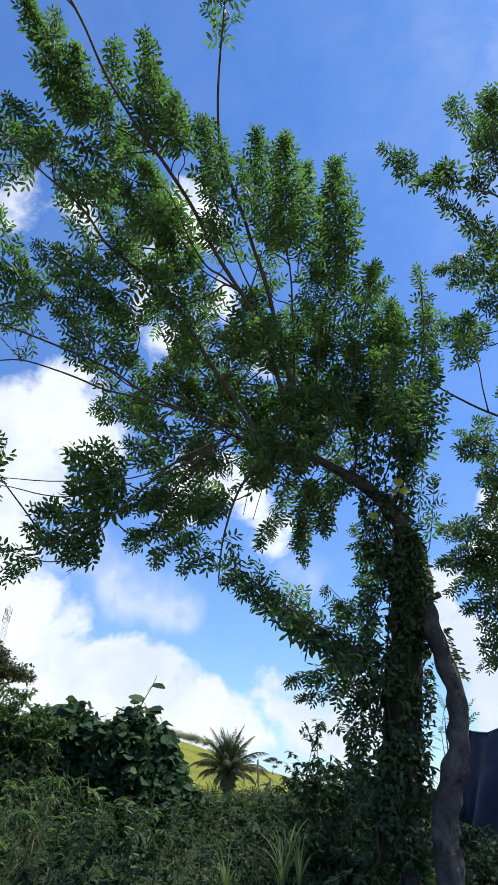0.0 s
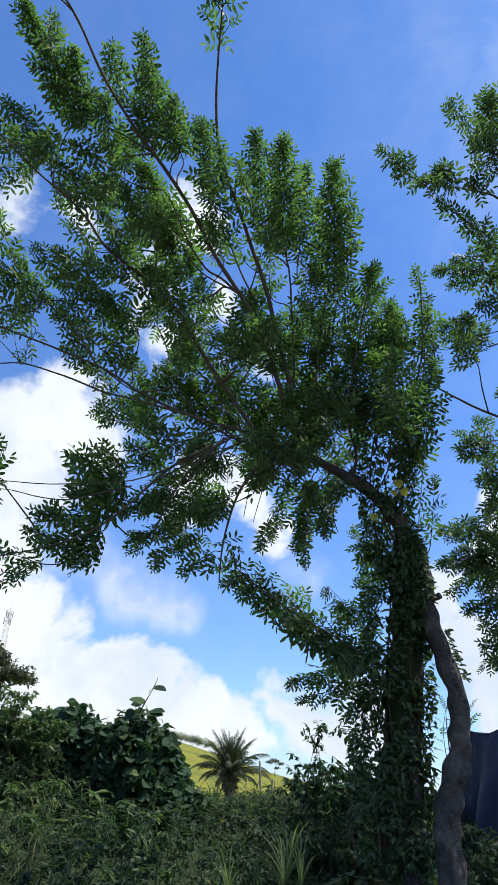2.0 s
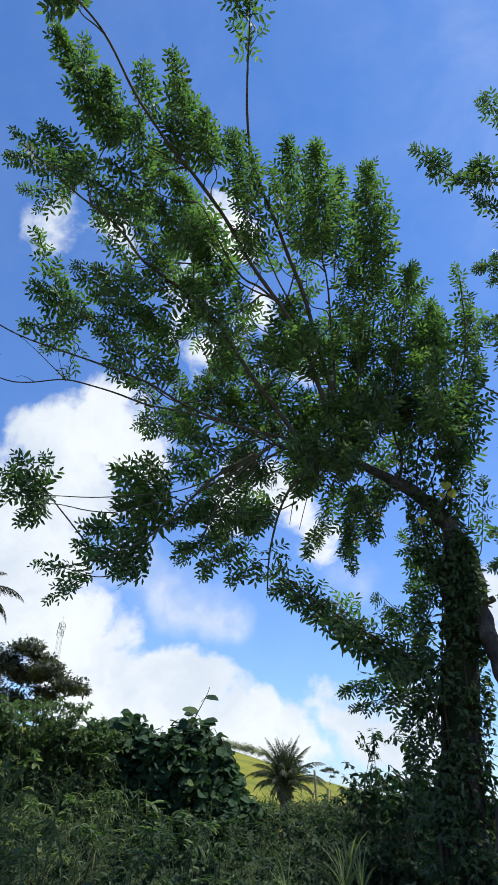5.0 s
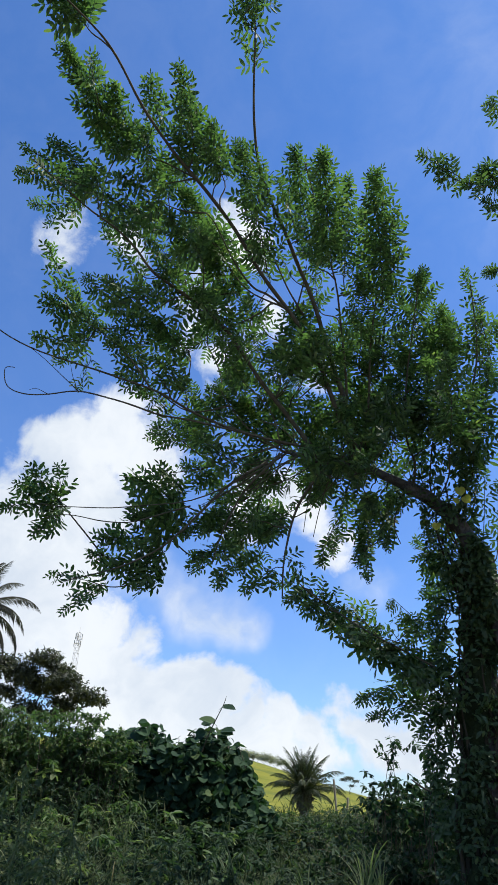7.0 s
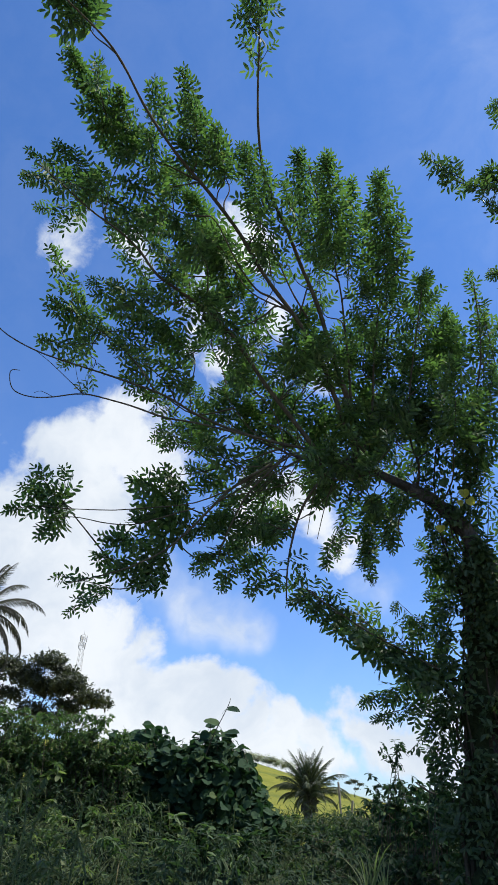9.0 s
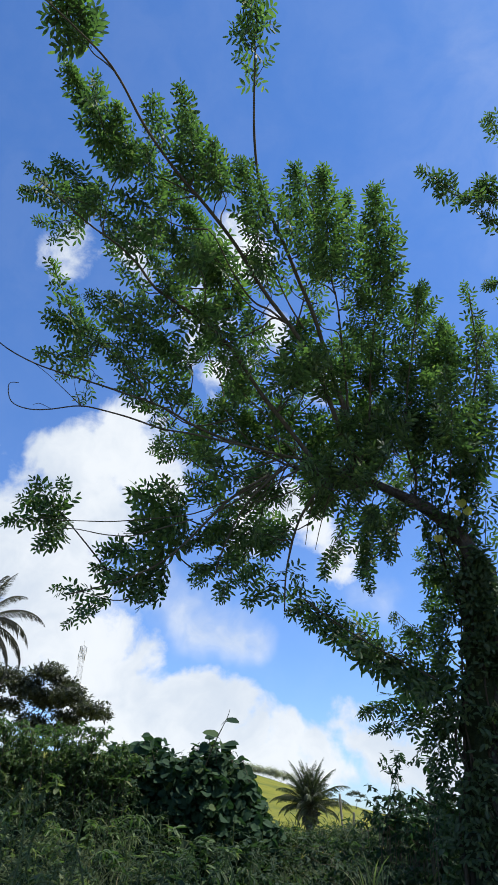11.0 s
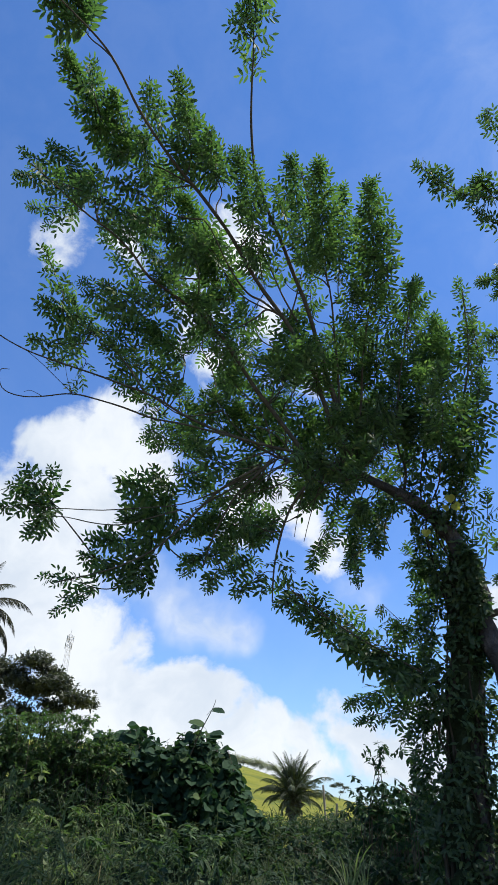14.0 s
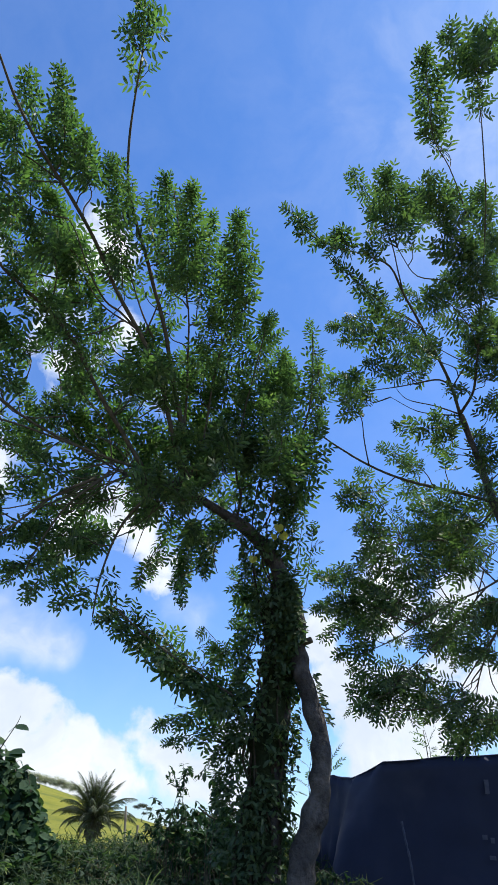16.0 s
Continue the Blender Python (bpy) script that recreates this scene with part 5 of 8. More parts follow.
wand(second, (2.53, 4.32, 2.76), (2.45, 4.33, 2.77), (2.39, 4.36, 2.80), 11, 0.12, 0.40, 4)
wand(second, (2.83, 5.04, 2.97), (2.76, 5.12, 2.96), (2.65, 5.14, 2.93), 11, 0.14, 0.40, 4)
wand(second, (2.96, 5.01, 2.98), (2.91, 5.10, 2.96), (2.86, 5.20, 2.93), 11, 0.14, 0.40, 4)
wand(second, (2.58, 4.22, 2.71), (2.53, 4.30, 2.74), (2.44, 4.31, 2.75), 11, 0.12, 0.40, 4)
wand(second, (3.12, 5.11, 2.52), (3.06, 5.18, 2.46), (3.03, 5.28, 2.41), 12, 0.15, 0.40, 4)
wand(second, (3.13, 5.07, 2.57), (3.06, 5.19, 2.46), (2.98, 5.27, 2.35), 12, 0.15, 0.40, 4)
wand(second, (2.78, 4.56, 2.35), (2.67, 4.56, 2.36), (2.57, 4.58, 2.38), 12, 0.13, 0.40, 4)
wand(second, (2.83, 5.02, 2.51), (2.75, 5.10, 2.40), (2.72, 5.23, 2.32), 12, 0.14, 0.40, 4)
wand(second, (2.66, 4.79, 2.36), (2.57, 4.85, 2.28), (2.50, 4.96, 2.21), 12, 0.13, 0.40, 4)
wand(second, (2.58, 4.64, 2.54), (2.49, 4.70, 2.42), (2.40, 4.75, 2.31), 12, 0.13, 0.40, 4)
wand(second, (2.65, 4.79, 2.31), (2.58, 4.78, 2.24), (2.52, 4.80, 2.18), 12, 0.13, 0.40, 4)
wand(second, (2.80, 4.96, 2.43), (2.72, 5.04, 2.39), (2.59, 5.08, 2.35), 12, 0.14, 0.40, 4)
wand(second, (2.99, 4.89, 2.43), (2.84, 4.90, 2.36), (2.73, 4.98, 2.30), 12, 0.14, 0.40, 4)
wand(second, (2.55, 4.27, 2.39), (2.51, 4.34, 2.39), (2.44, 4.38, 2.39), 12, 0.12, 0.40, 4)
wand(second, (2.69, 4.41, 2.32), (2.59, 4.52, 2.33), (2.45, 4.57, 2.32), 12, 0.13, 0.40, 4)
wand(second, (2.67, 4.55, 2.33), (2.55, 4.60, 2.35), (2.44, 4.70, 2.36), 12, 0.13, 0.40, 4)
# crown carried on out of view to the right, added to cast shade
wand(second, (3.00, 4.63, 2.73), (2.96, 4.62, 2.77), (2.96, 4.67, 2.82), 30, 0.21, 0.25, 6)
wand(second, (3.22, 4.43, 3.88), (3.20, 4.49, 3.94), (3.18, 4.56, 3.99), 30, 0.22, 0.25, 7)
wand(second, (3.23, 4.77, 3.46), (3.21, 4.78, 3.50), (3.19, 4.78, 3.53), 30, 0.23, 0.25, 7)
wand(second, (2.71, 3.32, 4.83), (2.68, 3.27, 4.87), (2.62, 3.19, 4.88), 30, 0.20, 0.25, 6)
wand(second, (2.81, 3.61, 5.03), (2.79, 3.63, 5.08), (2.76, 3.63, 5.11), 30, 0.21, 0.25, 6)
wand(second, (3.23, 4.26, 3.84), (3.18, 4.25, 3.85), (3.15, 4.28, 3.88), 30, 0.22, 0.25, 7)
wand(second, (3.00, 4.16, 3.70), (2.96, 4.17, 3.74), (2.93, 4.21, 3.79), 30, 0.21, 0.25, 6)
wand(second, (2.90, 3.72, 4.19), (2.92, 3.74, 4.26), (2.91, 3.71, 4.29), 30, 0.20, 0.25, 6)
wand(second, (2.78, 3.81, 4.34), (2.77, 3.87, 4.43), (2.73, 3.87, 4.49), 30, 0.20, 0.25, 6)
wand(second, (3.20, 3.79, 5.00), (3.17, 3.81, 5.06), (3.08, 3.76, 5.06), 30, 0.22, 0.25, 7)
wand(second, (2.61, 3.58, 4.05), (2.63, 3.61, 4.15), (2.62, 3.58, 4.21), 30, 0.19, 0.25, 6)
wand(second, (2.94, 4.22, 3.26), (2.98, 4.29, 3.33), (2.97, 4.30, 3.38), 30, 0.20, 0.25, 6)
wand(second, (2.97, 3.72, 4.63), (2.90, 3.70, 4.67), (2.82, 3.66, 4.70), 30, 0.21, 0.25, 6)
wand(second, (2.41, 3.30, 4.45), (2.36, 3.26, 4.44), (2.35, 3.27, 4.48), 30, 0.19, 0.25, 6)
wand(second, (3.04, 4.26, 3.53), (3.04, 4.28, 3.60), (3.04, 4.28, 3.67), 30, 0.21, 0.25, 6)
wand(second, (3.06, 3.56, 5.18), (3.03, 3.50, 5.22), (2.95, 3.40, 5.23), 30, 0.22, 0.25, 7)
wand(second, (3.10, 3.97, 4.41), (3.11, 3.96, 4.50), (3.07, 3.89, 4.54), 30, 0.22, 0.25, 7)
wand(second, (2.63, 3.38, 4.52), (2.54, 3.36, 4.54), (2.46, 3.35, 4.55), 30, 0.19, 0.25, 6)
wand(second, (2.77, 3.46, 4.39), (2.72, 3.43, 4.40), (2.72, 3.45, 4.46), 30, 0.20, 0.25, 6)
wand(second, (2.90, 3.45, 4.45), (2.94, 3.51, 4.54), (2.93, 3.50, 4.58), 30, 0.20, 0.25, 6)
wand(second, (2.74, 3.34, 4.60), (2.71, 3.31, 4.62), (2.68, 3.29, 4.64), 30, 0.20, 0.25, 6)
wand(second, (2.72, 3.67, 4.59), (2.70, 3.64, 4.61), (2.65, 3.56, 4.60), 30, 0.20, 0.25, 6)
wand(second, (2.78, 4.25, 2.96), (2.75, 4.31, 3.01), (2.72, 4.37, 3.06), 30, 0.20, 0.25, 6)
wand(second, (3.07, 3.95, 4.83), (3.03, 3.95, 4.87), (3.01, 3.98, 4.94), 30, 0.22, 0.25, 7)
wand(second, (2.85, 3.85, 4.31), (2.86, 3.89, 4.38), (2.85, 3.90, 4.42), 30, 0.21, 0.25, 6)
wand(second, (3.06, 4.51, 2.65), (3.05, 4.55, 2.69), (3.05, 4.63, 2.74), 30, 0.21, 0.25, 6)
wand(main, (-0.31, 2.46, 5.31), (-0.36, 2.45, 5.40), (-0.41, 2.37, 5.40), 6, 0.10, 0.12, 3)
wand(main, (-0.31, 2.32, 5.40), (-0.27, 2.26, 5.46), (-0.26, 2.25, 5.58), 8, 0.11, 0.12, 3)
wand(main, (-0.31, 2.34, 5.39), (-0.34, 2.27, 5.37), (-0.39, 2.23, 5.40), 8, 0.11, 0.12, 3)
wand(main, (-0.30, 2.22, 5.46), (-0.30, 2.08, 5.44), (-0.30, 1.98, 5.48), 16, 0.15, 0.12, 4)
wand(main, (-0.31, 2.44, 5.32), (-0.29, 2.44, 5.38), (-0.27, 2.42, 5.41), 4, 0.10, 0.12, 3)
wand(main, (-0.30, 2.27, 5.43), (-0.32, 2.20, 5.46), (-0.33, 2.09, 5.43), 10, 0.13, 0.12, 4)
wand(main, (0.38, 3.97, 3.81), (0.40, 3.96, 3.86), (0.42, 3.90, 3.88), 12, 0.15, 0.12, 5)
wand(main, (0.31, 4.08, 4.48), (0.33, 4.01, 4.51), (0.35, 3.95, 4.53), 12, 0.17, 0.12, 5)
wand(main, (0.07, 4.02, 3.67), (0.07, 3.96, 3.69), (0.07, 3.98, 3.75), 12, 0.15, 0.12, 5)
wand(main, (0.31, 4.03, 3.72), (0.29, 4.01, 3.78), (0.27, 3.99, 3.83), 12, 0.15, 0.12, 5)
wand(main, (0.16, 4.00, 4.32), (0.16, 3.95, 4.37), (0.17, 3.88, 4.41), 12, 0.16, 0.12, 5)
wand(main, (-0.06, 4.35, 4.28), (-0.05, 4.31, 4.33), (-0.03, 4.25, 4.37), 12, 0.17, 0.12, 5)
wand(main, (-0.12, 4.06, 4.31), (-0.13, 4.00, 4.31), (-0.15, 3.97, 4.34), 12, 0.16, 0.12, 5)
wand(main, (-0.19, 4.42, 3.84), (-0.17, 4.43, 3.89), (-0.14, 4.36, 3.89), 12, 0.17, 0.12, 5)
wand(main, (-0.15, 4.18, 3.95), (-0.13, 4.17, 4.04), (-0.12, 4.18, 4.14), 12, 0.16, 0.12, 5)
wand(main, (0.40, 4.23, 4.52), (0.45, 4.24, 4.61), (0.49, 4.16, 4.65), 12, 0.17, 0.12, 5)
wand(main, (0.49, 4.48, 4.12), (0.50, 4.48, 4.20), (0.51, 4.41, 4.24), 12, 0.17, 0.12, 5)
wand(main, (0.39, 4.34, 3.83), (0.41, 4.34, 3.87), (0.43, 4.29, 3.88), 12, 0.16, 0.12, 5)
wand(main, (0.44, 3.98, 3.82), (0.45, 3.99, 3.89), (0.45, 3.92, 3.91), 12, 0.15, 0.12, 5)
wand(main, (0.45, 3.69, 4.16), (0.44, 3.70, 4.25), (0.43, 3.69, 4.32), 12, 0.15, 0.12, 5)
wand(main, (-0.05, 3.35, 3.85), (-0.05, 3.34, 3.92), (-0.05, 3.35, 4.01), 12, 0.14, 0.12, 4)
wand(main, (-0.10, 3.42, 3.75), (-0.10, 3.38, 3.77), (-0.10, 3.37, 3.81), 12, 0.14, 0.12, 4)
wand(main, (-0.00, 3.37, 3.83), (0.01, 3.37, 3.89), (0.03, 3.35, 3.93), 12, 0.14, 0.12, 4)
wand(main, (-0.05, 3.39, 3.79), (-0.04, 3.37, 3.85), (-0.02, 3.39, 3.93), 12, 0.14, 0.12, 4)
wand(main, (-0.85, 3.86, 3.55), (-0.90, 3.86, 3.58), (-0.97, 3.90, 3.63), 12, 0.13, 0.12, 4)
wand(main, (-0.62, 3.30, 4.23), (-0.62, 3.26, 4.27), (-0.62, 3.17, 4.25), 12, 0.12, 0.12, 4)
wand(main, (-0.38, 3.89, 3.86), (-0.40, 3.91, 3.96), (-0.42, 3.88, 4.02), 12, 0.13, 0.12, 4)
wand(main, (-0.54, 3.95, 3.78), (-0.56, 3.96, 3.83), (-0.58, 4.00, 3.90), 12, 0.13, 0.12, 4)
wand(main, (-0.63, 3.67, 3.46), (-0.64, 3.65, 3.49), (-0.64, 3.60, 3.51), 12, 0.12, 0.12, 4)
wand(main, (-0.74, 4.19, 4.55), (-0.77, 4.21, 4.62), (-0.78, 4.18, 4.65), 12, 0.15, 0.12, 5)
wand(main, (-0.72, 4.37, 4.02), (-0.76, 4.34, 4.04), (-0.78, 4.26, 4.04), 12, 0.15, 0.12, 4)
wand(main, (-0.79, 3.75, 4.19), (-0.84, 3.80, 4.27), (-0.88, 3.79, 4.31), 12, 0.13, 0.12, 4)
wand(main, (-0.34, 3.45, 4.18), (-0.35, 3.45, 4.25), (-0.37, 3.46, 4.33), 12, 0.13, 0.12, 4)
wand(main, (-0.73, 4.53, 3.79), (-0.74, 4.55, 3.85), (-0.74, 4.51, 3.89), 12, 0.15, 0.12, 4)
wand(main, (-0.28, 4.22, 3.17), (-0.33, 4.28, 3.18), (-0.38, 4.32, 3.18), 12, 0.13, 0.12, 4)
wand(main, (-0.09, 4.52, 3.36), (-0.15, 4.57, 3.36), (-0.21, 4.55, 3.34), 12, 0.14, 0.12, 4)
wand(main, (-0.20, 4.39, 3.25), (-0.24, 4.34, 3.20), (-0.28, 4.35, 3.19), 12, 0.13, 0.12, 4)
wand(main, (-0.17, 4.09, 3.07), (-0.21, 4.11, 3.08), (-0.24, 4.12, 3.08), 12, 0.12, 0.12, 4)
wand(main, (-0.55, 4.43, 3.29), (-0.62, 4.43, 3.25), (-0.68, 4.46, 3.22), 12, 0.13, 0.12, 4)
wand(main, (-0.60, 4.30, 3.56), (-0.66, 4.33, 3.52), (-0.72, 4.37, 3.49), 12, 0.13, 0.12, 4)
wand(main, (-0.44, 4.76, 3.25), (-0.48, 4.76, 3.21), (-0.52, 4.81, 3.19), 12, 0.14, 0.12, 4)
wand(main, (-0.25, 4.78, 3.50), (-0.29, 4.85, 3.52), (-0.34, 4.88, 3.51), 12, 0.14, 0.12, 4)
wand(main, (0.13, 4.08, 3.41), (0.10, 4.03, 3.33), (0.07, 4.03, 3.28), 12, 0.13, 0.40, 4)
wand(main, (0.24, 3.78, 3.43), (0.18, 3.84, 3.41), (0.13, 3.91, 3.39), 12, 0.12, 0.40, 4)
wand(main, (0.36, 4.00, 3.57), (0.35, 4.03, 3.55), (0.34, 4.08, 3.54), 12, 0.13, 0.40, 4)
wand(main, (0.70, 4.57, 3.75), (0.66, 4.59, 3.72), (0.62, 4.58, 3.67), 12, 0.14, 0.40, 4)
wand(main, (0.19, 4.39, 3.58), (0.17, 4.50, 3.57), (0.13, 4.54, 3.53), 12, 0.14, 0.40, 4)
wand(main, (0.35, 3.94, 3.49), (0.34, 3.93, 3.43), (0.34, 3.96, 3.39), 12, 0.12, 0.40, 4)
wand(main, (0.68, 4.44, 3.60), (0.65, 4.45, 3.54), (0.62, 4.49, 3.51), 12, 0.14, 0.40, 4)
wand(main, (0.17, 4.35, 3.73), (0.11, 4.29, 3.68), (0.06, 4.30, 3.67), 12, 0.12, 0.12, 4)
wand(main, (-0.22, 4.56, 3.81), (-0.29, 4.57, 3.79), (-0.39, 4.64, 3.79), 12, 0.13, 0.12, 4)
wand(main, (-0.18, 3.91, 3.37), (-0.23, 3.96, 3.41), (-0.28, 3.98, 3.45), 12, 0.11, 0.12, 3)
wand(main, (0.18, 4.21, 3.80), (0.12, 4.25, 3.81), (0.05, 4.22, 3.79), 12, 0.12, 0.12, 4)
wand(main, (-0.07, 4.29, 3.84), (-0.11, 4.31, 3.85), (-0.15, 4.29, 3.84), 12, 0.12, 0.12, 4)
wand(main, (0.16, 3.93, 3.54), (0.10, 3.95, 3.53), (0.04, 4.03, 3.55), 12, 0.11, 0.12, 3)
wand(main, (0.26, 4.24, 3.65), (0.19, 4.29, 3.65), (0.11, 4.28, 3.62), 12, 0.12, 0.12, 4)
wand(main, (0.29, 3.74, 3.55), (0.24, 3.75, 3.59), (0.20, 3.71, 3.60), 12, 0.11, 0.12, 3)
wand(main, (0.10, 4.41, 3.56), (0.05, 4.42, 3.59), (-0.01, 4.45, 3.63), 12, 0.12, 0.12, 4)
wand(main, (-0.66, 3.93, 4.69), (-0.70, 3.90, 4.75), (-0.74, 3.82, 4.78), 12, 0.15, 0.12, 4)
wand(main, (-0.63, 3.15, 4.62), (-0.65, 3.14, 4.66), (-0.67, 3.06, 4.63), 12, 0.13, 0.12, 4)
wand(main, (-0.61, 3.53, 4.75), (-0.64, 3.53, 4.78), (-0.69, 3.57, 4.87), 12, 0.14, 0.12, 4)
wand(main, (-0.88, 3.81, 4.79), (-0.88, 3.70, 4.80), (-0.89, 3.62, 4.83), 12, 0.15, 0.12, 4)
wand(main, (-0.81, 3.37, 4.79), (-0.83, 3.40, 4.89), (-0.84, 3.37, 4.94), 12, 0.14, 0.12, 4)
wand(main, (-0.78, 3.82, 4.97), (-0.80, 3.79, 5.05), (-0.80, 3.72, 5.10), 12, 0.15, 0.12, 5)
wand(main, (-0.59, 3.31, 4.70), (-0.60, 3.28, 4.73), (-0.62, 3.31, 4.80), 12, 0.13, 0.12, 4)
wand(main, (0.69, 3.89, 3.63), (0.67, 3.78, 3.64), (0.67, 3.74, 3.70), 12, 0.12, 0.12, 4)
wand(main, (0.45, 4.00, 3.50), (0.44, 3.97, 3.54), (0.42, 3.91, 3.57), 12, 0.12, 0.12, 4)
wand(main, (0.86, 3.87, 3.62), (0.87, 3.83, 3.65), (0.87, 3.73, 3.65), 12, 0.12, 0.12, 4)
wand(main, (0.30, 3.88, 3.75), (0.26, 3.83, 3.76), (0.24, 3.79, 3.77), 12, 0.12, 0.12, 4)
wand(main, (0.73, 3.83, 3.73), (0.73, 3.82, 3.77), (0.73, 3.87, 3.85), 12, 0.12, 0.12, 4)
wand(main, (0.69, 3.84, 3.73), (0.66, 3.77, 3.74), (0.64, 3.76, 3.78), 12, 0.12, 0.12, 4)
wand(main, (0.54, 3.92, 3.63), (0.55, 3.88, 3.68), (0.58, 3.90, 3.76), 12, 0.12, 0.12, 4)
wand(main, (0.56, 3.88, 3.69), (0.53, 3.80, 3.69), (0.51, 3.76, 3.71), 12, 0.12, 0.12, 4)
wand(main, (0.29, 4.01, 3.50), (0.30, 4.03, 3.56), (0.30, 4.04, 3.62), 12, 0.12, 0.12, 4)
wand(main, (0.44, 3.94, 3.62), (0.47, 3.98, 3.71), (0.49, 3.96, 3.77), 12, 0.12, 0.12, 4)
wand(main, (0.41, 3.95, 3.60), (0.42, 3.85, 3.63), (0.43, 3.81, 3.69), 12, 0.12, 0.12, 4)
wand(main, (0.26, 4.09, 3.46), (0.19, 4.09, 3.43), (0.11, 4.07, 3.39), 12, 0.11, 0.12, 3)
wand(main, (0.03, 4.30, 3.69), (-0.01, 4.35, 3.72), (-0.06, 4.38, 3.75), 12, 0.12, 0.12, 4)
wand(main, (0.23, 4.00, 3.50), (0.15, 4.02, 3.51), (0.07, 4.03, 3.51), 12, 0.11, 0.12, 3)
wand(main, (0.22, 3.84, 3.27), (0.15, 3.89, 3.28), (0.07, 3.94, 3.30), 12, 0.10, 0.12, 3)
wand(main, (0.11, 4.55, 3.61), (0.06, 4.59, 3.64), (0.01, 4.63, 3.66), 12, 0.12, 0.12, 4)
wand(main, (-0.08, 4.21, 3.45), (-0.14, 4.13, 3.42), (-0.22, 4.13, 3.42), 12, 0.11, 0.12, 3)
wand(main, (-0.29, 4.67, 3.82), (-0.34, 4.59, 3.80), (-0.39, 4.60, 3.82), 12, 0.13, 0.12, 4)
wand(main, (-0.26, 3.97, 3.53), (-0.30, 3.90, 3.46), (-0.34, 3.90, 3.41), 12, 0.11, 0.12, 3)
wand(main, (1.10, 4.08, 3.01), (1.11, 4.00, 3.20), (1.11, 3.91, 3.37), 12, 0.10, 0.12, 3)
wand(main, (1.18, 4.09, 2.94), (1.19, 4.02, 3.14), (1.17, 3.87, 3.28), 12, 0.10, 0.12, 3)
wand(main, (1.03, 3.93, 3.18), (1.05, 3.89, 3.34), (1.07, 3.87, 3.51), 16, 0.10, 0.12, 3)
wand(second, (1.85, 4.82, 3.46), (1.74, 4.87, 3.42), (1.63, 4.94, 3.38), 14, 0.14, 0.30, 4)
wand(second, (2.04, 4.74, 3.40), (1.93, 4.71, 3.40), (1.84, 4.73, 3.41), 14, 0.14, 0.30, 4)
wand(second, (1.83, 5.05, 3.10), (1.74, 5.09, 3.17), (1.61, 5.05, 3.19), 14, 0.14, 0.30, 4)
wand(second, (2.02, 4.61, 3.14), (1.95, 4.69, 3.19), (1.86, 4.71, 3.22), 14, 0.13, 0.30, 4)
wand(second, (1.67, 4.35, 3.69), (1.60, 4.31, 3.76), (1.51, 4.23, 3.82), 14, 0.13, 0.30, 4)
wand(second, (1.71, 4.22, 3.48), (1.67, 4.22, 3.37), (1.65, 4.29, 3.28), 14, 0.12, 0.30, 4)
wand(main, (-0.43, 4.40, 3.88), (-0.47, 4.43, 3.98), (-0.48, 4.39, 4.04), 12, 0.14, 0.12, 4)
wand(main, (-0.51, 4.45, 4.30), (-0.54, 4.46, 4.42), (-0.56, 4.40, 4.50), 12, 0.15, 0.12, 4)
wand(main, (-0.61, 3.60, 4.23), (-0.64, 3.61, 4.28), (-0.65, 3.56, 4.30), 12, 0.13, 0.12, 4)
wand(main, (-0.35, 3.74, 4.11), (-0.39, 3.77, 4.17), (-0.44, 3.75, 4.20), 12, 0.13, 0.12, 4)
wand(main, (-0.39, 3.44, 3.90), (-0.41, 3.36, 3.92), (-0.45, 3.29, 3.95), 12, 0.12, 0.12, 4)
wand(main, (-0.49, 4.19, 4.24), (-0.49, 4.21, 4.33), (-0.48, 4.15, 4.36), 12, 0.14, 0.12, 4)
wand(main, (-0.94, 3.96, 4.31), (-0.99, 3.91, 4.35), (-1.04, 3.85, 4.39), 12, 0.14, 0.12, 4)
wand(main, (-0.49, 4.27, 4.15), (-0.51, 4.16, 4.14), (-0.52, 4.13, 4.18), 12, 0.14, 0.12, 4)
wand(main, (-0.41, 3.79, 4.29), (-0.43, 3.81, 4.37), (-0.44, 3.75, 4.38), 12, 0.13, 0.12, 4)
wand(main, (0.17, 4.01, 3.55), (0.17, 4.07, 3.63), (0.16, 4.08, 3.67), 12, 0.10, 0.12, 3)
wand(main, (0.48, 3.99, 3.55), (0.45, 3.97, 3.56), (0.43, 4.01, 3.61), 12, 0.10, 0.12, 3)
wand(main, (0.52, 3.99, 3.53), (0.49, 4.01, 3.59), (0.46, 4.00, 3.64), 12, 0.10, 0.12, 3)
wand(main, (0.31, 4.06, 3.44), (0.30, 4.08, 3.49), (0.29, 4.02, 3.50), 12, 0.10, 0.12, 3)
wand(main, (0.45, 4.01, 3.52), (0.43, 3.99, 3.54), (0.41, 4.06, 3.60), 12, 0.10, 0.12, 3)
wand(main, (0.64, 4.03, 3.42), (0.61, 4.05, 3.48), (0.57, 4.07, 3.56), 12, 0.10, 0.12, 3)
wand(main, (0.43, 3.98, 3.58), (0.40, 3.97, 3.59), (0.38, 3.99, 3.62), 12, 0.10, 0.12, 3)
wand(main, (0.07, 4.03, 3.52), (0.05, 4.06, 3.60), (0.03, 4.08, 3.67), 12, 0.10, 0.12, 3)
wand(main, (0.62, 3.87, 3.25), (0.60, 3.88, 3.22), (0.56, 3.86, 3.18), 10, 0.10, 0.12, 3)
wand(main, (0.37, 3.90, 3.25), (0.39, 3.92, 3.19), (0.40, 4.02, 3.16), 10, 0.10, 0.12, 3)
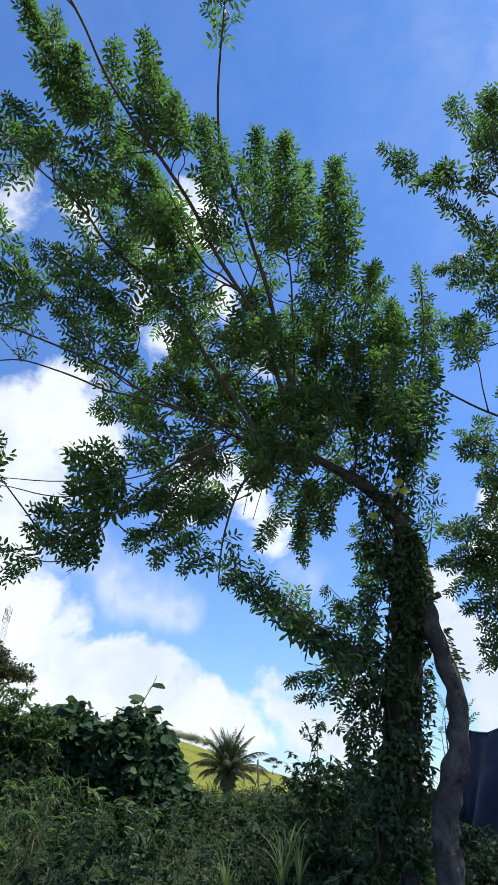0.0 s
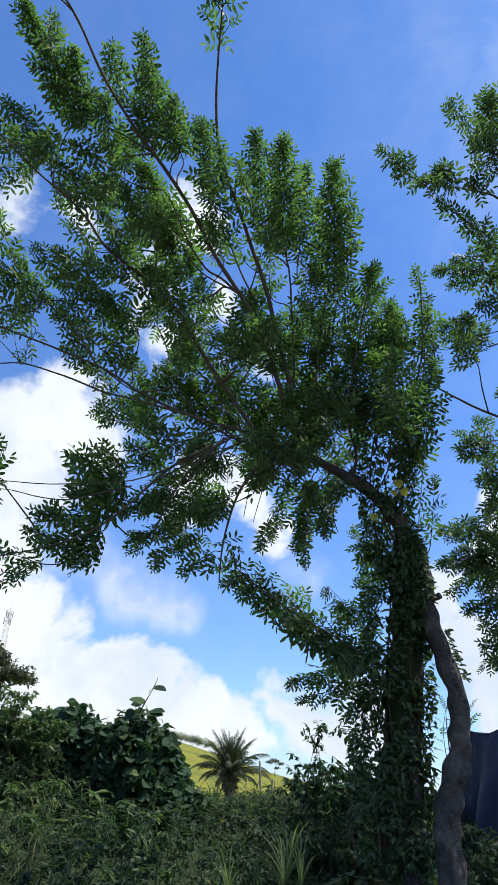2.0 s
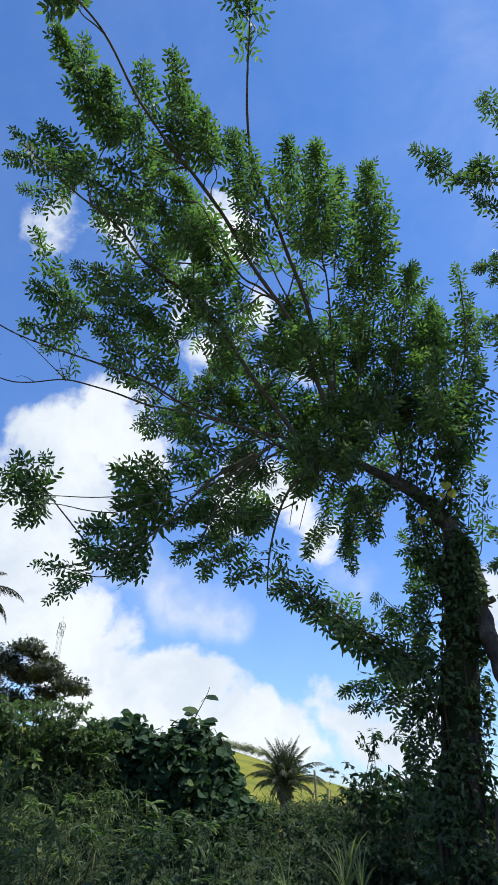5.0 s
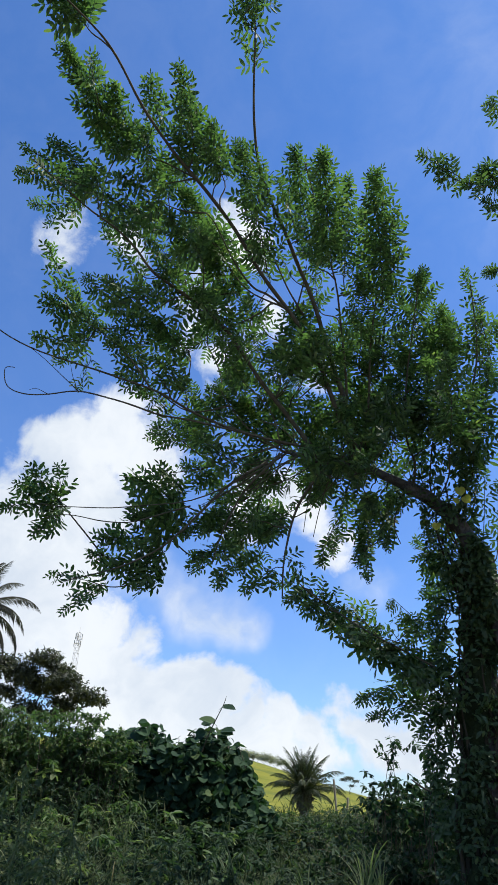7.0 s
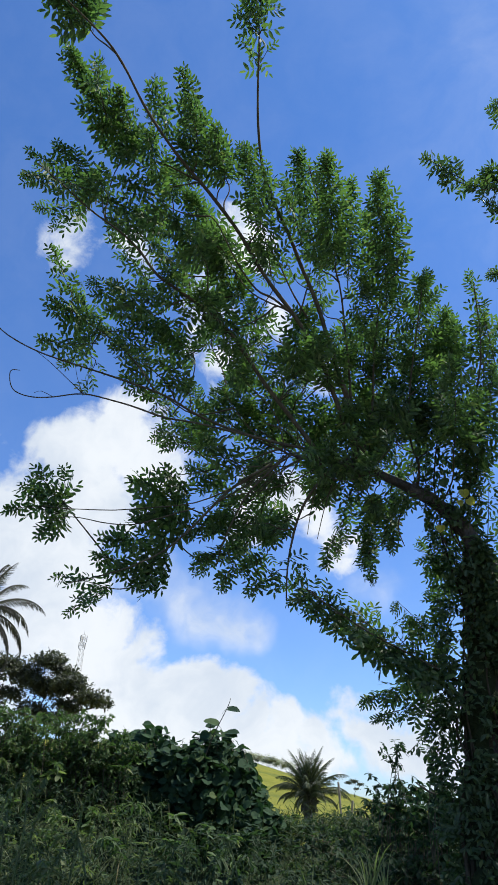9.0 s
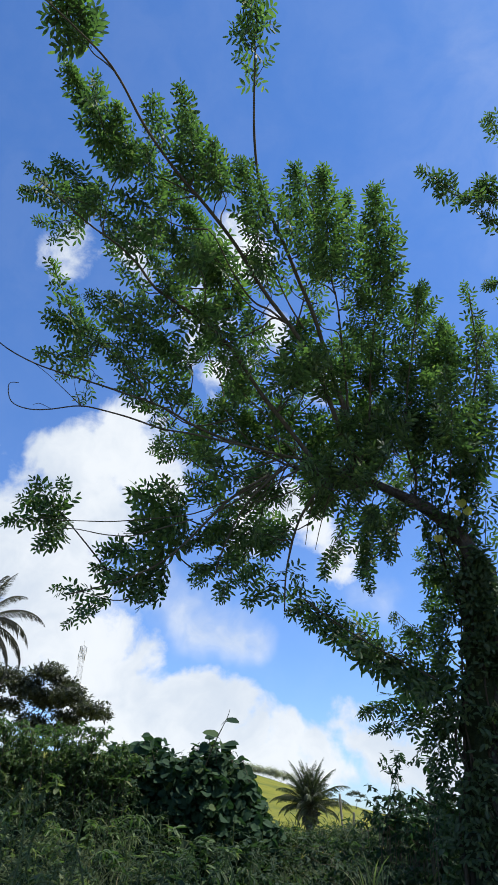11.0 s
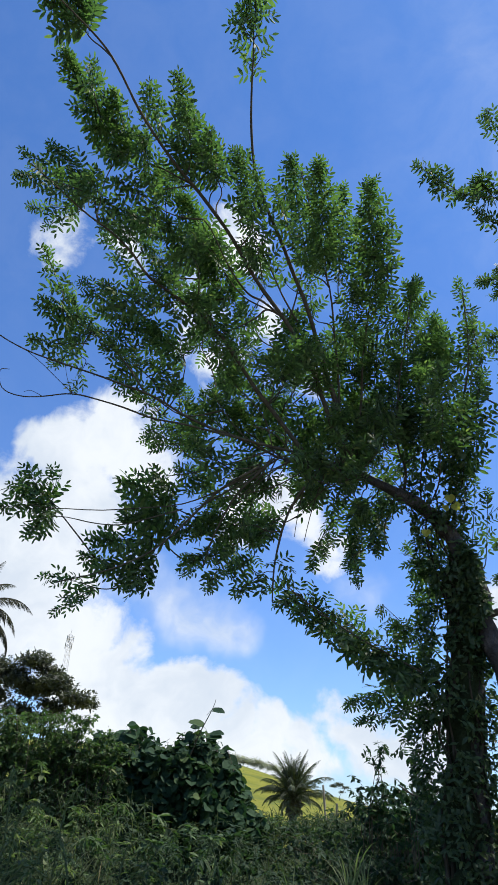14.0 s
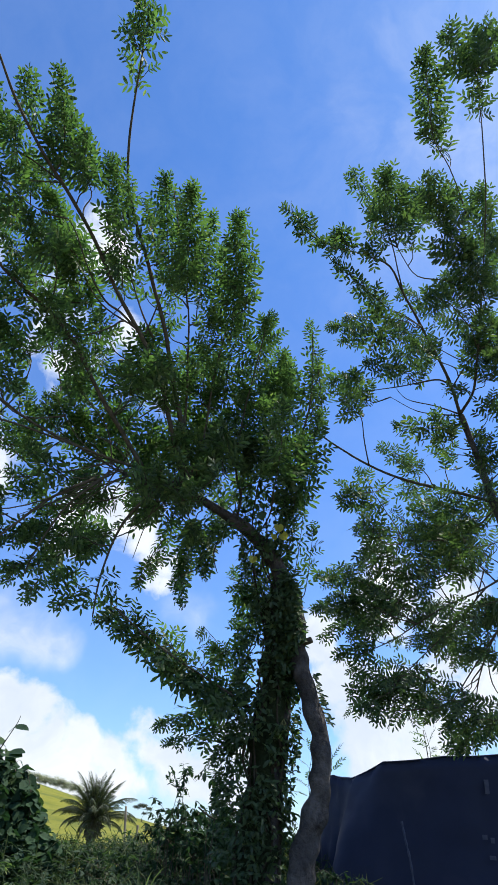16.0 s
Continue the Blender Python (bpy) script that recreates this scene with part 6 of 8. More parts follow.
wand(main, (0.61, 3.88, 3.23), (0.56, 3.90, 3.20), (0.52, 3.91, 3.16), 10, 0.10, 0.12, 3)
wand(main, (0.42, 3.90, 3.24), (0.43, 3.96, 3.23), (0.42, 3.95, 3.19), 10, 0.10, 0.12, 3)
wand(main, (0.36, 3.88, 3.30), (0.33, 3.97, 3.30), (0.29, 3.99, 3.26), 10, 0.10, 0.12, 3)
wand(main, (0.02, 4.26, 2.73), (-0.05, 4.31, 2.76), (-0.13, 4.34, 2.79), 8, 0.10, 0.50, 3)
wand(main, (0.02, 4.22, 2.72), (-0.04, 4.24, 2.70), (-0.09, 4.23, 2.68), 8, 0.10, 1.00, 3)
wand(main, (0.05, 4.31, 2.74), (0.01, 4.28, 2.77), (-0.02, 4.27, 2.81), 6, 0.10, 0.30, 3)
wand(main, (0.12, 4.28, 2.68), (0.06, 4.28, 2.69), (-0.01, 4.32, 2.73), 8, 0.10, 0.50, 3)
wand(main, (0.12, 4.23, 2.67), (0.07, 4.21, 2.64), (0.02, 4.27, 2.64), 8, 0.12, 1.00, 3)
wand(main, (0.15, 4.32, 2.69), (0.12, 4.31, 2.72), (0.09, 4.23, 2.74), 6, 0.10, 0.30, 3)
wand(main, (0.23, 4.29, 2.62), (0.16, 4.28, 2.64), (0.10, 4.26, 2.65), 10, 0.11, 0.50, 3)
wand(main, (0.23, 4.24, 2.61), (0.18, 4.26, 2.59), (0.13, 4.20, 2.56), 10, 0.13, 1.00, 3)
wand(main, (0.26, 4.34, 2.63), (0.22, 4.28, 2.65), (0.20, 4.23, 2.68), 6, 0.10, 0.30, 3)
wand(main, (0.35, 4.30, 2.56), (0.29, 4.35, 2.59), (0.23, 4.33, 2.60), 10, 0.12, 0.50, 3)
wand(main, (0.35, 4.25, 2.54), (0.30, 4.17, 2.51), (0.25, 4.18, 2.49), 10, 0.14, 1.00, 3)
wand(main, (0.38, 4.34, 2.57), (0.35, 4.32, 2.60), (0.32, 4.28, 2.62), 6, 0.10, 0.30, 3)
wand(main, (0.46, 4.30, 2.49), (0.40, 4.37, 2.52), (0.35, 4.41, 2.55), 12, 0.12, 0.50, 3)
wand(main, (0.45, 4.25, 2.48), (0.41, 4.23, 2.46), (0.37, 4.29, 2.45), 12, 0.15, 1.00, 3)
wand(main, (0.49, 4.35, 2.50), (0.47, 4.41, 2.55), (0.44, 4.40, 2.58), 6, 0.10, 0.30, 3)
wand(main, (0.57, 4.30, 2.43), (0.50, 4.23, 2.43), (0.44, 4.19, 2.44), 12, 0.13, 0.50, 3)
wand(main, (0.56, 4.25, 2.42), (0.51, 4.22, 2.39), (0.47, 4.18, 2.37), 12, 0.16, 1.00, 3)
wand(main, (0.60, 4.35, 2.44), (0.58, 4.36, 2.47), (0.56, 4.41, 2.52), 6, 0.10, 0.30, 3)
wand(main, (0.68, 4.30, 2.37), (0.61, 4.22, 2.37), (0.55, 4.20, 2.38), 12, 0.13, 0.50, 3)
wand(main, (0.67, 4.25, 2.36), (0.63, 4.23, 2.34), (0.57, 4.16, 2.31), 12, 0.16, 1.00, 3)
wand(main, (0.71, 4.34, 2.38), (0.69, 4.38, 2.42), (0.66, 4.32, 2.44), 6, 0.10, 0.30, 3)
wand(main, (0.78, 4.30, 2.31), (0.73, 4.30, 2.32), (0.65, 4.24, 2.33), 12, 0.12, 0.50, 3)
wand(main, (0.77, 4.25, 2.30), (0.73, 4.22, 2.28), (0.67, 4.17, 2.25), 12, 0.15, 1.00, 3)
wand(main, (0.81, 4.34, 2.32), (0.80, 4.39, 2.36), (0.77, 4.35, 2.38), 6, 0.10, 0.30, 3)
wand(main, (0.49, 3.52, 3.36), (0.44, 3.54, 3.40), (0.40, 3.59, 3.45), 12, 0.10, 0.12, 3)
wand(main, (0.37, 3.60, 3.23), (0.32, 3.58, 3.22), (0.28, 3.63, 3.23), 12, 0.10, 0.12, 3)
wand(main, (0.07, 3.58, 3.31), (0.05, 3.56, 3.35), (0.03, 3.47, 3.33), 12, 0.10, 0.12, 3)
wand(main, (0.25, 3.59, 3.28), (0.20, 3.66, 3.35), (0.14, 3.65, 3.38), 12, 0.10, 0.12, 3)
wand(main, (0.21, 3.59, 3.28), (0.16, 3.64, 3.36), (0.12, 3.66, 3.42), 12, 0.10, 0.12, 3)
wand(main, (0.32, 3.55, 3.35), (0.28, 3.52, 3.40), (0.25, 3.50, 3.44), 12, 0.10, 0.12, 3)
wand(main, (0.13, 3.62, 3.22), (0.08, 3.62, 3.25), (0.03, 3.65, 3.29), 12, 0.10, 0.12, 3)
wand(main, (0.40, 3.59, 3.23), (0.36, 3.64, 3.28), (0.31, 3.61, 3.30), 12, 0.10, 0.12, 3)
wand(main, (0.40, 3.57, 3.28), (0.36, 3.52, 3.28), (0.32, 3.46, 3.26), 12, 0.10, 0.12, 3)
dress(main, "dense green pinnate leaves with gaps of sky")
dress(second, "fine dark green pinnate leaves with gaps of sky")


# ---- leaf shapes for shrubs and creepers ----
def heart_leaf(rng):
    """Broad heart-shaped leaf, unit length along x, with a stalk."""
    half = [(0.0, 0.0), (-0.10, 0.22), (0.02, 0.44), (0.26, 0.55), (0.58, 0.50), (0.86, 0.28), (1.0, 0.0)]
    heap = Heap()
    cup, curl = rng.uniform(0.12, 0.35), rng.uniform(0.05, 0.3)
    spine = [(0.0, 0, 0), (0.25, 0, -0.02), (0.5, 0, -curl * 0.25), (0.78, 0, -curl * 0.6), (1.0, 0, -curl)]
    v = list(spine)
    for side in (1, -1):
        base = len(v)
        for x, y in half[1:6]:
            v.append((x, side * y, cup * y - curl * x * x + rng.uniform(-0.03, 0.03)))
        if side == 1:
            left = base
        else:
            right = base
    f = []
    for b, flip in ((left, False), (right, True)):
        for tri in ((0, b + 1, b), (0, 1, b + 1), (1, b + 2, b + 1), (1, 2, b + 2), (2, b + 3, b + 2), (2, 3, b + 3), (3, b + 4, b + 3), (3, 4, b + 4)):
            f.append(tri[::-1] if flip else tri)
    heap.add(v, f)
    heap.add(*tube([Vector((0, 0, 0)), Vector((-0.25, 0, -0.12)), Vector((-0.45, 0, -0.4))], 0.014, 0.018, 3))
    return np.concatenate(heap.verts), heap.faces


def oval_leaf(rng, wide=0.42):
    v, f = leaflet(1.0, wide, rng.uniform(0.15, 0.4), rng.uniform(0.05, 0.35))
    return np.array(v), f


def lance_leaf(rng):
    v, f = blade(1.0, 0.2, 0.3, rng.uniform(0.15, 0.6))
    return np.array(v), f


RNG = random.Random(21)
HEARTS = [heart_leaf(RNG) for _ in range(6)]
OVALS = [oval_leaf(RNG) for _ in range(6)]
LANCES = [lance_leaf(RNG) for _ in range(5)]
BLADES = [(np.array(v), f) for v, f in (blade(1.0, 0.05, 0.3, c) for c in (0.2, 0.5, 0.8, 0.35))]


def put_leaves(base, shapes, placed, mat, single=0, label="", rest_name="foliage"):
    """Leaves of a plant: the first ones as meshes of their own, the others as one mass."""
    at = base.location
    meshes = {}
    rest = Heap()
    for i, (k, m) in enumerate(placed):
        m = Matrix.Translation(-at) @ m
        if i < single:
            if k not in meshes:
                me = bpy.data.meshes.new("leaf")
                me.from_pydata([tuple(p) for p in shapes[k][0]], [], shapes[k][1])
                me.materials.append(mat)
                meshes[k] = me
            ob = new("leaf", meshes[k])
            ob.parent = base
            ob.matrix_basis = m
        else:
            rest.add_posed(*shapes[k], m)
    if rest.count:
        tagged(rest.make(rest_name, mat, base, label), kind="stuff")


def random_way(rng, rise):
    v = Vector((rng.gauss(0, 1), rng.gauss(0, 1), rng.gauss(0, 0.6) + rise))
    return v.normalized()


def stem(base, pts, r0, r1, mat=TWIG, name="stem", sides=5):
    line = [p - base.location for p in smooth_line(pts, 5)]
    v, f = tube(line, r0, r1, sides, 0.15)
    return mesh_object(name, v, f, mat, base, smooth=True)


# ---- creeper that wraps the trunk ----
def build_creeper():
    rng = random.Random(31)
    axis = smooth_line([(0.97, 4.32, 1.19), (0.98, 4.33, 1.50), (0.98, 4.32, 1.78), (1.00, 4.27, 2.08), (1.01, 4.20, 2.39), (1.01, 4.11, 2.71), (0.93, 4.02, 3.04), (0.89, 3.91, 3.30), (0.89, 3.78, 3.56), (0.89, 3.65, 3.82)], 8)
    base = thing("creeper", "dark leafy creeper hanging thickly round the leaning trunk", "climbing plant", axis[0])
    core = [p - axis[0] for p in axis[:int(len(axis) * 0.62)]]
    # core added inside the leaves, with the inner shade put into its colour
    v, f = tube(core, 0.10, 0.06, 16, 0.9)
    mesh_object("matted_growth", v, f, SHADE_FILL, base, "dark core painting the shade inside the creeper", smooth=True)
    for k in range(16):
        a = rng.uniform(0, 6.28)
        r = rng.uniform(0.07, 0.14)
        top = rng.randrange(len(axis) // 3, len(axis) - 6)
        pts = []
        for i in range(0, top, 4):
            a += rng.uniform(-0.8, 0.8)
            pts.append(axis[i] + Vector((math.cos(a) * r, math.sin(a) * r * 0.7, 0)))
        if len(pts) > 2:
            stem(base, pts, rng.uniform(0.006, 0.013), 0.004, VINE_BARK, "vine_stem", 6)
    placed = []
    for i in range(15000):
        s = rng.random() ** 1.05
        k = s * (len(axis) - 1)
        c = axis[min(int(k), len(axis) - 1)]
        a = rng.uniform(0, 6.28)
        if s > 0.62 and rng.random() < 0.40:
            continue
        wide = 0.19 + 0.035 * step(0.2, 0.4, s) + 0.04 * math.sin(s * 9.0) - 0.06 * step(0.55, 0.7, s)
        r = wide * rng.uniform(0.55, 1.05)
        out = Vector((math.cos(a), math.sin(a) * 0.8, 0))
        at = c + out * r + Vector((-0.03, 0, 0))
        if noise.noise(at * 5.0) + 0.5 * noise.noise(at * 13.0) < -0.20:
            continue
        ahead = out * 0.5 + Vector((rng.uniform(-1.0, 1.0), rng.uniform(-1.0, 1.0), rng.uniform(-1.2, 0.5)))
        placed.append((rng.randrange(6), frame_of(at, ahead, out + Vector((rng.uniform(-0.8, 0.8), rng.uniform(-0.8, 0.8), 0.6)), rng.uniform(0.020, 0.052))))
    # it spreads across the flank of the bare trunk as well
    flank = main.wood[47:84]
    for i in range(4200):
        c = flank[int(rng.random() ** 0.8 * (len(flank) - 1))]
        a = rng.uniform(2.0, 4.75)
        out = Vector((math.cos(a), math.sin(a) * 0.8, 0))
        at = c + out * rng.uniform(0.065, 0.15)
        if noise.noise(at * 4.0) < -0.15:
            continue
        ahead = out * 0.4 + Vector((rng.uniform(-1.0, 1.0), rng.uniform(-1.0, 1.0), rng.uniform(-1.2, 0.5)))
        placed.append((rng.randrange(6), frame_of(at, ahead, out + Vector((rng.uniform(-0.8, 0.8), rng.uniform(-0.8, 0.8), 0.6)), rng.uniform(0.026, 0.065))))
    # a few sprigs stand out on the far flank
    for i in range(45):
        c = main.wood[rng.randrange(42, 53)]
        out = Vector((1, rng.uniform(-0.7, 0.2), rng.uniform(-0.2, 0.3)))
        at = c + out * rng.uniform(0.045, 0.075)
        placed.append((rng.randrange(6), frame_of(at, out + Vector((0, rng.uniform(-0.6, 0.6), rng.uniform(-0.7, 0.4))), Vector((rng.uniform(-0.6, 0.6), -1, 0.5)), rng.uniform(0.028, 0.048))))
    put_leaves(base, OVALS, placed, CREEPER_LEAF, 300, "dark overlapping creeper leaves")
    # larger heart leaves about the fork
    placed = []
    for i in range(14):
        c = axis[rng.randrange(int(len(axis) * 0.60), len(axis))]
        a = rng.uniform(0, 6.28)
        out = Vector((math.cos(a), math.sin(a), 0))
        at = c + out * rng.uniform(0.05, 0.24)
        placed.append((rng.randrange(6), frame_of(at, out * 0.4 + Vector((0, 0, -1)), out, rng.uniform(0.04, 0.065))))
    put_leaves(base, HEARTS, placed, CREEPER_LEAF, 0, "broad dangling heart leaves", "broad_foliage")
    for at, size in (((0.91, 3.76, 3.22), 0.055), ((0.94, 3.77, 3.17), 0.05), ((0.89, 3.80, 3.17), 0.042), ((0.79, 3.88, 3.04), 0.048)):
        v, f = HEARTS[1]
        ob = mesh_object("yellow_leaf", v.tolist(), f, YELLOW_LEAF, base, "yellowed heart leaf about to drop")
        ob.matrix_basis = Matrix.Translation(-base.location) @ frame_of(Vector(at), Vector((rng.uniform(-0.6, 0.6), -0.2, -1)), Vector((rng.uniform(-0.6, 0.6), -1, rng.uniform(0, 0.6))), size)


build_creeper()


# ---- shrubs on the bank ----
for k in range(3):
    me = bpy.data.meshes.new("leaf_round" + str(k))
    me.from_pydata([tuple(p) for p in HEARTS[k][0]], [], HEARTS[k][1])
    me.materials.append(HEART_LEAF)


def build_hedge(crest, yc, depth, count, size, seed, label):
    """Leafy bush along a crest line of (x, top height)."""
    rng = random.Random(seed)
    x0, x1 = crest[0][0], crest[-1][0]
    xm = (x0 + x1) / 2
    base = thing("bush", label, "bush", (xm, yc, ground_z(xm, yc)), "bank shrubs")

    def top(x):
        for (a, za), (c, zc) in zip(crest, crest[1:]):
            if x <= c:
                return za + (zc - za) * (x - a) / (c - a)
        return crest[-1][1]
    placed = []
    for i in range(count):
        x = rng.uniform(x0, x1)
        arc = math.pi * rng.random() ** 0.9
        w = Vector((rng.uniform(-0.3, 0.3), -math.cos(arc), max(math.sin(arc), 0.1)))
        low = ground_z(x, yc) + 0.15
        lump = 0.95 + 0.18 * noise.noise(Vector((x * 2.6, arc * 1.4, seed))) + 0.12 * noise.noise(Vector((x * 7, arc * 3, seed)))
        lump *= 1.0 - 0.30 * rng.random() ** 2
        at = Vector((x + rng.uniform(-0.05, 0.05), yc - depth * math.copysign(abs(math.cos(arc)) ** 0.7, math.cos(arc)) * lump, low + (top(x) - low) * math.sin(arc) ** 0.6 * lump))
        ahead = Vector((rng.uniform(-1, 1), rng.uniform(-1, 0.6), rng.uniform(-1.0, 0.3)))
        up = w * 0.6 + Vector((rng.uniform(-0.9, 0.9), rng.uniform(-0.8, 0.8), rng.uniform(-0.1, 1.2)))
        placed.append((rng.randrange(6), frame_of(at, ahead, up, size * rng.uniform(0.55, 1.15))))
    placed.sort(key=lambda q: -q[1].translation.z + 0.6 * q[1].translation.y)
    put_leaves(base, HEARTS, placed, HEART_LEAF, 260, "overlapping dark heart-shaped leaves")
    for k in range(26):
        x = rng.uniform(x0 + 0.1, x1 - 0.1)
        head = Vector((x, yc + rng.uniform(-0.3, 0.3), top(x) - 0.06))
        foot = Vector((x + rng.uniform(-0.25, 0.25), yc + rng.uniform(-0.3, 0.3), ground_z(x, yc) - 0.05))
        stem(base, [foot, foot.lerp(head, 0.5) + Vector((0.05, 0, 0.1)), head], 0.009, 0.003)
    # shoots that stand out of the top, with their own leaves
    for k in range(40):
        x = rng.uniform(x0 + 0.1, x1 - 0.25)
        head = Vector((x, yc + rng.uniform(-0.35, 0.2), top(x) * rng.uniform(0.98, 1.05)))
        low = head - Vector((rng.uniform(-0.08, 0.08), 0, 0.3))
        stem(base, [low, low.lerp(head, 0.5) + Vector((0.02, 0, 0.0)), head], 0.004, 0.002)
        for i in range(5):
            at = low.lerp(head, rng.uniform(0.4, 1.02))
            m = frame_of(at - base.location, Vector((rng.uniform(-1, 1), rng.uniform(-0.8, 0.4), rng.uniform(-0.5, 0.2))), Vector((rng.uniform(-0.5, 0.5), rng.uniform(-1.2, 0.2), 1)), size * rng.uniform(0.9, 1.4))
            ob = new("leaf", bpy.data.meshes["leaf_round" + str(i % 3)])
            ob.parent = base
            ob.matrix_basis = m
    return base


bush = build_hedge(((-1.95, 1.82), (-1.71, 1.96), (-1.48, 2.06), (-1.20, 2.00), (-0.95, 2.02), (-0.70, 2.08), (-0.60, 1.94), (-0.48, 1.86), (-0.35, 1.62), (-0.22, 1.42)), 6.72, 0.55, 4600, 0.073, 41, "dark bush of broad heart-shaped leaves on the bank")
# the shoot that stands out of it
tip = Vector((-0.66, 6.12, 2.24))
stem(bush, [(-0.85, 6.30, 1.85), (-0.76, 6.2, 2.05), tip, tip + Vector((0.02, 0, 0.07))], 0.006, 0.002)
for at, size, way in (((-0.66, 6.12, 2.22), 0.11, (1, -0.2, -0.1)), ((-0.74, 6.18, 2.10), 0.13, (-1, -0.2, 0.25)), ((-0.70, 6.2, 2.02), 0.14, (0.9, -0.3, 0.0)), ((-0.66, 6.2, 2.04), 0.11, (1, -0.2, 0.1))):
    v, f = HEARTS[2]
    ob = mesh_object("leaf", v.tolist(), f, HEART_LEAF, bush)
    ob.matrix_basis = Matrix.Translation(-bush.location) @ frame_of(Vector(at), Vector(way), Vector((0, -0.5, 1)), size)


def build_shrub(foot, stems, reach, height, leaf_size, gap, seed, label, shapes, mat, lean=(0, 0), sag=0.0, singles=120):
    """A shrub of several stems with leaves set along them."""
    rng = random.Random(seed)
    foot = Vector((foot[0], foot[1], ground_z(foot[0], foot[1]) - 0.04))
    base = thing("shrub", label, "shrub", foot, "bank shrubs")
    placed = []
    for k in range(stems):
        a = rng.uniform(0, 6.28)
        h = height * rng.uniform(0.72, 1.0)
        out = reach * math.sqrt(rng.random())
        top = foot + Vector((math.cos(a) * out + lean[0] * h, math.sin(a) * out * 0.8 + lean[1] * h, h))
        start = foot + Vector((math.cos(a) * out * 0.7, math.sin(a) * out * 0.7, 0))
        mid = start.lerp(top, 0.55) + Vector((rng.uniform(-0.06, 0.06), rng.uniform(-0.06, 0.06), 0.06 * h))
        end = top + Vector((math.cos(a) * 0.12, math.sin(a) * 0.12, -sag * rng.random()))
        line = smooth_line([start, mid, top, end], 6)
        wood = Heap()
        wood.add(*tube([p - foot for p in line], 0.0035, 0.0012, 5))
        length = sum((line[i + 1] - line[i]).length for i in range(len(line) - 1))
        total = int(length * 0.85 / gap)
        side = max(3, total // 12)
        for n in range(side):
            s = 0.08 + 0.90 * (n + rng.random()) / side
            q = s * (len(line) - 1)
            j = min(int(q), len(line) - 2)
            at = line[j].lerp(line[j + 1], q - j)
            b = rng.uniform(0, 6.28)
            tip = at + Vector((math.cos(b), math.sin(b), rng.uniform(0.1, 0.9))) * rng.uniform(0.04, 0.15)
            wood.add(*tube([at - foot, at.lerp(tip, 0.5) - foot + Vector((0, 0, 0.008)), tip - foot], 0.0018, 0.0008, 3))
            for i in range(total // side):
                way = Vector((rng.uniform(-1, 1), rng.uniform(-1, 1), rng.uniform(-0.9, 0.4)))
                placed.append((rng.randrange(len(shapes)), frame_of(at.lerp(tip, rng.uniform(0.1, 1.0)), way, Vector((rng.uniform(-0.6, 0.6), rng.uniform(-0.6, 0.6), 1)), leaf_size * rng.uniform(0.6, 1.2))))
        wood.make("stem", TWIG, base)
    rng.shuffle(placed)
    put_leaves(base, shapes, placed, mat, min(singles, len(placed) // 2), "mass of small leaves")
    return base


LIGHT = "tangled light green shrub of small oval leaves"
build_shrub((-2.10, 5.95), 64, 0.50, 1.17, 0.040, 0.0060, 51, LIGHT, OVALS, SHRUB_LEAF, singles=200)
build_shrub((-2.70, 5.90), 64, 0.55, 1.17, 0.040, 0.0060, 52, LIGHT, OVALS, SHRUB_LEAF)
build_shrub((-1.72, 6.00), 40, 0.34, 1.06, 0.040, 0.0065, 53, LIGHT, OVALS, SHRUB_LEAF)
build_shrub((-3.35, 6.10), 50, 0.55, 1.10, 0.045, 0.0080, 50, LIGHT, OVALS, SHRUB_LEAF, singles=40)
build_shrub((0.78, 5.65), 34, 0.29, 0.86, 0.055, 0.0110, 54, "open shrub with drooping oval leaves beside the trunk", OVALS, HEART_LEAF, (0.05, 0), 0.08)
build_shrub((0.63, 5.62), 4, 0.06, 1.14, 0.045, 0.0160, 55, "wispy shrub with bent bare tips", OVALS, HEART_LEAF, (0.03, 0), 0.06)
build_shrub((0.95, 5.35), 26, 0.28, 0.78, 0.055, 0.0120, 56, "open shrub with drooping oval leaves beside the trunk", OVALS, HEART_LEAF, (0, 0), 0.08)
build_shrub((0.84, 4.95), 3, 0.06, 1.10, 0.065, 0.0200, 59, "slim shrub with dangling oval leaves against the trunk", OVALS, HEART_LEAF, (0.0, 0), 0.10)
build_shrub((0.38, 6.30), 22, 0.28, 0.46, 0.045, 0.0100, 57, "low dark shrub on the bank", OVALS, WEED_LEAF)
build_shrub((0.90, 6.50), 30, 0.45, 0.66, 0.050, 0.0100, 154, "low dark shrub on the bank", OVALS, WEED_LEAF, singles=20)
for k, (x, y, h) in enumerate(((-0.15, 7.3, 0.44), (0.30, 7.5, 0.42), (0.72, 7.4, 0.45), (1.15, 7.3, 0.55), (1.60, 7.2, 0.60))):
    build_shrub((x, y), 34, 0.42, h, 0.045, 0.0060, 160 + k, "low dark shrub along the crest of the bank", OVALS, WEED_LEAF, singles=20)
build_shrub((0.52, 5.15), 34, 0.34, 0.46, 0.045, 0.0070, 171, "low tangled shrub at the foot of the taller one", OVALS, WEED_LEAF, singles=60)
build_shrub((0.92, 4.95), 24, 0.26, 0.42, 0.045, 0.0070, 172, "low tangled shrub at the foot of the taller one", OVALS, WEED_LEAF, singles=60)
build_shrub((1.75, 5.20), 18, 0.30, 0.55, 0.050, 0.0120, 58, "low dark shrub in front of the tarpaulin", OVALS, WEED_LEAF)


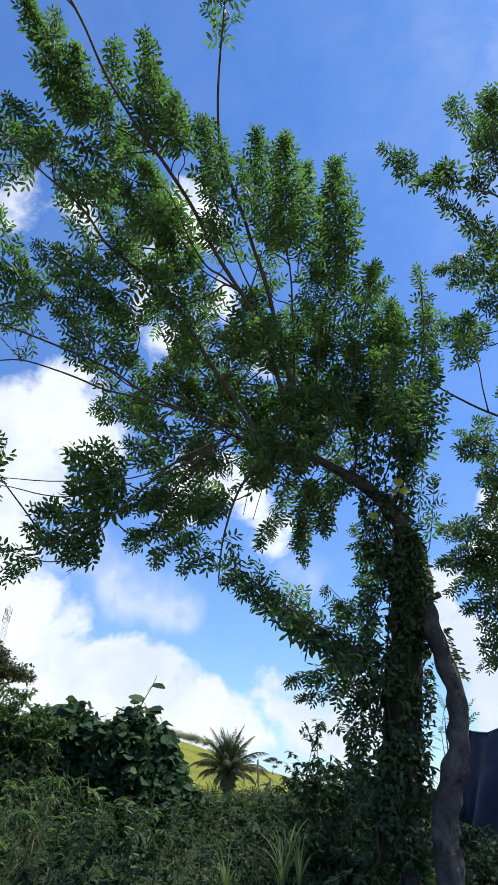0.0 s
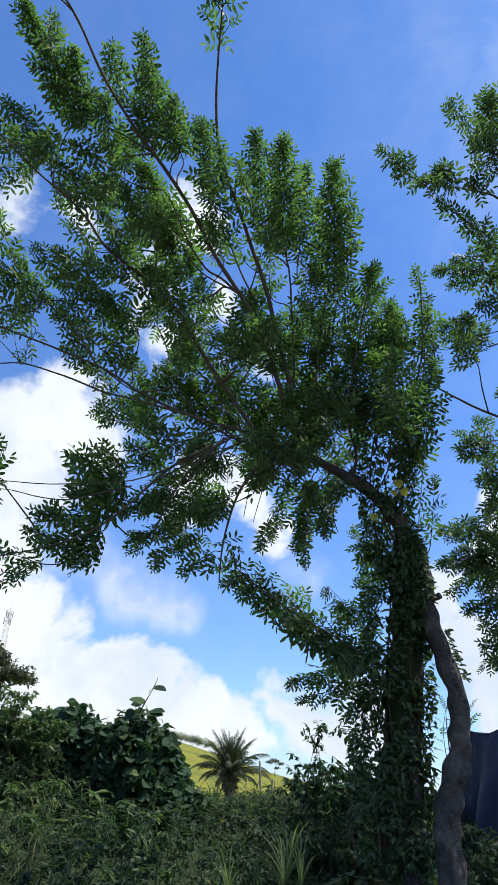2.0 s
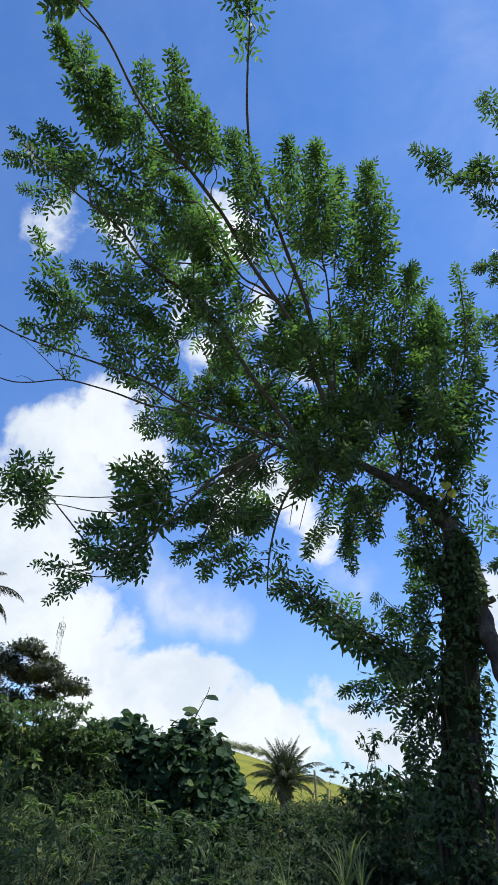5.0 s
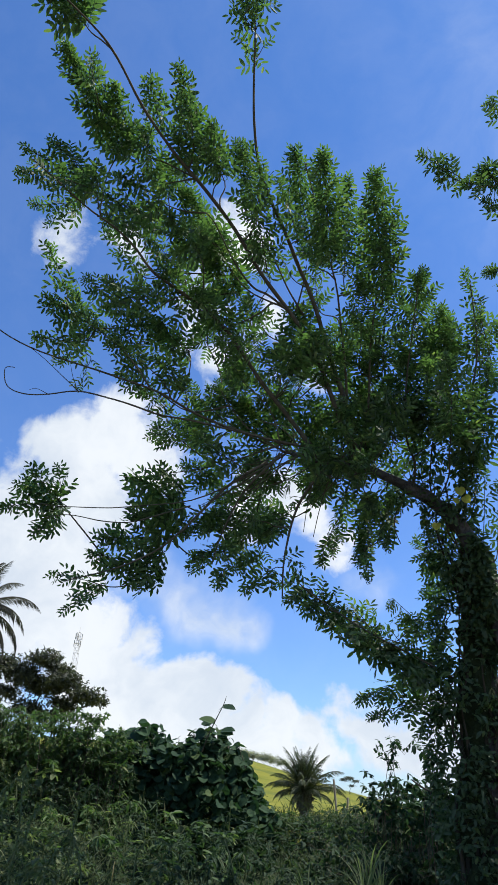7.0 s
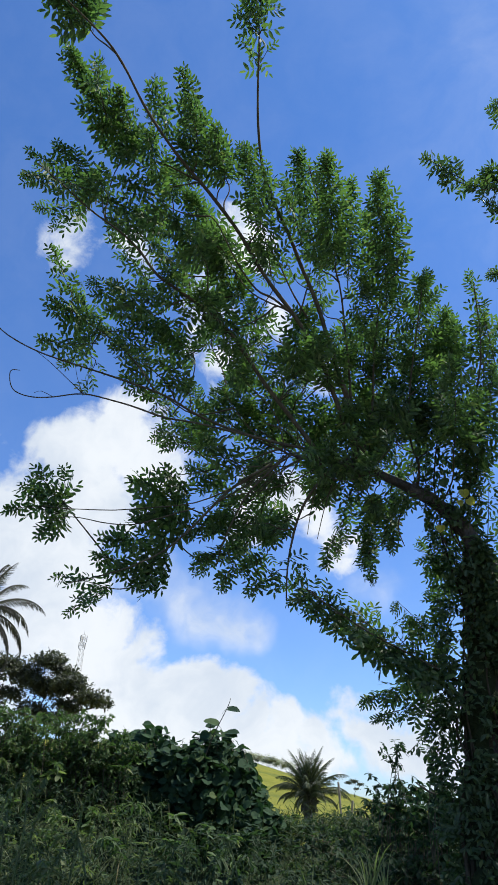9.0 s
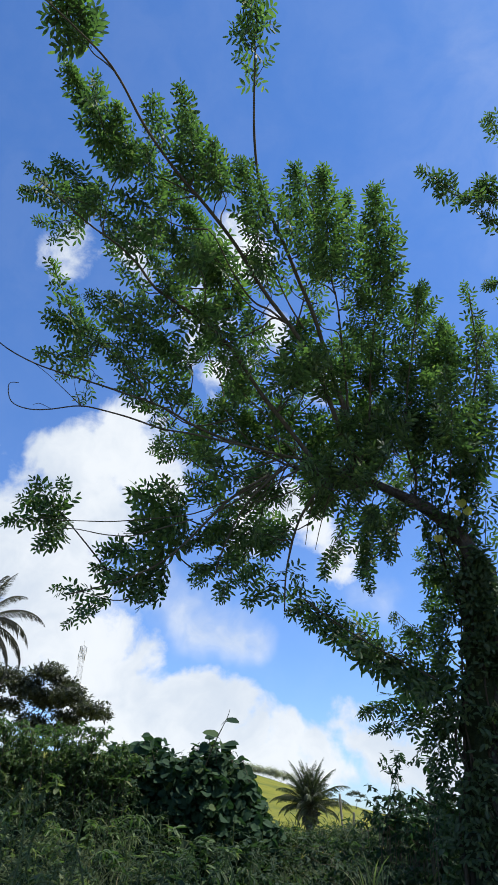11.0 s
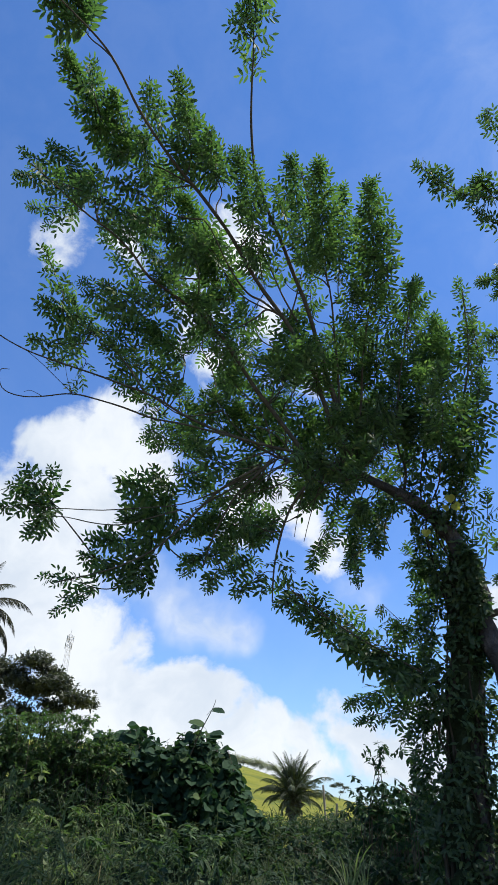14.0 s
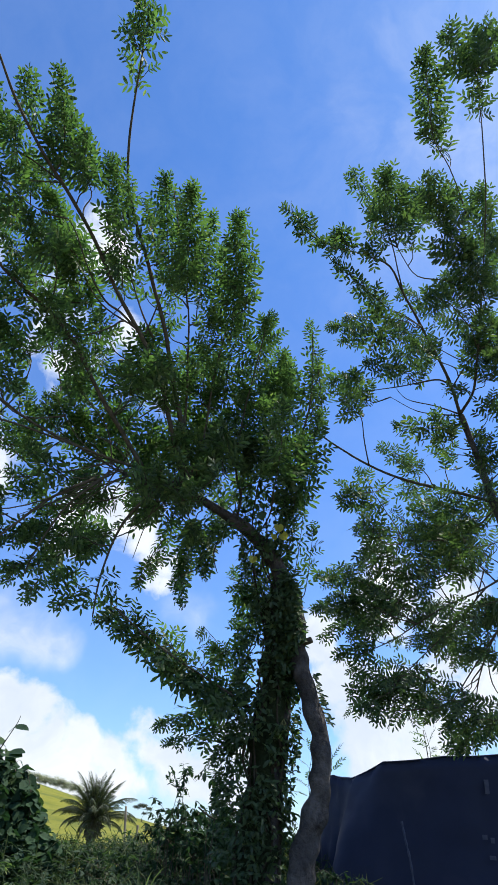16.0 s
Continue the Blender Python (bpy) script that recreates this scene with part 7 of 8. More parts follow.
# ---- rank undergrowth over the whole bank ----
def growth_top(x, y):
    """Height of the tangle's upper surface, along the bank."""
    wander = 0.4 * noise.noise(Vector((x * 0.7, 4.0, 1.0))) + 0.2 * noise.noise(Vector((x * 2.1, 8.0, 1.0)))
    edge = step(2.3 + wander, 3.4 + wander, y)
    swell = 0.22 * noise.noise(Vector((x * 1.1, y * 1.1, 5))) + 0.15 * noise.noise(Vector((x * 3.1, y * 3.1, 9))) + 0.08 * noise.noise(Vector((x * 7.0, y * 7.0, 2)))
    swell *= 1 - 0.5 * step(5.0, 6.5, y)
    tall = 0.14 + (0.35 - 0.08 * step(-0.4, 0.0, x) * (1 - step(0.6, 0.9, x))) * step(3.8, 6.6, y) + 0.34 * (1 - step(-2.2, -0.6, x)) * step(3.5, 5.5, y) - 0.12 * step(1.2, 2.4, x)
    return ground_z(x, y) + edge * max(tall + swell, 0.06) * (1 - 0.7 * step(8.0, 9.2, y))


def build_undergrowth():
    rng = random.Random(61)
    kinds = (("weeds", OVALS, WEED_LEAF, 38000, 0.016, 0.040, 0.1, "tangle of small oval-leaved weeds covering the bank"),
             ("fine_weeds", LANCES, WEED_LEAF, 42000, 0.025, 0.070, 0.8, "thin lance-leaved weeds among the bank growth"),
             ("bank_grass", BLADES, GRASS, 11000, 0.08, 0.20, 1.6, "long thin grass growing through the weeds"),
             ("creeping_plants", HEARTS, WEED_LEAF, 1500, 0.030, 0.065, 0.1, "creeping heart-leaved plants over the bank"))
    for name, shapes, mat, count, lo, hi, rise, label in kinds:
        heap = Heap()
        made = 0
        while made < count:
            x, y = rng.uniform(-5.5, 6.5), 2.3 + 6.2 * rng.random() ** 1.5
            patch = noise.noise(Vector((x * 0.9, y * 0.9, 31 + len(name)))) + 0.8 * noise.noise(Vector((x * 3.3, y * 3.3, 7)))
            if patch + rng.uniform(-0.35, 0.35) < -0.08:
                continue
            if growth_top(x, y) - ground_z(x, y) < 0.05 and rng.random() < 0.9:
                continue
            made += 1
            z = max(growth_top(x, y) - abs(rng.gauss(0, 0.12)), ground_z(x, y) + 0.02)
            size = rng.uniform(lo, hi)
            heap.add_posed(*shapes[rng.randrange(len(shapes))], frame_of(Vector((x, y, z)), random_way(rng, rise), Vector((rng.uniform(-0.6, 0.6), rng.uniform(-1.0, 0.3), 1)), size))
        tagged(heap.make(name, mat), label, "undergrowth", kind="stuff")
    # dark sheet below the leaves; its colour paints in the deep shade
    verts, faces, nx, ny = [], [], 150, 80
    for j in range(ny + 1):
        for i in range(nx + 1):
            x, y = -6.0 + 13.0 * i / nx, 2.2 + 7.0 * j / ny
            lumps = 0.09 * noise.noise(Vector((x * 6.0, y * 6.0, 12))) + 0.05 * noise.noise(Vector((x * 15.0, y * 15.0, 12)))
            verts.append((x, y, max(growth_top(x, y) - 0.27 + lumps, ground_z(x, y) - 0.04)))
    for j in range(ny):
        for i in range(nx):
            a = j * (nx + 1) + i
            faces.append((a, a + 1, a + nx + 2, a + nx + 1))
    ob = mesh_object("matted_growth", verts, faces, SHADE_FILL, smooth=True)
    tagged(ob, "dark filler sheet painting the shade under the weeds", "undergrowth", kind="stuff")


build_undergrowth()


def build_weed_plants():
    """Leaning leafy stems that stand out of the tangle, plant by plant."""
    rng = random.Random(63)
    heaps = {"dark": (Heap(), WEED_LEAF, "leafy_weeds", "upright dark green leafy weeds on the bank"),
             "green": (Heap(), SHRUB_LEAF, "green_weeds", "fresh green leafy weeds on the bank"),
             "pale": (Heap(), PALE_WEED, "pale_weeds", "pale yellow-green flowering weeds on the bank")}
    for k in range(1500):
        x, y = rng.uniform(-3.6, 4.2), 2.9 + 4.2 * rng.random() ** 1.3
        patch = noise.noise(Vector((x * 0.8, y * 0.8, 77))) + rng.uniform(-0.3, 0.3)
        left = 1 - step(-1.3, -0.5, x)
        patch += 0.5 * (1 - step(-1.5, -1.15, x))
        kind = "pale" if patch + 0.65 * left * (1 - step(4.4, 5.2, y)) > 0.62 else "green" if patch + 0.3 * left > 0.30 else "dark"
        heap = heaps[kind][0]
        foot = Vector((x, y, growth_top(x, y) - 0.25))
        a, h = rng.uniform(0, 6.28), rng.uniform(0.22, 0.46) * (1 - 0.45 * step(-0.6, 0.0, x) * step(4.2, 5.4, y))
        lean = Vector((math.cos(a), math.sin(a), 0)) * h * rng.uniform(0.1, 0.6)
        line = smooth_line([foot, foot + lean * 0.3 + Vector((0, 0, h * 0.6)), foot + lean + Vector((0, 0, h * 0.9)), foot + lean * 1.5 + Vector((0, 0, h * 0.86))], 4)
        heap.add(*tube(line, 0.0035, 0.001, 3))
        big = rng.uniform(0.035, 0.095)
        shapes = LANCES if rng.random() < 0.65 else OVALS
        for i in range(rng.randrange(18, 40)):
            q = (0.25 + 0.75 * rng.random()) * (len(line) - 1)
            j = min(int(q), len(line) - 2)
            at = line[j].lerp(line[j + 1], q - j)
            b = rng.uniform(0, 6.28)
            way = Vector((math.cos(b), math.sin(b), rng.uniform(-0.7, 0.5)))
            heap.add_posed(*shapes[rng.randrange(5)], frame_of(at, way, Vector((rng.uniform(-0.5, 0.5), rng.uniform(-0.5, 0.5), 1)), big * rng.uniform(0.5, 1.1)))
    for heap, mat, name, label in heaps.values():
        tagged(heap.make(name, mat), label, "undergrowth", kind="stuff")


build_weed_plants()


# ---- grass tufts and tall weeds ----
def build_tuft(at, blades, height, spread, seed, label):
    rng = random.Random(seed)
    foot = Vector(at)
    base = thing("grass_tuft", label, "grass", foot, "grass tufts")
    for k in range(blades):
        a = rng.uniform(0, 6.28)
        h, out = height * rng.uniform(0.5, 1.0), spread * rng.uniform(0.3, 1.0)
        w = rng.uniform(0.003, 0.006)
        side = Vector((-math.sin(a), math.cos(a), 0)) * w
        verts, faces = [], []
        for i in range(7):
            s = i / 6
            c = Vector((math.cos(a) * out * s ** 1.8, math.sin(a) * out * s ** 1.8, h * (s - 0.28 * s ** 3)))
            ww = (1 - s) ** 0.6
            verts += [c + side * ww, c - side * ww + Vector((0, 0, 0.0006))]
        for i in range(6):
            faces.append((2 * i, 2 * i + 1, 2 * i + 3, 2 * i + 2))
        mesh_object("blade", verts, faces, PALE_WEED, base)
    return base


def build_spike_weed(at, seed, height, turn):
    """Tall weed with a bent pale flower spike and narrow leaves."""
    rng = random.Random(seed)
    foot = Vector(at) - Vector((0, 0, height))
    base = thing("tall_weed", "tall weed with a pale bent flower spike", "weed", foot, "tall weeds")
    side = Vector((math.cos(turn), math.sin(turn), 0))
    pts = [foot, foot + Vector((0.02, 0, height * 0.5)), foot + Vector((0, 0, height * 0.85)) + side * 0.03, foot + Vector((0, 0, height)) + side * 0.10, foot + Vector((0, 0, height * 0.93)) + side * 0.20]
    line = smooth_line(pts, 6)
    v, f = tube([p - foot for p in line], 0.006, 0.003, 5)
    mesh_object("stem", v, f, PALE_WEED, base, smooth=True)
    heap = Heap()
    n = len(line)
    for i in range(150):
        k = n * 0.55 + (n * 0.45 - 1.01) * rng.random()
        j = int(k)
        at_ = line[j].lerp(line[min(j + 1, n - 1)], k - j)
        heap.add_posed(*LANCES[rng.randrange(5)], frame_of(at_ - foot, random_way(rng, 0.2), Vector((0, 0, 1)), rng.uniform(0.012, 0.026)))
    heap.make("flower_spike", PALE_WEED, base, "pale green bristly flower spike")
    leaves = []
    for i in range(40):
        p = line[rng.randrange(2, int(n * 0.7))]
        leaves.append((rng.randrange(5), frame_of(p, random_way(rng, 0.3), Vector((0, 0, 1)), rng.uniform(0.035, 0.075))))
    put_leaves(base, LANCES, leaves, PALE_WEED, 40)


for k, (x, y, z) in enumerate(((0.02, 3.05, 1.02), (-0.12, 3.15, 1.02), (0.55, 3.25, 0.98), (0.68, 3.4, 1.0), (-0.95, 3.2, 0.98), (-1.25, 3.5, 1.02), (0.3, 3.6, 1.1), (1.9, 3.6, 0.95), (0.28, 3.5, 1.24), (0.36, 3.56, 1.22), (0.31, 3.62, 1.26), (0.04, 3.6, 1.16))):
    build_tuft((x, y, z - 0.12), 16, 0.38, 0.20, 70 + k, "pale green grass tuft on the bank")
for k, (x, y, z, h, turn) in enumerate(((-1.55, 4.2, 1.62, 0.7, 2.0), (-1.28, 4.3, 1.55, 0.7, 0.3), (-1.18, 3.6, 1.28, 0.5, 0.6), (-1.45, 3.7, 1.42, 0.6, 1.9), (-0.85, 4.0, 1.33, 0.55, 0.2), (-0.35, 4.2, 1.35, 0.5, 2.6), (-1.75, 4.0, 1.5, 0.7, 0.9), (0.15, 4.0, 1.22, 0.5, 0.5), (-1.62, 4.0, 1.56, 0.7, 0.4), (-1.68, 4.1, 1.50, 0.7, 2.4), (-1.40, 3.9, 1.46, 0.6, 0.2), (-1.30, 3.5, 1.30, 0.5, 1.4), (-1.22, 3.4, 1.22, 0.5, 0.1), (-1.05, 3.8, 1.34, 0.5, 2.8), (-1.48, 3.6, 1.36, 0.6, 0.7), (-0.70, 3.6, 1.22, 0.5, 0.9))):
    build_spike_weed((x, y, z), 80 + k, h, turn)


# ---- tarpaulin cover behind the trunk ----
def build_tarp():
    base = thing("tarpaulin_cover", "dark navy tarpaulin draped over a frame, edges sagging", "tarpaulin", (3.4, 6.3, ground_z(3.4, 6.3)))
    rim = [Vector(p) for p in ((2.14, 6.96, 2.10), (2.18, 6.70, 2.10), (2.26, 6.42, 2.06), (2.44, 6.09, 2.18), (2.95, 5.95, 2.25), (3.43, 5.82, 2.29), (3.9, 5.66, 2.27), (4.6, 5.45, 2.30), (5.3, 5.25, 2.24), (5.7, 6.2, 2.24), (5.95, 7.3, 2.2), (4.2, 7.6, 2.16), (2.5, 7.5, 2.08))]
    ring = []
    for i, a in enumerate(rim):
        b = rim[(i + 1) % len(rim)]
        for k in range(6):
            p = a.lerp(b, k / 6)
            p.z -= 0.008 * math.sin(math.pi * k / 6)
            ring.append(p)
    n, rows = len(ring), 16
    centre = Vector((3.9, 6.4, 0))
    verts, faces = [], []
    for j in range(rows + 1):
        s = j / rows
        for i, p in enumerate(ring):
            out = Vector((p.x - centre.x, p.y - centre.y, 0)).normalized()
            fold = 0.014 * s * math.sin(i * 1.7 + 1.2 * math.sin(s * 3)) + 0.10 * s * noise.noise(Vector((i * 0.35, s * 2.0, 2))) + 0.03 * noise.noise(Vector((i * 0.8, s * 7.0, 6)))
            slope = 0.40 * math.exp(-((i - 15) / 3.2) ** 2)
            q = p + out * ((0.10 + slope) * s + fold)
            q.z = p.z + (ground_z(p.x, p.y) - 0.02 - p.z) * s
            verts.append(q - base.location)
    for j in range(rows):
        for i in range(n):
            a, b = j * n + i, j * n + (i + 1) % n
            faces.append((a, a + n, b + n, b))
    # sagging top
    last = 0
    for k in (0.75, 0.5, 0.25):
        start = len(verts)
        for i, p in enumerate(ring):
            c = Vector((centre.x, centre.y, 2.20))
            q = c.lerp(p, k)
            q.z = p.z * k + 2.2 * (1 - k) - 0.05 * math.sin(math.pi * k)
            verts.append(q - base.location)
        for i in range(n):
            a, b = last + i, last + (i + 1) % n
            faces.append((b, start + (i + 1) % n, start + i, a))
        last = start
    faces.append(tuple(last + i for i in range(n)))
    cover = mesh_object("cover", verts, faces, TARP, base, smooth=True)
    solid = cover.modifiers.new("thickness", "SOLIDIFY")
    solid.thickness = 0.004
    # hem rope round the rim
    v, f = tube([p - base.location + Vector((0, 0, 0.004)) for p in ring] + [ring[0] - base.location], 0.007, 0.007, 6)
    mesh_object("hem", v, f, TARP, base, smooth=True)
    # torn pale seam on the front face
    heap = Heap()
    line = smooth_line([Vector((2.53, 5.97, 1.74)), Vector((2.54, 5.93, 1.60)), Vector((2.56, 5.90, 1.45)), Vector((2.57, 5.86, 1.20))], 6)
    for i in range(len(line) - 1):
        heap.add(*tube([line[i] - base.location, line[i + 1] - base.location], 0.009 + 0.003 * math.sin(i * 2.1), 0.009 + 0.003 * math.sin(i * 2.1 + 2.1), 5))
    heap.make("torn_seam", TARP_FRAY, base, "pale frayed seam")
    for at, w, h in (((3.24, 5.82, 2.03), 0.035, 0.11), ((3.16, 5.79, 1.66), 0.04, 0.035), ((3.22, 5.78, 1.64), 0.03, 0.04), ((3.20, 5.77, 1.52), 0.05, 0.03)):
        p = Vector(at) - base.location
        bm = bmesh.new()
        bmesh.ops.create_cube(bm, size=1.0, matrix=Matrix.Translation(p) @ Matrix.Rotation(-0.3, 4, "Z") @ Matrix.Diagonal((w, 0.004, h, 1)))
        bmesh.ops.bevel(bm, geom=bm.edges[:], offset=0.0015, segments=1)
        me = bpy.data.meshes.new("patch")
        bm.to_mesh(me)
        bm.free()
        me.materials.append(TARP_FRAY)
        ob = new("patch", me)
        ob.parent = base
        tagged(ob, "pale worn patch")


build_tarp()


# ---- saplings showing over the tarpaulin ----
def build_sapling(foot, tops, seed, size):
    tree = Tree("slim sapling with feathery pinnate leaves behind the tarpaulin", (foot[0], foot[1], ground_z(foot[0], foot[1])), LEAF_FAR, seed, foot)
    tree.base.name = "sapling"
    tagged(tree.base, category="sapling")
    for top in tops:
        top = Vector(top)
        start = Vector((foot[0], foot[1], tree.at.z - 0.03))
        limb(tree, "stem", 0.014, 0.004, start, start.lerp(top, 0.5) + Vector((0.05, 0, 0)), top)
        spray(tree, start.lerp(top, 0.72), top + Vector((0, 0, 0.05)), 9, size, 0.2)
    rest = Heap()
    for shape, m, twig in tree.leaves:
        rest.add_posed(*tree.shapes[shape], m)
    tagged(rest.make("foliage", LEAF_FAR, tree.base), kind="stuff")


build_sapling((3.85, 8.15), ((3.72, 8.05, 2.78), (4.05, 8.0, 2.72)), 91, 0.24)
build_sapling((2.1, 7.3), ((2.05, 6.95, 2.24), (2.25, 7.0, 2.2)), 92, 0.22)


# ---- palms ----
def build_palm(foot, crown, fronds, reach, seed, label, upright, curve, power=1.0, mat=PALM_LEAF):
    rng = random.Random(seed)
    foot = Vector((foot[0], foot[1], ground_z(foot[0], foot[1]) - 0.1))
    crown = Vector(crown)
    base = thing("palm_tree", label, "palm tree", foot)
    line = [p - foot for p in smooth_line([foot, foot.lerp(crown, 0.5) + Vector((0.05, 0, 0)), crown], 10)]
    v, f = tube(line, 0.20, 0.12, 12, 0.15)
    mesh_object("trunk", v, f, PALM_BARK, base, smooth=True)
    for k in range(fronds):
        a = k * 2.4 + rng.uniform(-0.3, 0.3)
        rise = upright[0] + (upright[1] - upright[0]) * ((k + 0.5) / fronds) ** power + rng.uniform(-0.10, 0.10)
        L = reach * rng.uniform(0.72, 1.08)
        flat = Vector((math.cos(a), math.sin(a), 0))
        spine = []
        p, ang = crown - foot + flat * 0.08, rise
        for i in range(13):
            spine.append(p.copy())
            p = p + (flat * math.cos(ang) + Vector((0, 0, math.sin(ang)))) * L / 12
            ang -= curve * (0.25 + 0.75 * math.cos(rise)) * (0.3 + i / 9)
        heap = Heap()
        heap.add(*tube(spine, 0.035, 0.006, 4))
        across = Vector((-flat.y, flat.x, 0))
        for i in range(84):
            s = 0.10 + 0.9 * i / 83
            q = s * 12
            j = min(int(q), 11)
            at = spine[j].lerp(spine[j + 1], q - j)
            along = (spine[j + 1] - spine[j]).normalized()
            size = L * 0.195 * math.sin(math.pi * (0.16 + 0.78 * s)) * rng.uniform(0.8, 1.1)
            for side in (1, -1):
                way = along * rng.uniform(0.8, 1.1) + across * side * rng.uniform(0.35, 0.7) + Vector((0, 0, -rng.uniform(0.3, 0.75) * math.cos(rise) - 0.1))
                vv, ff = blade(1.0, 0.05, 0.3, 0.35)
                heap.add_posed(vv, ff, frame_of(at, way, Vector((0, 0, 1)) + across * side * 0.5, size))
        heap.make("frond", mat, base)
    return base


palm = build_palm((0.12, 40.0), (0.12, 40.0, 2.1), 50, 2.4, 101, "young coconut palm with upright grey-green fronds", (1.57, 0.15), 0.175, 1.4)
# dead leaf bases and dry fronds gathered round the young palm's heart
RNG = random.Random(107)
for k in range(26):
    a, h = RNG.uniform(0, 6.28), RNG.uniform(0.9, 2.6)
    out = Vector((math.cos(a), math.sin(a), 0))
    at = Vector((0, 0, 0.25)) + out * 0.12
    line = [at, at + out * 0.15 + Vector((0, 0, h * 0.45)), at + out * RNG.uniform(0.15, 0.5) + Vector((0, 0, h))]
    heap = Heap()
    heap.add(*tube(smooth_line(line, 4), 0.06, 0.012, 5))
    for i in range(26):
        p = line[0].lerp(line[2], RNG.uniform(0.25, 1.0))
        heap.add_posed(*LANCES[i % 5], frame_of(p, Vector((RNG.uniform(-0.5, 0.5), RNG.uniform(-0.5, 0.5), RNG.uniform(-1, 0.3))), Vector((0, -1, 0.2)), RNG.uniform(0.2, 0.5)))
    heap.make("dry_frond", DRY_FROND, palm, "dry grey-brown frond")
build_palm((-10.6, 21.2), (-10.35, 21.0, 6.6), 24, 2.3, 102, "tall coconut palm with drooping grey-green fronds", (1.35, -0.7), 0.19, mat=DRY_FROND)


# ---- trees further off ----
def build_far_tree(foot, clumps, leaf_size, per_clump, seed, label, mat=FAR_LEAF, trunk_r=0.16, flat=0.45):
    rng = random.Random(seed)
    foot = Vector((foot[0], foot[1], ground_z(foot[0], foot[1]) - 0.05))
    base = thing("tree", label, "tree", foot)
    high = max(c[2] for c in clumps)
    split = foot + Vector((0, 0, (min(c[2] for c in clumps) - foot.z) * 0.35))
    stem(base, [foot, foot.lerp(split, 0.5) + Vector((0.1, 0, 0)), split], trunk_r, trunk_r * 0.7, BARK, "trunk", 8)
    heap = Heap()
    wood = [split]
    for x, y, z, r in sorted(clumps, key=lambda q: (Vector(q[:3]) - split).length):
        c = Vector((x, y, z))
        fork = min(wood, key=lambda p: (p - c).length + (1.5 if p.z > c.z - 0.2 else 0.0))
        bend = fork.lerp(c, 0.55) + Vector((0.12 * rng.uniform(-1, 1), 0, -0.12 * r))
        wood += [fork.lerp(bend, 0.6), bend, bend.lerp(c, 0.5)]
        stem(base, [fork, bend, c], trunk_r * 0.36, 0.02, BARK, "branch", 6)
        for i in range(int(per_clump * r * r)):
            w = random_way(rng, 0.1)
            lump = 0.75 + 0.5 * noise.noise(w * 2.2 + c)
            at = c + Vector((w.x * r, w.y * r, w.z * r * flat)) * lump * rng.random() ** 0.4
            heap.add_posed(*OVALS[rng.randrange(6)], frame_of(at - foot, random_way(rng, 0.2), Vector((rng.uniform(-0.5, 0.5), rng.uniform(-0.5, 0.5), 1)), leaf_size * rng.uniform(0.6, 1.2)))
    tagged(heap.make("crown", mat, base), kind="stuff")


build_far_tree((-9.6, 24.4), ((-9.0, 24.2, 5.6, 0.9), (-8.2, 24.2, 4.9, 0.9), (-7.4, 24.2, 4.45, 0.8), (-9.9, 24.4, 5.2, 0.9), (-10.7, 24.4, 5.5, 0.9), (-9.0, 24.6, 4.7, 0.8), (-11.6, 24.6, 5.0, 1.0), (-10.3, 24.4, 4.5, 0.7), (-12.6, 24.6, 5.3, 1.1), (-8.3, 24.4, 4.25, 0.5), (-9.5, 24.2, 4.9, 0.8), (-8.5, 24.6, 5.3, 0.6), (-11.2, 24.2, 4.5, 0.8), (-9.4, 24.3, 4.0, 0.75), (-8.7, 24.5, 3.8, 0.6), (-10.9, 24.5, 3.7, 0.7), (-8.0, 24.3, 4.05, 0.5), (-7.7, 24.8, 4.5, 0.6), (-7.1, 25.0, 4.4, 0.45), (-8.3, 24.6, 4.9, 0.7)), 0.15, 1700, 111, "dark spreading tree in tiers behind the bushes", trunk_r=0.12, flat=0.58)
for k in range(10):
    x, y = -21.0 + 1.75 * k + 0.4 * math.sin(k * 2.3), 205 + 2.0 * math.sin(k * 1.7)
    z = ground_z(x, y)
    build_far_tree((x, y), ((x, y, z + 2.6, 1.9), (x - 1.2, y, z + 2.0, 1.4), (x + 1.2, y, z + 2.1, 1.4)), 0.26, 260, 120 + k, "small thin-leaved tree on the hill ridge, haze painted in as grey", HAZED_RIDGE_LEAF, trunk_r=0.10, flat=0.75)
build_far_tree((8.7, 140), ((8.7, 140, 6.6, 1.2), (7.6, 140, 6.3, 0.9), (9.8, 140, 6.2, 0.9), (9.1, 140, 5.4, 0.7)), 0.26, 330, 131, "small flat-topped tree on the pasture slope", trunk_r=0.10, flat=0.4)


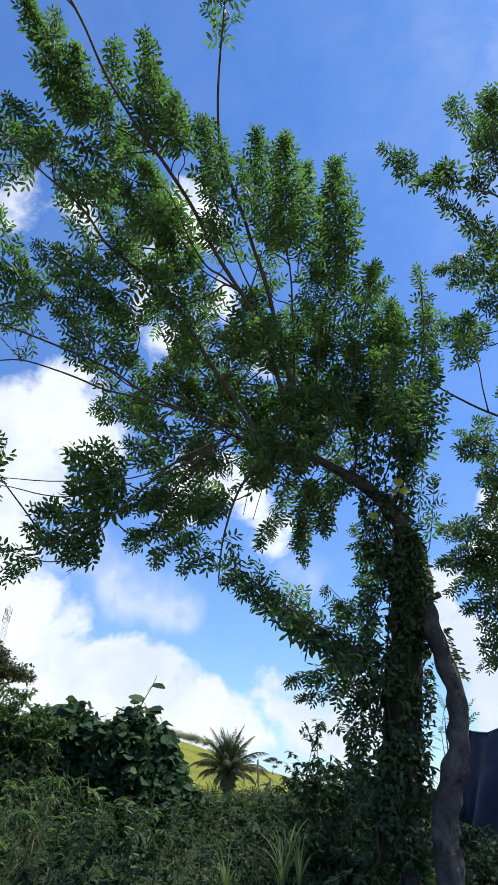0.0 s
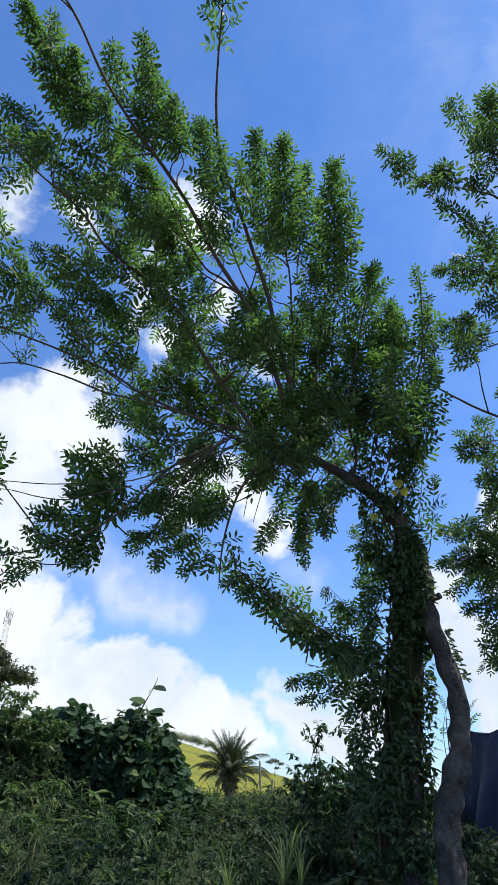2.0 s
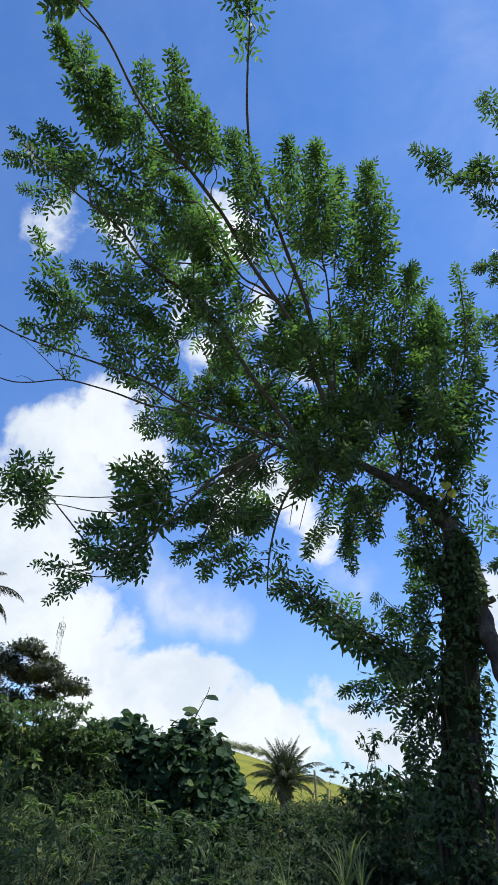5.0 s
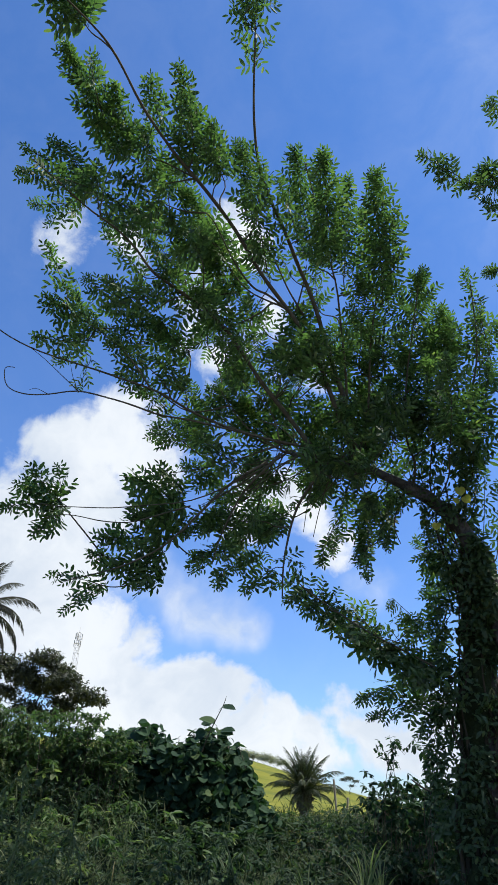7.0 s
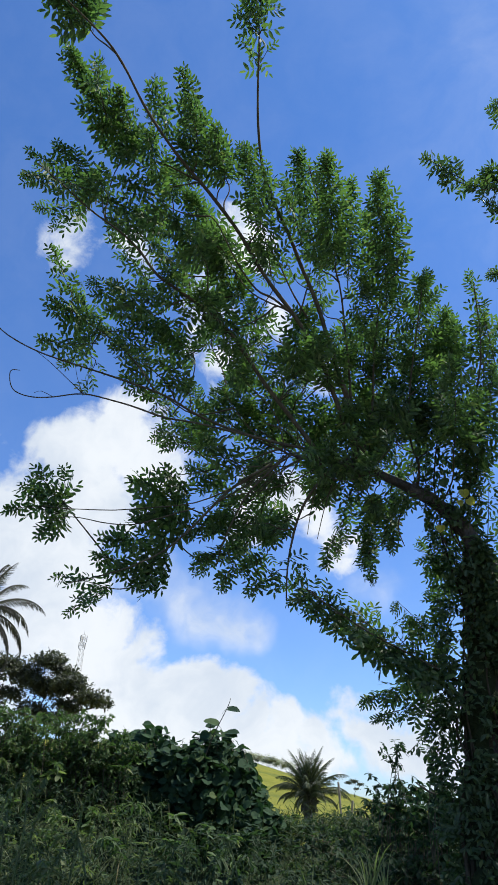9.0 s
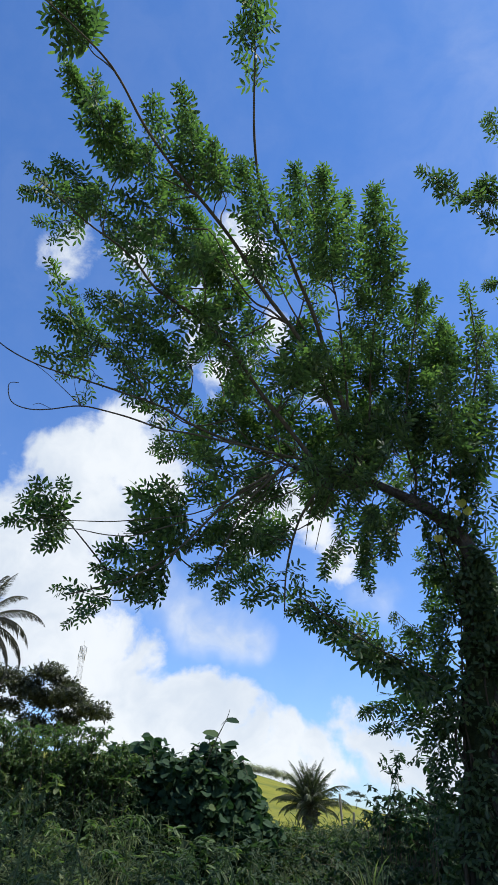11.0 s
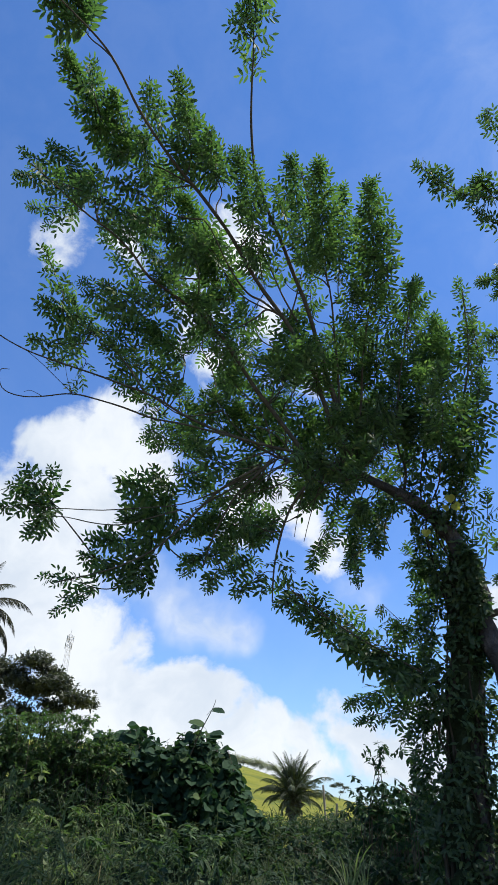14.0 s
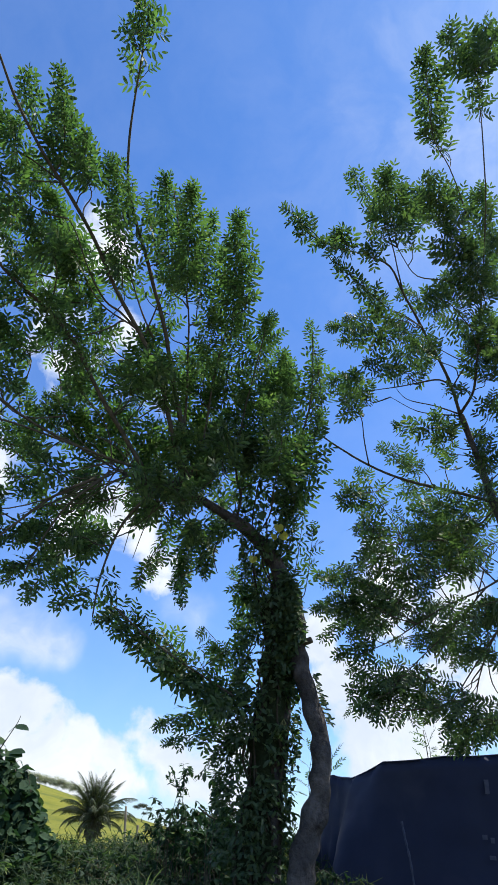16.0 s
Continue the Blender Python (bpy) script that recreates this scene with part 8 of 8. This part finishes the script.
# ---- lattice mast on the hill ----
def build_mast(x, y, height):
    z0 = ground_z(x, y) - 0.3
    base = thing("lattice_mast", "slender galvanised lattice radio mast on the hill", "radio mast", (x, y, z0))
    legs = [(1, 1), (1, -1), (-1, -1), (-1, 1)]

    def corner(k, s):
        w = 1.1 * (1 - s) + 0.42 * s
        return Vector((legs[k % 4][0] * w, legs[k % 4][1] * w, height * s))
    for k in range(4):
        v, f = tube([corner(k, 0), corner(k, 1)], 0.045, 0.036, 5)
        mesh_object("leg", v, f, GALVANISED, base)
    bays = 20
    for b in range(bays):
        s0, s1 = b / bays, (b + 1) / bays
        for k in range(4):
            v, f = tube([corner(k, s0), corner(k + 1, s1)], 0.020, 0.020, 4)
            mesh_object("brace", v, f, GALVANISED, base)
            v, f = tube([corner(k, s1), corner(k + 1, s1)], 0.020, 0.020, 4)
            mesh_object("strut", v, f, GALVANISED, base)
    for k in range(6):
        a = k * math.pi / 3
        c = Vector((math.cos(a) * 1.0, math.sin(a) * 1.0, height - 1.2 - (k % 2) * 1.8))
        bm = bmesh.new()
        bmesh.ops.create_cube(bm, size=1.0, matrix=Matrix.Translation(c) @ Matrix.Rotation(a, 4, "Z") @ Matrix.Diagonal((0.16, 0.34, 1.7, 1)))
        bmesh.ops.bevel(bm, geom=bm.edges[:], offset=0.04, segments=2)
        me = bpy.data.meshes.new("antenna")
        bm.to_mesh(me)
        bm.free()
        me.materials.append(GALVANISED)
        ob = new("antenna", me)
        ob.parent = base
        v, f = tube([c, Vector((0, 0, c.z))], 0.05, 0.05, 4)
        mesh_object("bracket", v, f, GALVANISED, ob)
    v, f = tube([Vector((0, 0, height)), Vector((0, 0, height + 1.6))], 0.05, 0.03, 5)
    mesh_object("rod", v, f, GALVANISED, base)


build_mast(-63.0, 192.0, 28.0)


# ---- fence posts by the palm ----
def build_post(x, y, top, lean):
    z = ground_z(x, y) - 0.2
    h = top - z
    line = [Vector((lean * s * h, 0, s * h)) + 0.02 * noise.noise_vector(Vector((x, y, s * 2))) for s in (0, 0.2, 0.4, 0.6, 0.8, 0.97, 1.0)]
    v, f = tube(line, 0.046, 0.038, 8, 0.5)
    ob = mesh_object("fence_post", v, f, POST_WOOD, smooth=True)
    ob.location = (x, y, z)
    tagged(ob, "weathered leaning wooden fence post below the hill", "fence post", "fence posts")


for x, y, top, lean in ((1.42, 30.0, 2.55, -0.10), (1.78, 30.4, 1.95, 0.03), (2.6, 31.0, 2.0, 0.05)):
    build_post(x, y, top, lean)
